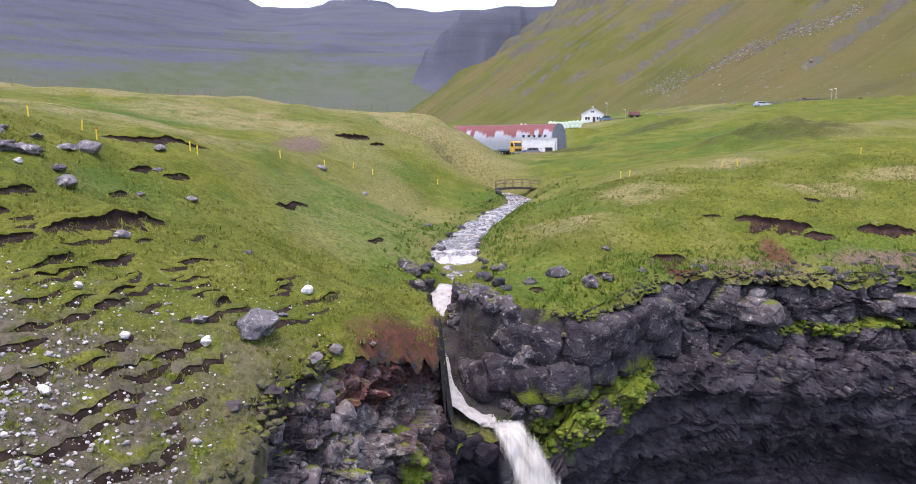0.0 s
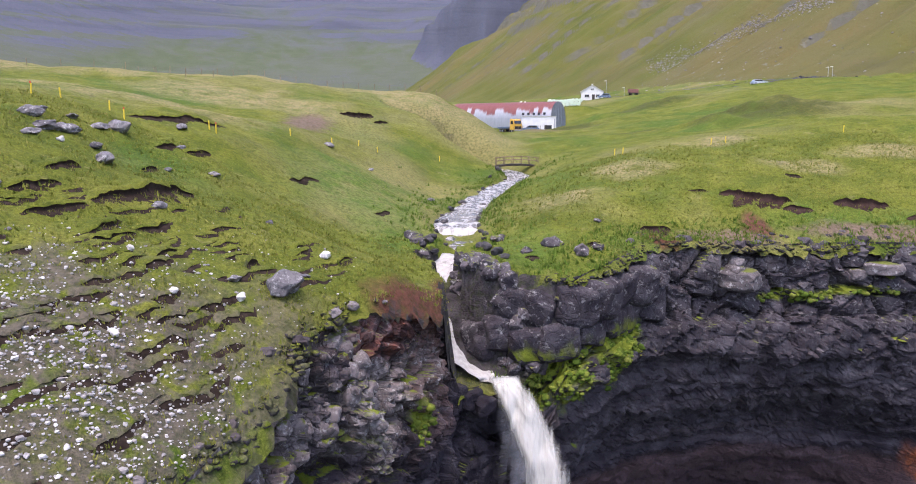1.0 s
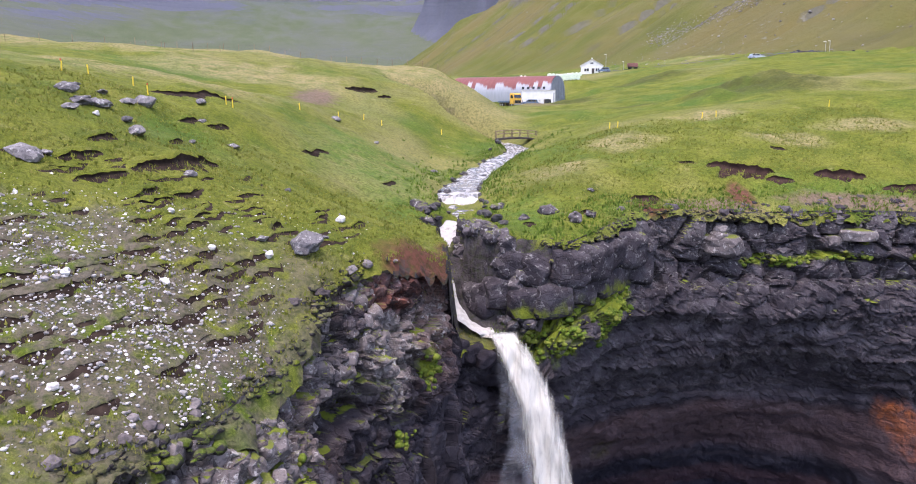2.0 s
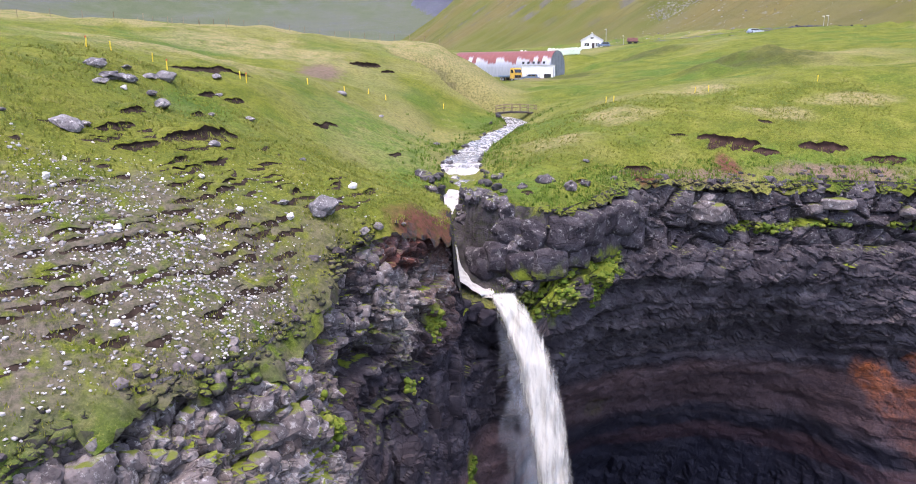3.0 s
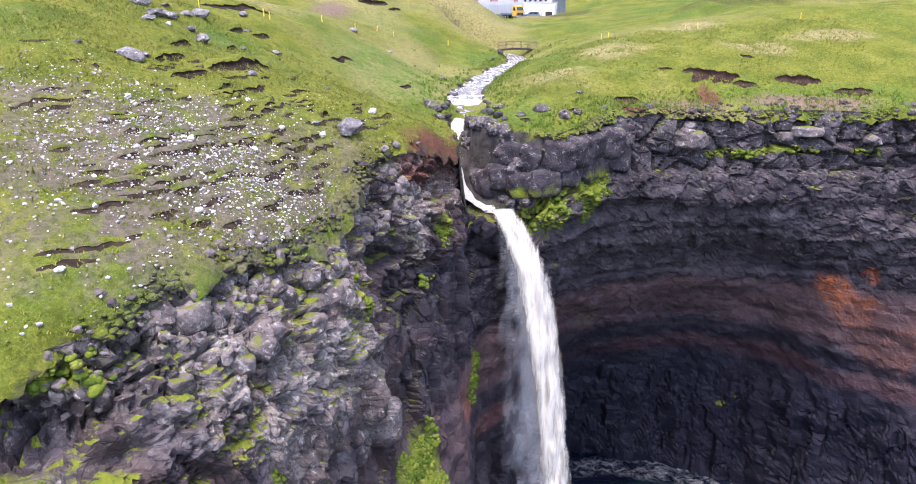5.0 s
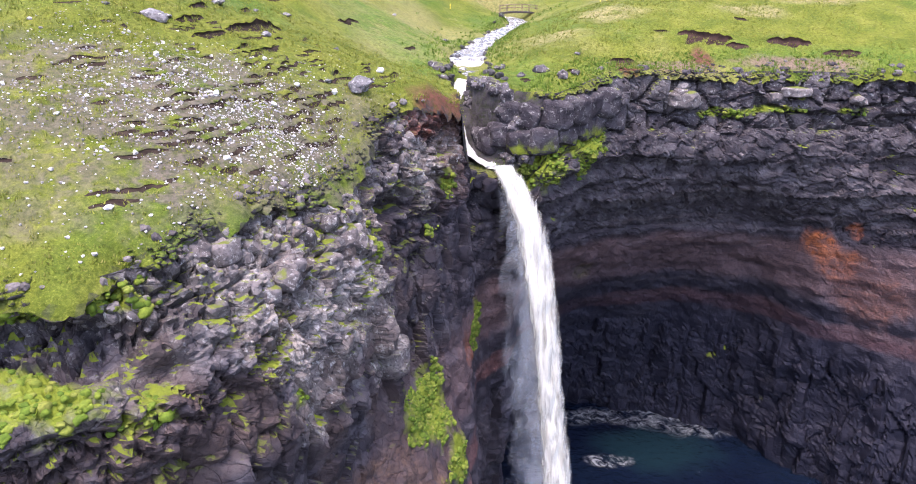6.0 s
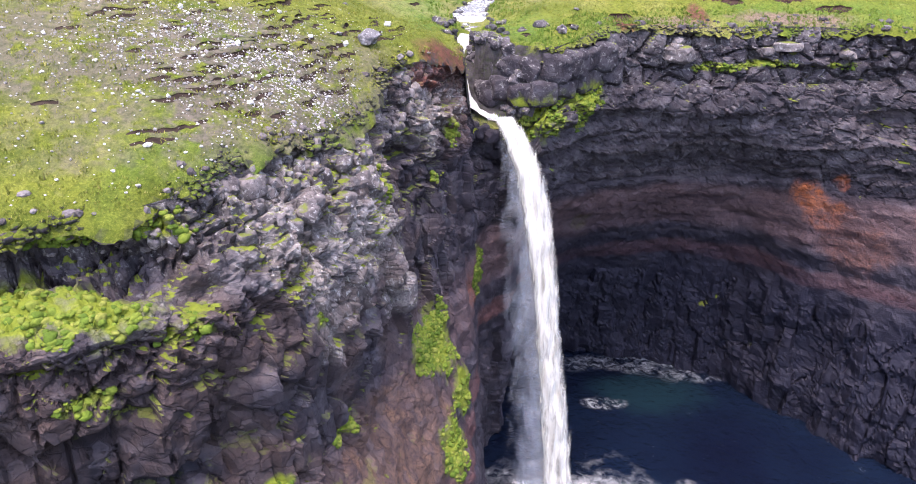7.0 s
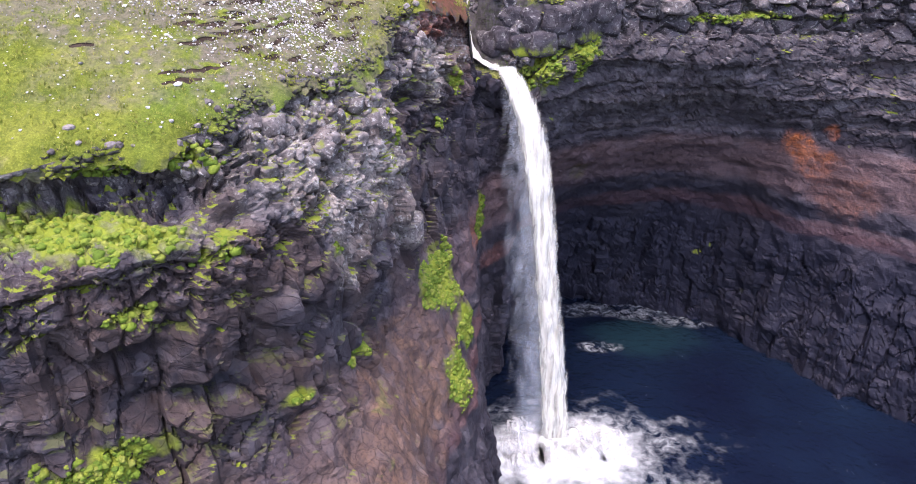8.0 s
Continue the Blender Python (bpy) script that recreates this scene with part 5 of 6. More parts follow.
def pale_stones():
    rng = np.random.default_rng(11)
    x, y, s = [], [], []
    # the dense fan of stones on the bluff, and a thin scatter round it
    for (cx, cy), (dx, dy), along, across, count, size in (((-12.5, 17.0), (0.75, 0.66), 4.2, 2.4, 2600, 0.13), ((-17.0, 17.0), (0.8, 0.6), 4.5, 3.5, 1900, 0.13), ((-12.0, 25.0), (0.5, 0.86), 4.5, 2.2, 420, 0.12),
                                                            ((-20, 14), (0.8, 0.6), 7, 5, 380, 0.17), ((-17, 7), (0.9, 0.4), 4, 2.5, 120, 0.16), ((-10.5, 12), (0.4, 0.9), 3, 1.5, 300, 0.15)):
        u, v = rng.normal(0, along, count), rng.normal(0, across, count)
        x.append(cx + u * dx - v * dy)
        y.append(cy + u * dy + v * dx)
        s.append(0.8 * size * rng.lognormal(0, 0.42, count))
    x, y, s = np.concatenate(x), np.concatenate(y), np.concatenate(s)
    ok = outside(x, y) < -0.1
    x, y, s = x[ok], y[ok], np.clip(s[ok], 0.06, 0.55)
    many("pale_stones", PEBBLES, np.stack([x, y, land(x, y), s], 1), list(range(200, 208)), 1, "small white stones strewn over the bare bluff", "stones", 0.12)


def cliff_rocks(cliff):
    """Rounded blocks that have come loose along the top of the headland and of the cove: the nearest as single rocks, the rest as rubble."""
    rng = np.random.default_rng(21)
    shapes = [rock_mesh("rock", 300 + k, CLIFF_STONE, 3, (1, 0.85, 0.8), boxy=k % 2 == 0) for k in range(8)]
    single, rest = [], []
    for low, high, deepest, count, big in ((3.0, 4.6, 1.8, 90, 0.5), (4.4, 6.0, 3.5, 110, 0.7), (6.0, 9.4, 3.6, 210, 0.7), (15.0, 22.0, 1.4, 90, 0.6), (16.5, 22.0, 3.0, 12, 1.6)):
        ok = np.nonzero((FACE["index"] > low) & (FACE["index"] < high))[0]
        pick = rng.choice(ok, count)
        want = deepest * rng.random(count) ** 1.3 + 0.25
        for i, d in zip(pick, want):
            j = int(np.searchsorted(FACE["depth"][i], d))
            p = FACE["p"][i, j]
            s = float(np.clip(big * rng.lognormal(-0.15, 0.4), 0.3, 3.0))
            spot_ = (p[0] - FACE["normal"][i, j, 0] * 0.1, p[1] - FACE["normal"][i, j, 1] * 0.1, p[2] - 0.4 * s, s)
            (single if s > 0.62 and len(single) < 190 and 3 < FACE["index"][i] < 12 else rest).append(spot_)
    # blocks sunk in the turf just inside the edge
    inner = EDGE_METRES[(EDGE_METRES[:, 0] > -24) & (EDGE_METRES[:, 0] < -3)]
    for k in range(60):
        p = inner[rng.integers(len(inner))] + rng.normal(0, 0.9, 2)
        if -2.2 < outside([p[0]], [p[1]])[0] < 0.2:
            s = float(np.clip(0.45 * rng.lognormal(0, 0.4), 0.2, 0.9))
            rest.append((p[0], p[1], ground_z(*p) - 0.35 * s, s))
    rim = EDGE_METRES[(EDGE_METRES[:, 0] > 13) & (EDGE_METRES[:, 0] < 46) & (EDGE_METRES[:, 1] > 44)]
    for k in range(70):
        p = rim[rng.integers(len(rim))] + (rng.normal(0, 0.8), abs(rng.normal(0, 1.1)))
        if -3.2 < outside([p[0]], [p[1]])[0] < 0.2:
            s = float(np.clip(0.7 * rng.lognormal(0, 0.45), 0.3, 1.8))
            rest.append((p[0], p[1], ground_z(*p) - 0.42 * s, s))
    # blocks walling the gully of the stream above the fall
    walls = []
    great = []
    for x in np.arange(1.3, 13.5, 1.7):
        y = float(np.interp(x, (-0.5, 0.3, 0.9, 2.2, 4.5, 7.0, 8.5, 10, 13.5), GULLY_WALL[:5] + (41.6, 43.2, 44.9, 48.3)))
        for row, z in enumerate((42.2, 44.2) if x < 8 else (43.0, 44.6)):
            s = rng.uniform(3.0, 3.9)
            great.append((x + 0.8 * row + rng.normal(0, 0.2), y + 0.75 + 0.25 * row + rng.normal(0, 0.2), z + rng.normal(0, 0.15), s, 0.95))
    great += [(0.5, 39.8, 39.6, 2.0, 0.8), (1.5, 39.7, 39.3, 1.7, 0.9), (-0.3, 39.3, 39.8, 1.6, 1.2), (0.9, 44.9, 43.6, 2.6, 1.0), (1.2, 46.6, 45.2, 2.4, 0.9), (0.8, 43.7, 42.6, 1.9, 1.1), (-2.2, 42.8, 42.0, 2.0, 1.9), (-2.5, 42.6, 44.0, 2.0, 1.5), (-2.9, 44.3, 44.6, 1.8, 1.2),
              (0.3, 43.9, 43.0, 1.4, 1.2), (-0.1, 45.3, 44.5, 1.5, 1.1), (0.3, 46.6, 45.7, 1.6, 1.0), (-0.1, 47.6, 46.4, 1.3, 0.9)]
    for _ in range(46):
        y = rng.uniform(41.0, 46.5)
        xs, zs, ws = [float(v[0]) for v in stream_at(np.array([y]))]
        s = rng.uniform(0.8, 1.7)
        x = xs + ws + 0.5 * s + rng.uniform(0.0, 1.5)
        walls.append((x, y, ground_z(x, y) - 0.35 * s, s))
    for y in np.arange(44.5, 48, 0.5):
        xs, zs, ws = [float(v[0]) for v in stream_at(np.array([y]))]
        x = xs - ws - rng.uniform(0.2, 0.8)
        walls.append((x, y, zs + rng.uniform(-0.3, 0.8), rng.uniform(0.6, 1.2)))
    for x, y, z, s, flat_ in ((20.8, 50.3, 45.0, 4.2, 0.55), (32.4, 51.4, 45.8, 3.2, 0.45), (12.2, 47.3, 44.6, 2.6, 0.8), (30.5, 51.6, 45.4, 2.0, 0.6), (39.0, 51.5, 45.0, 2.4, 0.6), (20.5, 49.8, 46.0, 1.7, 0.7)):
        ob = new("rock", shapes[int(x) % 8])
        ob.parent = cliff
        ob.matrix_local = pose(x, y, z, 0, 0, rng.uniform(0, 360)) @ Matrix.Diagonal((s, s * 0.8, s * flat_, 1))
    blocky = [rock_mesh("rock", 330 + k, BASALT, 4, (1, 0.85, 0.9), boxy=True) for k in range(6)]
    for k, (x, y, z, s, tall) in enumerate(great):
        ob = new("rock", blocky[k % 6])
        ob.parent = cliff
        ob.matrix_local = pose(x, y, z, rng.uniform(-6, 6), rng.uniform(-6, 6), rng.uniform(10, 55)) @ Matrix.Diagonal((s, s, s * tall, 1))
    dark = [rock_mesh("rock", 310 + k, DARK_STONE, 2, (1, 0.85, 0.8)) for k in range(6)]
    for k, (x, y, z, s) in enumerate(walls):
        ob = new("rock", dark[k % 6])
        ob.parent = cliff
        ob.matrix_local = pose(x, y, z, rng.uniform(-15, 15), rng.uniform(-15, 15), rng.uniform(0, 360)) @ Matrix.Diagonal((s, s, s * rng.uniform(0.8, 1.1), 1))
    for k, (x, y, z, s) in enumerate(single):
        ob = new("rock", shapes[k % 8])
        ob.parent = cliff
        ob.matrix_local = pose(x, y, z, rng.uniform(-25, 25), rng.uniform(-25, 25), rng.uniform(0, 360)) @ Matrix.Diagonal((s, s * rng.uniform(0.8, 1.1), s * rng.uniform(0.8, 1.2), 1))
    many("dark_rubble", DARK_RUBBLE, [r for r in rest if r[0] > 0], list(range(228, 234)), 2, "dark broken blocks along the brow of the cove", "rubble")
    rest = [r for r in rest if r[0] <= 0]
    many("rubble", RUBBLE, rest, list(range(220, 228)), 2, "grey tumbled blocks along the broken cliff top", "rubble")


def moss_cushions():
    """Green clumps that swell out of the mossy ledges of the cliff."""
    rng = np.random.default_rng(29)
    p, depth = FACE["p"].reshape(-1, 3), FACE["depth"].reshape(-1)
    out = FACE["normal"].reshape(-1, 2)
    places = []
    for middle, radii in MOSSY:
        d = (((p - middle) / radii) ** 2).sum(1) + 0.9 * grain(p / 0.9, 55)
        ok = np.nonzero((d < 0.75) & (depth > 0.4))[0]
        for i in rng.choice(ok, min(len(ok), 600, int(len(ok) * 0.4)), replace=False):
            s = float(np.clip(0.34 * rng.lognormal(0, 0.4), 0.12, 0.7))
            places.append((p[i, 0] + out[i, 0] * 0.02, p[i, 1] + out[i, 1] * 0.02, p[i, 2] - 0.42 * s, s))
    many("moss_cushions", CUSHIONS, places, list(range(260, 266)), 2, "bright green moss hanging on the dark ledges", "moss", even=True)


def turf_fringe():
    """Clods of turf that hang over the broken edge."""
    rng = np.random.default_rng(37)
    line = EDGE_METRES[(EDGE_METRES[:, 0] > -24) & (EDGE_METRES[:, 0] < 50) & (EDGE_METRES[:, 1] > 1)]
    x, y, s = [], [], []
    for a_, b_ in zip(line[:-1], line[1:]):
        for _ in range(16):
            p = a_ + (b_ - a_) * rng.random() + rng.normal(0, 0.35, 2)
            x.append(p[0])
            y.append(p[1])
            s.append(float(np.clip(0.36 * rng.lognormal(0, 0.4), 0.15, 0.8)))
    x, y, s = np.array(x), np.array(y), np.array(s)
    ok = (outside(x, y) < 0.55) & ~((x > -5.2) & (x < 4) & (y > 28) & (y < 48)) & (grain(np.stack([x, y], 1) / 2.2, 38) > -0.45)
    x, y, s = x[ok], y[ok], s[ok]
    drop = 0.25 + 0.5 * np.clip(outside(x, y) + 0.3, 0, 1)
    many("turf_fringe", TURF, np.stack([x, y, land(x, y) - drop * 0.6 - 0.3 * s, s], 1), list(range(270, 276)), 2, "ragged clods of green turf along the cliff edge", "turf", even=True)


# ---- turf steps and peat scars ----
def peat_scar(x, y, length, height, label, soil=PEAT, apron=0.5, bend=0.0, turn=None, seed=0):
    """A step where the turf has torn: a turf lip over a bare soil face. It follows the slope's level line unless turn says otherwise."""
    e = 0.8
    gx_, gy_ = (ground_z(x + e, y) - ground_z(x - e, y)), (ground_z(x, y + e) - ground_z(x, y - e))
    g = math.hypot(gx_, gy_) + 1e-6
    down = Vector((-gx_ / g, -gy_ / g)) if turn is None else Vector((math.sin(radians(turn)), -math.cos(radians(turn))))
    along = Vector((-down.y, down.x))
    count = max(int(length / 0.16), 8)
    s = np.linspace(-1, 1, count)
    seeds = np.stack([s * length / 1.1, np.full(count, seed * 3.7)], 1)
    wave = rough(seeds, 3, 131) * 0.16 * min(1, length / 3) + bend * (s ** 2 - 0.4)
    h = height * np.clip(1 - s ** 2, 0, 1) ** 0.5 * (0.85 + 0.16 * rough(seeds * 1.3, 3, 133))
    h = np.maximum(h, 0.01)
    px, py = x + along.x * s * length / 2 + down.x * wave, y + along.y * s * length / 2 + down.y * wave
    back, out = 0.3 + 1.6 * h, apron * (0.3 + np.clip(1 - s ** 2, 0, 1)) * (0.8 + 0.5 * rough(seeds * 2.1, 2, 135))

    def row(shift, lift, on_ground=True):
        qx, qy = px + down.x * shift, py + down.y * shift
        return np.stack([qx, qy, height_at(qx, qy) + lift], 1)

    crest = row(-0.05 + 0 * h, h)
    lip = crest + np.stack([down.x * (0.06 + 0.12 * h), down.y * (0.06 + 0.12 * h), -0.05 - 0.25 * h], 1)
    thing = new("peat_scar")
    thing.location = (x, y, ground_z(x, y))
    base = np.array(thing.location)
    turf = np.concatenate([row(-back, 0 * h - 0.03), row(-back * 0.5, h * 0.55), crest, lip]) - base
    mesh_object("turf_lip", turf, sheet_faces(4, count), TURF, thing)
    dirt = np.concatenate([lip + np.stack([down.x * -0.02 + 0 * h, down.y * -0.02 + 0 * h, 0.02 + 0 * h], 1), row(0 * h - 0.02, h * 0.3), row(0.12 * out, 0.03 + 0 * h), row(out, 0.012 + 0 * h), row(out + 0.15, 0 * h - 0.06)]) - base
    mesh_object("soil_face", dirt, sheet_faces(5, count), soil, thing, "bare dark soil")
    return tagged(thing, label, "peat scar", "torn turf steps")


def scars():
    small, big = "narrow dark step torn in the sloping turf", "long dark peat scar torn open in the green slope"
    for k, (x, y, length, height) in enumerate(((-16.4, 34.2, 8.2, 0.72), (-8.4, 34.2, 1.8, 0.35), (-6.1, 35.7, 1.7, 0.3), (-4.9, 37.5, 1.6, 0.3), (-8.1, 32.8, 1.6, 0.3), (-15.5, 27.8, 3.2, 0.4), (-14.3, 30.0, 2.6, 0.35),
                                                 (-14.6, 26.7, 2.8, 0.35), (-12.6, 27.0, 2.2, 0.3), (-6.1, 33.6, 1.8, 0.35), (-17.8, 28.0, 3.4, 0.4), (-18.6, 40.0, 1.9, 0.4), (-12.3, 54.0, 4.5, 0.3), (-6.2, 53.6, 2.4, 0.3), (-19.9, 46.2, 2.0, 0.4),
                                                 (-18.3, 47.6, 2.4, 0.35), (-9.7, 29.5, 0.9, 0.45), (-22.0, 54.0, 9.0, 0.45), (-14.6, 101.5, 6.5, 0.9), (-11, 100.5, 3.0, 0.5), (-20.0, 33.0, 2.5, 0.4), (-19.5, 29.5, 3.0, 0.4))):
        peat_scar(x, y, length, height, big if length > 3 else small, seed=k, apron=0.9 if length > 6 else 0.35)
    # the torn brow above the cove
    for k, (x, y, length, height, turn, soil, apron) in enumerate(((15.0, 51.6, 2.6, 0.6, 5, EARTH, 1.1), (24.8, 57.0, 6.0, 1.0, -22, EARTH, 0.9), (22.6, 56.4, 1.6, 0.6, 70, EARTH, 0.8), (33.5, 57.0, 5.2, 0.8, 8, EARTH, 0.7), (20.4, 58.6, 1.7, 0.3, 0, PEAT, 0.3),
                                                                 (29.7, 61.4, 1.6, 0.3, 0, PEAT, 0.4), (38.5, 55.5, 4.0, 0.5, 0, EARTH, 0.7), (4.9, 45.0, 1.0, 0.3, 0, PEAT, 0.3), (9.5, 47.2, 1.2, 0.4, 0, EARTH, 0.5), (27.6, 55.4, 2.4, 0.4, -10, EARTH, 0.5), (6.6, 47.6, 1.5, 0.45, 0, PEAT, 0.5))):
        peat_scar(x, y, length, height, "brown torn edge in the turf above the cliff", soil, apron, turn=turn, seed=40 + k)
    rng = np.random.default_rng(31)
    made = 0
    while made < 130:
        t = rng.random()
        if t < 0.55:
            x, y = -13.5 + rng.normal(0, 4.2), 15.5 + rng.normal(0, 5.0)
        else:
            x, y = -12 + rng.normal(0, 4.5), 28 + rng.normal(0, 4.0)
        if outside([x], [y])[0] > -1.2 or x < -27 or x > -4.5:
            continue
        length = float(np.clip(rng.lognormal(0.4, 0.5), 0.6, 3.6))
        peat_scar(x, y, length, float(rng.uniform(0.10, 0.21)), small, seed=100 + made, apron=0.22)
        made += 1


# ---- grass ----
def tufts(name, mat, count, area, tall, label, seed, near=None):
    """Many blades in tufts. area: x from, x to, y from, y to."""
    rng = np.random.default_rng(seed)
    x, y = rng.uniform(area[0], area[1], count), rng.uniform(area[2], area[3], count)
    ok = (outside(x, y) < 0.25) & (grain(np.stack([x, y], 1) / 2.0, seed) + rng.normal(0, 0.5, count) > -0.1)
    if near == "stream":
        xs, zs, ws = stream_at(y)
        d = np.abs(x - xs) - ws
        ok &= (d > 0.15) & (d < 1.8 + rng.exponential(1.2, count)) & (y > 47.5)
    elif near == "edge":
        ok &= outside(x, y) > -3.5
    else:
        xs, zs, ws = stream_at(y)
        ok &= (np.abs(x - xs) > ws + 0.4) | (y < 39)
    x, y = x[ok], y[ok]
    z = height_at(x, y)
    blades = 5
    n = len(x) * blades
    bx, by, bz = np.repeat(x, blades) + rng.normal(0, 0.09, n), np.repeat(y, blades) + rng.normal(0, 0.09, n), np.repeat(z, blades) - 0.03
    h = tall * rng.lognormal(0, 0.35, n)
    a_ = rng.uniform(0, 2 * math.pi, n)
    w = 0.16 * h + 0.012
    lean = rng.normal(0, 0.35, (n, 2)) * h[:, None]
    dx, dy = np.cos(a_) * w, np.sin(a_) * w
    p = np.stack([np.stack([bx - dx, by - dy, bz], 1), np.stack([bx + dx, by + dy, bz], 1), np.stack([bx + lean[:, 0], by + lean[:, 1], bz + h], 1)], 1).reshape(-1, 3)
    ob = mesh_object(name, p, np.arange(n * 3).reshape(-1, 3), mat, even=False)
    return tagged(ob, label, "grass", kind="stuff")



# ---- built things: helpers ----
def box(bm, low, high, bevel=0.0):
    size = [h - l for l, h in zip(low, high)]
    mid = [(h + l) / 2 for l, h in zip(low, high)]
    made = bmesh.ops.create_cube(bm, size=1, matrix=Matrix.Translation(mid) @ Matrix.Diagonal((*size, 1)))["verts"]
    if bevel:
        edges = list({e_ for v in made for e_ in v.link_edges})
        bmesh.ops.bevel(bm, geom=edges, offset=bevel, segments=2, affect="EDGES", profile=0.6)
    return bm


def rod(bm, start, end, radius, sides=8):
    start, end = Vector(start), Vector(end)
    turn = (end - start).to_track_quat("Z", "Y").to_matrix().to_4x4()
    bmesh.ops.create_cone(bm, cap_ends=True, segments=sides, radius1=radius, radius2=radius, depth=(end - start).length,
                          matrix=Matrix.Translation((start + end) / 2) @ turn)
    return bm


def extrude_outline(bm, outline, low, high):
    """A slab: an outline of (x, z) drawn out along y."""
    a_ = [bm.verts.new((x, low, z)) for x, z in outline]
    b_ = [bm.verts.new((x, high, z)) for x, z in outline]
    bm.faces.new(a_)
    bm.faces.new(list(reversed(b_)))
    for k in range(len(outline)):
        j = (k + 1) % len(outline)
        bm.faces.new((a_[j], a_[k], b_[k], b_[j]))
    bmesh.ops.recalc_face_normals(bm, faces=bm.faces[:])
    return bm


def part(name, bm, mat, parent, label="", even=False):
    me = bpy.data.meshes.new(name)
    bm.to_mesh(me)
    bm.free()
    me.materials.append(mat)
    if even:
        me.polygons.foreach_set("use_smooth", [True] * len(me.polygons))
    ob = new(name, me)
    ob.parent = parent
    if label:
        ob["label"] = label
    return ob


def thing_at(name, x, y, turn=0.0, lift=0.0):
    ob = new(name)
    ob.matrix_world = pose(x, y, ground_z(x, y) + lift, 0, 0, turn)
    return ob


def rusty_roof():
    """Pale galvanised sheet that has rusted red along the crown, sheet by sheet."""
    m, n, l, b = material("rusty roof sheet", 0.6, 0.2)
    place = n.new("ShaderNodeTexCoord").outputs["Object"]
    one = n.new("ShaderNodeObjectInfo").outputs["Random"]
    z = node(n, l, "SeparateXYZ", {0: place}).outputs[2]
    streak = node(n, l, "VectorMath", {0: place, 1: (2.2, 0.5, 0.35)}, operation="MULTIPLY").outputs[0]
    ragged = noise_at(n, l, 1.5, 5, vector=streak)
    level = node(n, l, "Math", {0: one, 1: 2.6, 2: z}, operation="MULTIPLY_ADD").outputs[0]
    level = node(n, l, "Math", {0: ragged, 1: 2.2, 2: level}, operation="MULTIPLY_ADD").outputs[0]
    rust = ramp(n, l, node(n, l, "MapRange", {"Value": level, "From Min": 5.5, "From Max": 8.5}).outputs[0], [(0.25, grey(0)), (0.45, grey(1))])
    pale = mixed(n, l, ragged, (0.22, 0.235, 0.25), (0.36, 0.37, 0.38))
    l.new(mixed(n, l, rust, pale, mixed(n, l, ragged, (0.11, 0.03, 0.027), (0.20, 0.075, 0.065))), b.inputs["Base Color"])
    return m


ROOF = rusty_roof()
SHEET = plain("blue-grey sheet", (0.36, 0.40, 0.45), 0.55, 0.15, 1.0, 0.2)
PAINT = plain("white paint", (0.66, 0.65, 0.61), 0.6, 0.12, 1.0)
ROOFING = plain("pale roofing", (0.52, 0.50, 0.46), 0.7, 0.15, 1.0)
GLASS = plain("dark window glass", (0.025, 0.03, 0.035), 0.1, 0.2, 1.0, specular=0.5)
TYRE = plain("black rubber", (0.02, 0.02, 0.02), 0.85, 0.2, 6.0)
YELLOW = plain("yellow cab paint", (0.62, 0.36, 0.05), 0.4, 0.15, 2.0)
ORANGE = plain("yellow post paint", (0.65, 0.48, 0.03), 0.6, 0.2, 3.0)
RED = plain("red paint", (0.45, 0.07, 0.03), 0.6, 0.2, 3.0)
FADED_RED = plain("faded red tarpaulin", (0.22, 0.10, 0.085), 0.8, 0.3, 3.0)
SILVER = plain("silver car paint", (0.42, 0.46, 0.52), 0.3, 0.1, 2.0, 0.4)
STEEL_BLUE = plain("blue-grey car paint", (0.12, 0.17, 0.25), 0.3, 0.15, 2.0, 0.3)
WOOD = plain("weathered timber", (0.17, 0.13, 0.075), 0.8, 0.35, 2.0)
DARK_WOOD = plain("dark timber", (0.055, 0.045, 0.04), 0.85, 0.3, 2.0)
STEEL = plain("galvanised steel", (0.35, 0.36, 0.36), 0.5, 0.2, 2.0, 0.6)
WRAP = plain("pale green bale wrap", (0.56, 0.66, 0.50), 0.4, 0.15, 2.0)
WRAP_WHITE = plain("white bale wrap", (0.72, 0.72, 0.64), 0.4, 0.12, 2.0)
GRAVEL = plain("dark gravel", (0.06, 0.06, 0.068), 0.95, 0.4, 0.6)


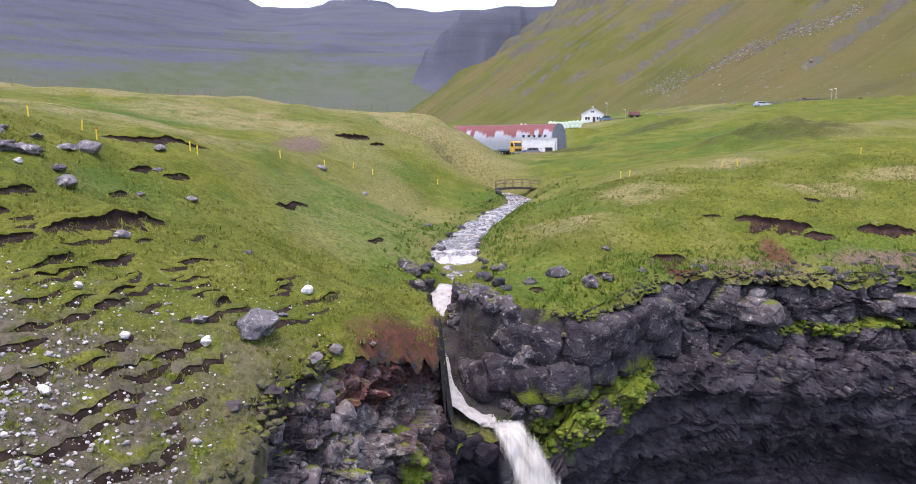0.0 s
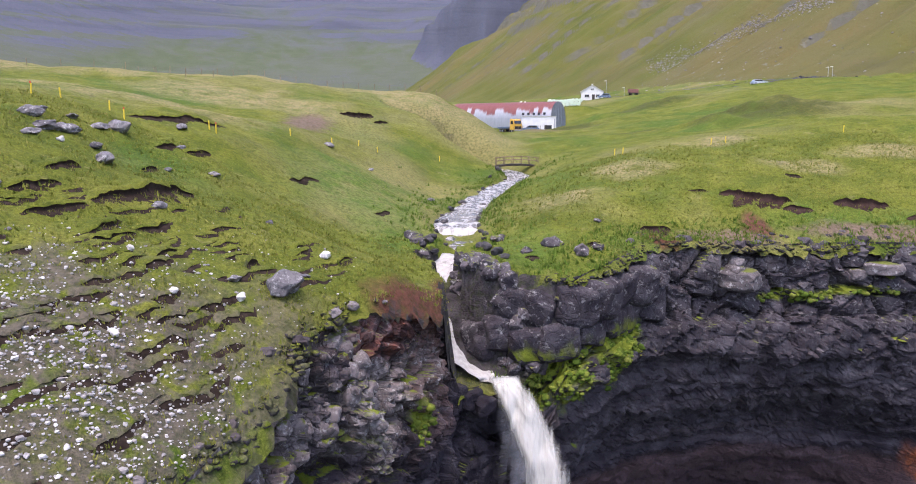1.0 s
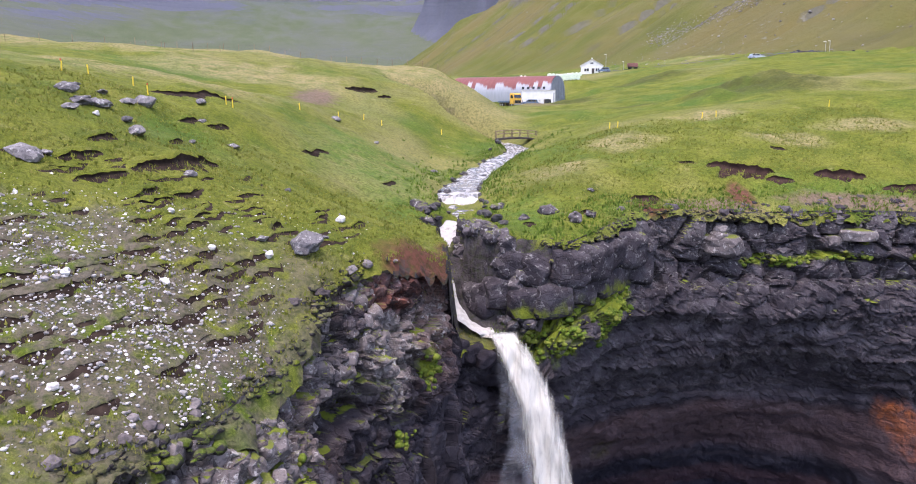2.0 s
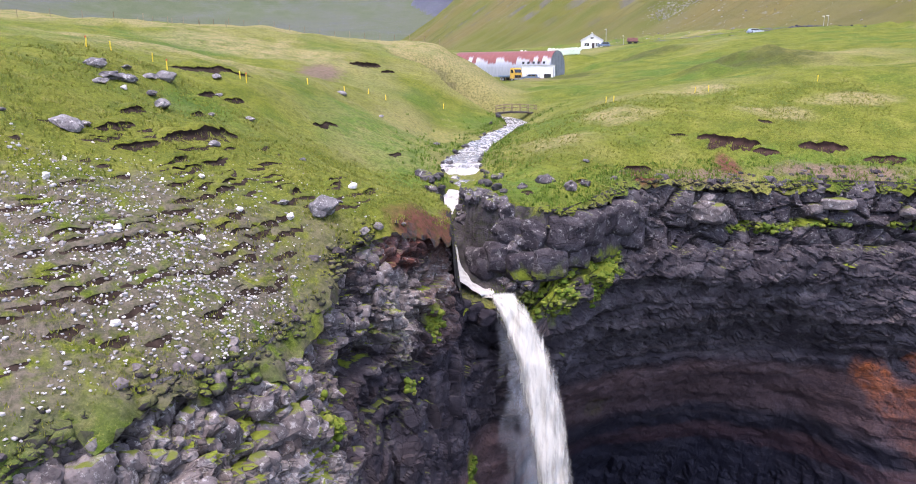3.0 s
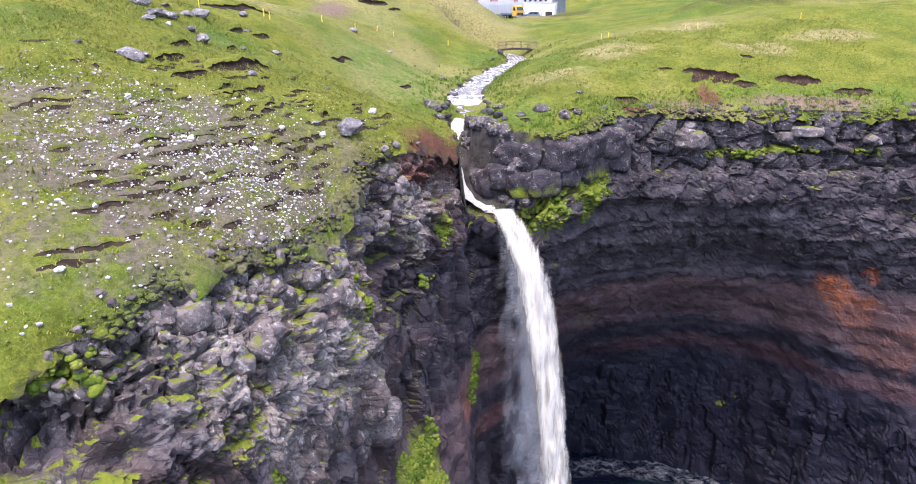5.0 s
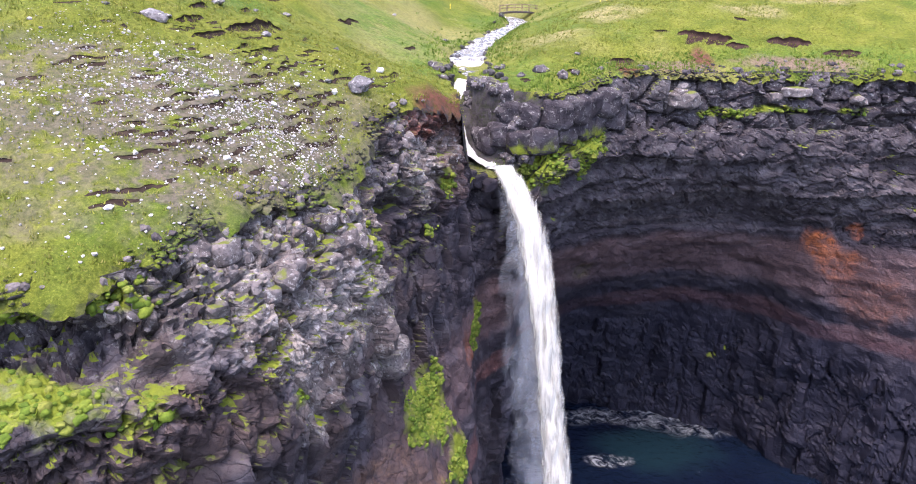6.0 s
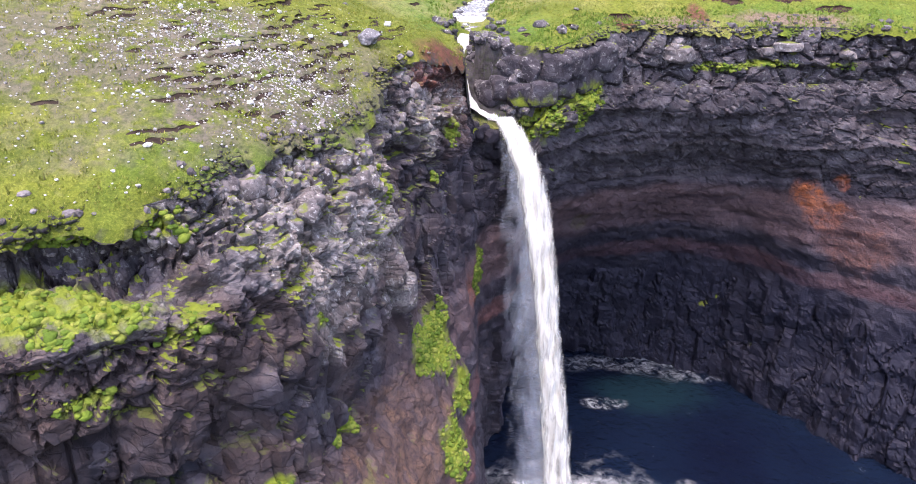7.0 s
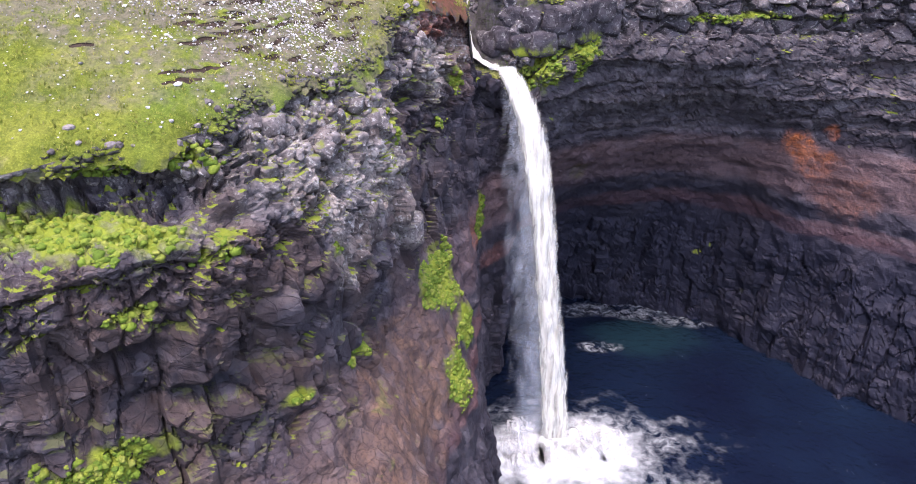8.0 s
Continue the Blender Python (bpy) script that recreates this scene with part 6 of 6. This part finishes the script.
# ---- footbridge ----
def footbridge():
    a_, z_ = (5.2, 101.0), 51.75
    span = 6.2
    thing = new("footbridge")
    thing.matrix_world = pose(a_[0] + span / 2, 102.0, z_, 0, 0, 6)
    arch = lambda x: 0.22 * (1 - (2 * x / span) ** 2)
    for side in (-0.55, 0.55):
        bm = bmesh.new()
        for k in range(12):
            x0, x1 = -span / 2 + span * k / 12, -span / 2 + span * (k + 1) / 12
            rod(bm, (x0, side, arch(x0) - 0.22), (x1, side, arch(x1) - 0.22), 0.11, 6)
        part("beam", bm, DARK_WOOD, thing, "dark bearer beam")
        for high in (1.0, 0.55):
            bm = bmesh.new()
            for k in range(12):
                x0, x1 = -span / 2 + span * k / 12, -span / 2 + span * (k + 1) / 12
                rod(bm, (x0, side, arch(x0) + high), (x1, side, arch(x1) + high), 0.05, 6)
            part("rail", bm, WOOD, thing)
        for k in range(6):
            x = -span / 2 + 0.08 + (span - 0.16) * k / 5
            bm = bmesh.new()
            box(bm, (x - 0.05, side - 0.05, arch(x) - 0.2), (x + 0.05, side + 0.05, arch(x) + 1.06), 0.01)
            part("post", bm, WOOD, thing)
    for k in range(38):
        x = -span / 2 + span * (k + 0.5) / 38
        bm = bmesh.new()
        box(bm, (x - 0.07, -0.65, arch(x) - 0.1), (x + 0.07, 0.65, arch(x) - 0.05))
        part("plank", bm, DARK_WOOD, thing)
    tagged(thing, "small arched wooden footbridge with rails over the stream", "bridge")
    shapes = [rock_mesh("abutment_stone", 330 + k, GREY_STONE, 2, (1, 0.8, 0.7)) for k in range(3)]
    pier = new("abutment")
    pier.location = (5.4, 101.6, z_ - 1.6)
    far = new("abutment")
    far.location = (11.2, 102.4, z_ - 1.6)
    for base in (pier, far):
        for k in range(14):
            ob = new("stone", shapes[k % 3])
            ob.parent = base
            s = random.uniform(0.55, 0.85)
            ob.matrix_local = pose(random.uniform(-0.5, 0.5), random.uniform(-0.8, 0.6), 0.42 * (k // 5) - 0.15, 0, 0, random.uniform(0, 360)) @ Matrix.Diagonal((s, s, s, 1))
        tagged(base, "rough grey stone pier under the footbridge", "abutment", "bridge piers")


# ---- barn ----
def barn():
    turn, length, half, tall = -32.0, 30.0, 4.7, 6.7
    # origin: the middle of the gable that faces the sea; the barn runs back along -x of its own axes
    thing = thing_at("barn", 25.6, 187.0, turn, -0.25)
    wall = 1.6

    def arch(k, n_, r=0.0):
        t = math.pi * k / n_
        return (-(half + r) * math.cos(t), wall + (tall - wall + r) * math.sin(t) ** 0.85)

    outline = [(-half, 0)] + [arch(k, 24) for k in range(25)] + [(half, 0)]
    bands = 24
    for q in range(bands):
        bm = bmesh.new()
        x0, x1 = -length * q / bands, -length * (q + 1) / bands
        rows = []
        for f in np.linspace(0, 1, 7):
            lift = 0.05 * abs(math.sin(math.pi * f * 3)) + (0.07 if f in (0.0, 1.0) else 0.0)
            rows.append([bm.verts.new((x0 + (x1 - x0) * f, y, z + lift)) for y, z in outline])
        for r0, r1 in zip(rows[:-1], rows[1:]):
            for k in range(len(outline) - 1):
                bm.faces.new((r0[k], r0[k + 1], r1[k + 1], r1[k]))
        part("roof_sheet", bm, ROOF, thing)
    for x, name in ((0.02, "gable_wall"), (-length, "back_wall")):
        bm = bmesh.new()
        bm.faces.new([bm.verts.new((x, y * 0.985, z)) for y, z in outline])
        bmesh.ops.solidify(bm, geom=bm.faces[:], thickness=0.12)
        part(name, bm, SHEET, thing, "pale blue-grey gable sheeting")
    for k in range(9):
        y = -4.0 + k
        top = wall + (tall - wall) * max(0, 1 - (y / half) ** 2) ** 0.42 - 0.15
        bm = bmesh.new()
        box(bm, (0.02, y - 0.03, 0), (0.08, y + 0.03, top))
        part("sheet_seam", bm, SHEET, thing)
    bm = bmesh.new()
    box(bm, (0.03, -3.4, 0), (0.12, -2.5, 2.0), 0.02)
    part("door", bm, PAINT, thing)
    for k in range(5):
        x = -1.8 - k * 1.5
        bm = bmesh.new()
        box(bm, (x - 0.3, -half + 0.1, 3.3), (x + 0.3, -half + 0.55, 3.9), 0.03)
        part("skylight", bm, GLASS, thing, "dark roof light")
    tagged(thing, "long round-roofed barn of pale sheet streaked with red rust", "barn")
    annex = thing_at("annex", 19.8, 179.5, -4, -0.2)
    bm = bmesh.new()
    box(bm, (-4.2, 0, 0), (4.2, 4.5, 3.8), 0.04)
    part("wall", bm, PAINT, annex)
    bm = bmesh.new()
    box(bm, (-4.35, -0.15, 3.8), (4.35, 4.6, 3.95), 0.03)
    part("roof", bm, ROOFING, annex)
    bm = bmesh.new()
    box(bm, (1.4, -0.05, 0.6), (3.2, 0.02, 1.7))
    part("window", bm, GLASS, annex)
    bm = bmesh.new()
    box(bm, (3.7, -0.06, 0.0), (4.0, -0.01, 3.3))
    part("downpipe", bm, STEEL, annex)
    tagged(annex, "low white flat-roofed shed built against the barn", "shed")


def car(x, y, turn, paint, label, length=4.5, tall=1.5, lift=0.0):
    thing = thing_at("car", x, y, turn, lift)
    h = length / 2
    lower = [(-h, 0.35), (-h + 0.05, 0.85), (-h + 0.9, 0.95), (h - 1.2, 0.98), (h - 0.1, 0.85), (h, 0.4)]
    bm = extrude_outline(bmesh.new(), lower, -0.88, 0.88)
    bmesh.ops.bevel(bm, geom=bm.edges[:], offset=0.06, segments=2, affect="EDGES")
    body = part("body", bm, paint, thing)
    bm = extrude_outline(bmesh.new(), [(-h + 0.25, 0.9), (-h + 0.55, tall), (h - 1.9, tall), (h - 1.15, 0.92)], -0.76, 0.76)
    bmesh.ops.bevel(bm, geom=bm.edges[:], offset=0.07, segments=2, affect="EDGES")
    part("cabin", bm, paint, thing)
    for side in (-1, 1):
        bm = extrude_outline(bmesh.new(), [(-h + 0.5, 0.98), (-h + 0.68, tall - 0.1), (h - 2.0, tall - 0.1), (h - 1.45, 0.98)], side * 0.74, side * 0.785)
        part("side_window", bm, GLASS, thing)
        for wx in (-h + 0.85, h - 0.85):
            bm = bmesh.new()
            rod(bm, (wx, side * 0.68, 0.33), (wx, side * 0.9, 0.33), 0.33, 16)
            wheel = part("wheel", bm, TYRE, thing)
            bm = bmesh.new()
            rod(bm, (wx, side * 0.88, 0.33), (wx, side * 0.915, 0.33), 0.2, 12)
            part("rim", bm, STEEL, wheel)
    bm = bmesh.new()
    box(bm, (h - 0.06, -0.75, 0.6), (h + 0.01, -0.4, 0.78), 0.02)
    part("headlight", bm, PAINT, thing)
    bm = bmesh.new()
    box(bm, (h - 0.06, 0.4, 0.6), (h + 0.01, 0.75, 0.78), 0.02)
    part("headlight", bm, PAINT, thing)
    return tagged(thing, label, "car", "parked cars")


def truck():
    thing = thing_at("truck", 13.6, 181.0, -62, -0.1)
    bm = bmesh.new()
    box(bm, (-5.5, -0.5, 0.75), (2.0, 0.5, 1.05), 0.03)
    part("chassis", bm, DARK_WOOD, thing)
    bm = extrude_outline(bmesh.new(), [(0.2, 0.7), (0.2, 3.25), (0.5, 3.4), (1.7, 3.3), (2.15, 2.2), (2.2, 0.6)], -1.2, 1.2)
    bmesh.ops.bevel(bm, geom=bm.edges[:], offset=0.1, segments=2, affect="EDGES")
    cab = part("cab", bm, YELLOW, thing, "yellow driver's cab")
    bm = extrude_outline(bmesh.new(), [(1.86, 3.0), (2.2, 2.2), (2.24, 2.2), (1.9, 3.0)], -1.0, 1.0)
    part("windscreen", bm, GLASS, cab)
    for side in (-1, 1):
        bm = extrude_outline(bmesh.new(), [(0.7, 2.1), (0.7, 2.9), (1.6, 2.9), (1.95, 2.1)], side * 1.19, side * 1.22)
        part("side_window", bm, GLASS, cab)
    bm = bmesh.new()
    box(bm, (2.12, -0.9, 0.9), (2.26, 0.9, 1.6), 0.02)
    part("grille", bm, TYRE, thing)
    bm = bmesh.new()
    box(bm, (2.1, -1.2, 0.45), (2.35, 1.2, 0.8), 0.04)
    part("bumper", bm, STEEL, thing)
    bm = bmesh.new()
    box(bm, (-5.6, -1.2, 1.05), (-0.1, 1.2, 1.5), 0.04)
    part("flatbed", bm, STEEL_BLUE, thing, "grey-blue load bed")
    for wx in (-4.4, -3.2, 1.2):
        for side in (-1, 1):
            bm = bmesh.new()
            rod(bm, (wx, side * 0.85, 0.5), (wx, side * 1.18, 0.5), 0.52, 16)
            wheel = part("wheel", bm, TYRE, thing)
            bm = bmesh.new()
            rod(bm, (wx, side * 1.16, 0.5), (wx, side * 1.2, 0.5), 0.28, 12)
            part("rim", bm, STEEL, wheel)
    tagged(thing, "yellow-cabbed flatbed truck parked beside the rusty barn", "truck")


def house():
    w, deep, eave, ridge = 7.8, 8.5, 3.0, 5.2
    thing = thing_at("house", 47.6, 262.0, -10, -0.2)
    bm = extrude_outline(bmesh.new(), [(-w / 2, 0), (-w / 2, eave), (0, ridge), (w / 2, eave), (w / 2, 0)], 0, deep)
    part("wall", bm, PAINT, thing, "white painted walls")
    for side in (-1, 1):
        bm = extrude_outline(bmesh.new(), [(side * (w / 2 + 0.3), eave - 0.12), (0, ridge + 0.05), (0, ridge + 0.2), (side * (w / 2 + 0.3), eave + 0.05)], -0.35, deep + 0.35)
        part("roof", bm, ROOFING, thing, "pale sheet roof slope")
    for low, high in (((-2.6, 1.0), (-1.0, 2.0)), ((-0.5, 3.5), (0.5, 4.1)), ((1.4, 1.0), (2.6, 2.0))):
        bm = bmesh.new()
        box(bm, (low[0] - 0.12, -0.1, low[1] - 0.12), (high[0] + 0.12, -0.01, high[1] + 0.12))
        frame_ = part("window", bm, PAINT, thing)
        bm = bmesh.new()
        box(bm, (low[0], -0.13, low[1]), ((low[0] + high[0]) / 2 - 0.06, -0.09, high[1]))
        part("pane", bm, GLASS, frame_)
        bm = bmesh.new()
        box(bm, ((low[0] + high[0]) / 2 + 0.06, -0.13, low[1]), (high[0], -0.09, high[1]))
        part("pane", bm, GLASS, frame_)
    for y in (1.6, 4.4, 6.6):
        bm = bmesh.new()
        box(bm, (w / 2 - 0.01, y - 0.5, 1.0), (w / 2 + 0.06, y + 0.5, 2.0))
        part("side_window", bm, GLASS, thing)
    bm = bmesh.new()
    box(bm, (0.0, -0.08, 0), (0.95, -0.01, 2.05))
    part("door", bm, DARK_WOOD, thing)
    bm = bmesh.new()
    box(bm, (-0.3, 5.0, ridge - 0.3), (0.3, 5.6, ridge + 0.8), 0.03)
    part("chimney", bm, PAINT, thing)
    tagged(thing, "small white gabled house with a pale sheet roof", "house")


def bales():
    """A row of wrapped bales stacked behind the barn."""
    for k in range(16):
        for row in range(2):
            if row and k < 7:
                continue
            ob = new("silage_bale")
            ob.matrix_world = pose(18.2 + k * 1.12 + row * 0.5, 213, ground_z(18.2 + k * 1.12, 213) + 0.55 + row * 1.02, 0, 0, random.uniform(-6, 6))
            bm = bmesh.new()
            rod(bm, (0, -0.6, 0), (0, 0.6, 0), 0.58, 16)
            bmesh.ops.bevel(bm, geom=bm.edges[:], offset=0.08, segments=1, affect="EDGES")
            part("wrap", bm, WRAP if (row or k > 9) else WRAP_WHITE, ob)
            tagged(ob, "round silage bale wrapped in pale plastic", "bale", "stack of silage bales")


def marker_posts():
    """Yellow waymarks across the turf, some with red tops."""
    for k, (x, y) in enumerate(((-25.5, 50.2), (-23.7, 48.5), (-19.2, 52.9), (-18.6, 52.6), (-16.8, 69.7), (-14.1, 77.9), (-12.2, 85.5), (-10.0, 86.3), (-2.6, 94.6), (16.9, 76.3), (17.6, 75.4), (26.8, 74.7), (28.3, 74.5), (40.7, 74.5),
                                 (-29.0, 46.5), (-27.8, 48.0))):
        thing = thing_at("marker_post", x, y, 0, -0.1)
        bm = bmesh.new()
        rod(bm, (0, 0, 0), (random.uniform(-0.06, 0.06), 0, 0.8), 0.05, 8)
        part("stake", bm, ORANGE, thing)
        if k in (1, 3, 14):
            bm = bmesh.new()
            rod(bm, (0, 0, 0.8), (0, 0, 0.95), 0.055, 8)
            part("tip", bm, RED, thing, "red painted tip")
        tagged(thing, "yellow painted marker post standing in the turf", "post", "yellow marker posts")


def fences():
    """Wire fences along the crest and below the barn."""
    for start, end, count, group in (((-62, 128), (-4, 129), 22, "crest"), ((-70, 100), (-40, 118), 9, "hill"), ((9, 172), (20, 168), 12, "barn"), ((-6, 215), (24, 218), 16, "yard")):
        thing = new("fence")
        thing.location = (start[0], start[1], 0)
        tops = []
        for k in range(count):
            t = k / (count - 1)
            x, y = start[0] + (end[0] - start[0]) * t, start[1] + (end[1] - start[1]) * t
            z = ground_z(x, y)
            bm = bmesh.new()
            rod(bm, (x - start[0], y - start[1], z - 0.2), (x - start[0] + random.uniform(-0.08, 0.08), y - start[1], z + 1.15), 0.05, 6)
            part("post", bm, WOOD, thing)
            tops.append((x - start[0], y - start[1], z))
        for high in (0.5, 1.0):
            bm = bmesh.new()
            for p, q in zip(tops[:-1], tops[1:]):
                rod(bm, (p[0], p[1], p[2] + high), (q[0], q[1], q[2] + high), 0.008, 3)
            part("wire", bm, DARK_WOOD, thing)
        tagged(thing, "thin wire fence with weathered wooden posts on grass", "fence", "stock fences")


def road():
    """The track past the house to the parked car."""
    for name, line, half in (("road", ((50, 257), (58, 258), (68, 254), (80, 246), (96, 236), (125, 224)), 1.8), ("road", ((80, 214), (95, 216), (108, 218), (118, 222)), 1.4)):
        xs, ys = [p[0] for p in line], [p[1] for p in line]
        at = np.linspace(0, len(line) - 1, 60)
        x, y = spline(np.arange(len(line)), xs, at), spline(np.arange(len(line)), ys, at)
        tx, ty = np.gradient(x), np.gradient(y)
        k = np.hypot(tx, ty)
        pts = []
        for side in np.linspace(-1, 1, 5):
            px, py = x - ty / k * side * half, y + tx / k * side * half
            pts.append(np.stack([px, py, land(px, py) + 0.12 + 0.1 * (1 - side ** 2)], 1))
        ob = mesh_object(name, np.concatenate(pts), sheet_faces(5, 60), GRAVEL)
        tagged(ob, "dark gravel road across the pasture", "road", kind="structure")
    rng = np.random.default_rng(77)
    heap = [(108 + rng.normal(0, 3.6), 217 + rng.normal(0, 1.4), 0, rng.uniform(0.5, 1.3)) for _ in range(120)]
    many("rock_heap", island_material("dark heap stones", [(0.03, 0.03, 0.035), (0.06, 0.06, 0.07), (0.1, 0.1, 0.11)]), [(x, y, z, s) for (x, y, _, s), z in zip(heap, land([h[0] for h in heap], [h[1] for h in heap]))], list(range(240, 245)), 1, "dark heap of broken stone beside the road", "stone heap")


def scree():
    """Stones fallen down the sunny valley side."""
    rng = np.random.default_rng(91)
    t = rng.random(2600)
    x = 109 + 65 * t + rng.normal(0, 3.5, 2600)
    y = np.interp(t, (0, 0.3, 0.6, 0.8, 1), (414, 398, 369, 346, 330)) + rng.normal(0, 9, 2600) * (1.3 - 0.8 * t)
    far_x, far_y = rng.uniform(70, 260, 500), rng.uniform(240, 420, 500)
    x, y = np.concatenate([x, far_x]), np.concatenate([y, far_y])
    s = np.clip(0.62 * rng.lognormal(0, 0.45, len(x)), 0.35, 2.0)
    many("scree", island_material("scree stones", [(0.13, 0.12, 0.115), (0.2, 0.185, 0.175), (0.3, 0.285, 0.27)]), np.stack([x, y, land(x, y), s], 1), list(range(250, 256)), 1, "grey scree stones spilled down the grassy valley side", "scree", 0.2)


def lamp_posts():
    for x, y, tall in ((53.8, 268.0, 6.0), (57.5, 255.0, 3.0), (108.0, 215.0, 3.4), (109.5, 215.5, 3.6)):
        thing = thing_at("lamp_post", x, y)
        bm = bmesh.new()
        rod(bm, (0, 0, -0.2), (0, 0, tall), 0.07, 8)
        part("pole", bm, STEEL, thing)
        bm = bmesh.new()
        box(bm, (-0.7, -0.1, tall - 0.05), (0.1, 0.1, tall + 0.08), 0.02)
        part("lamp_head", bm, PAINT, thing)
        tagged(thing, "grey steel lamp post standing beside the gravel road", "lamp post", "lamp posts")


def trailer():
    thing = thing_at("trailer", 60.0, 252.0, 4)
    bm = bmesh.new()
    box(bm, (-2.0, -0.9, 0.6), (2.0, 0.9, 0.8), 0.03)
    part("bed", bm, DARK_WOOD, thing)
    bm = bmesh.new()
    box(bm, (-1.8, -0.9, 0.8), (1.5, 0.9, 2.0), 0.08)
    part("load", bm, FADED_RED, thing, "faded red covered load")
    for x in (-1.0, 1.0):
        for side in (-1, 1):
            bm = bmesh.new()
            rod(bm, (x, side * 0.8, 0.35), (x, side * 1.0, 0.35), 0.36, 14)
            part("wheel", bm, TYRE, thing)
    tagged(thing, "small red loaded farm trailer beside the gravel road", "trailer")


footbridge()
barn()
truck()
house()
bales()
car(17.5, 177.0, 170, STEEL_BLUE, "blue-grey car parked before the white shed")
car(51.0, 257.5, 172, STEEL_BLUE, "dark blue-grey car parked before the white house", 4.6, 1.7)
car(84.0, 205.0, 8, SILVER, "silver estate car parked on the grass verge", 4.6, 1.45)
marker_posts()
fences()
road()
scree()
lamp_posts()
trailer()
boulders()
outcrops()
stream_rocks()
pale_stones()
cliff_rocks(cliff)
moss_cushions()
turf_fringe()
scars()
tufts("grass", BLADES, 26000, (-30, 3, 2, 48), 0.11, "short yellow-green grass on the bluff", 401)
tufts("bank_grass", LUSH, 9000, (-10, 16, 47, 100), 0.22, "lush tall grass along the stream banks", 402, "stream")
tufts("brow_grass", LUSH, 9000, (2, 48, 40, 58), 0.2, "long green grass on the brow above the cove", 403, "edge")
tufts("pasture_grass", BLADES, 14000, (2, 45, 46, 75), 0.12, "short green pasture grass above the cliff", 404)
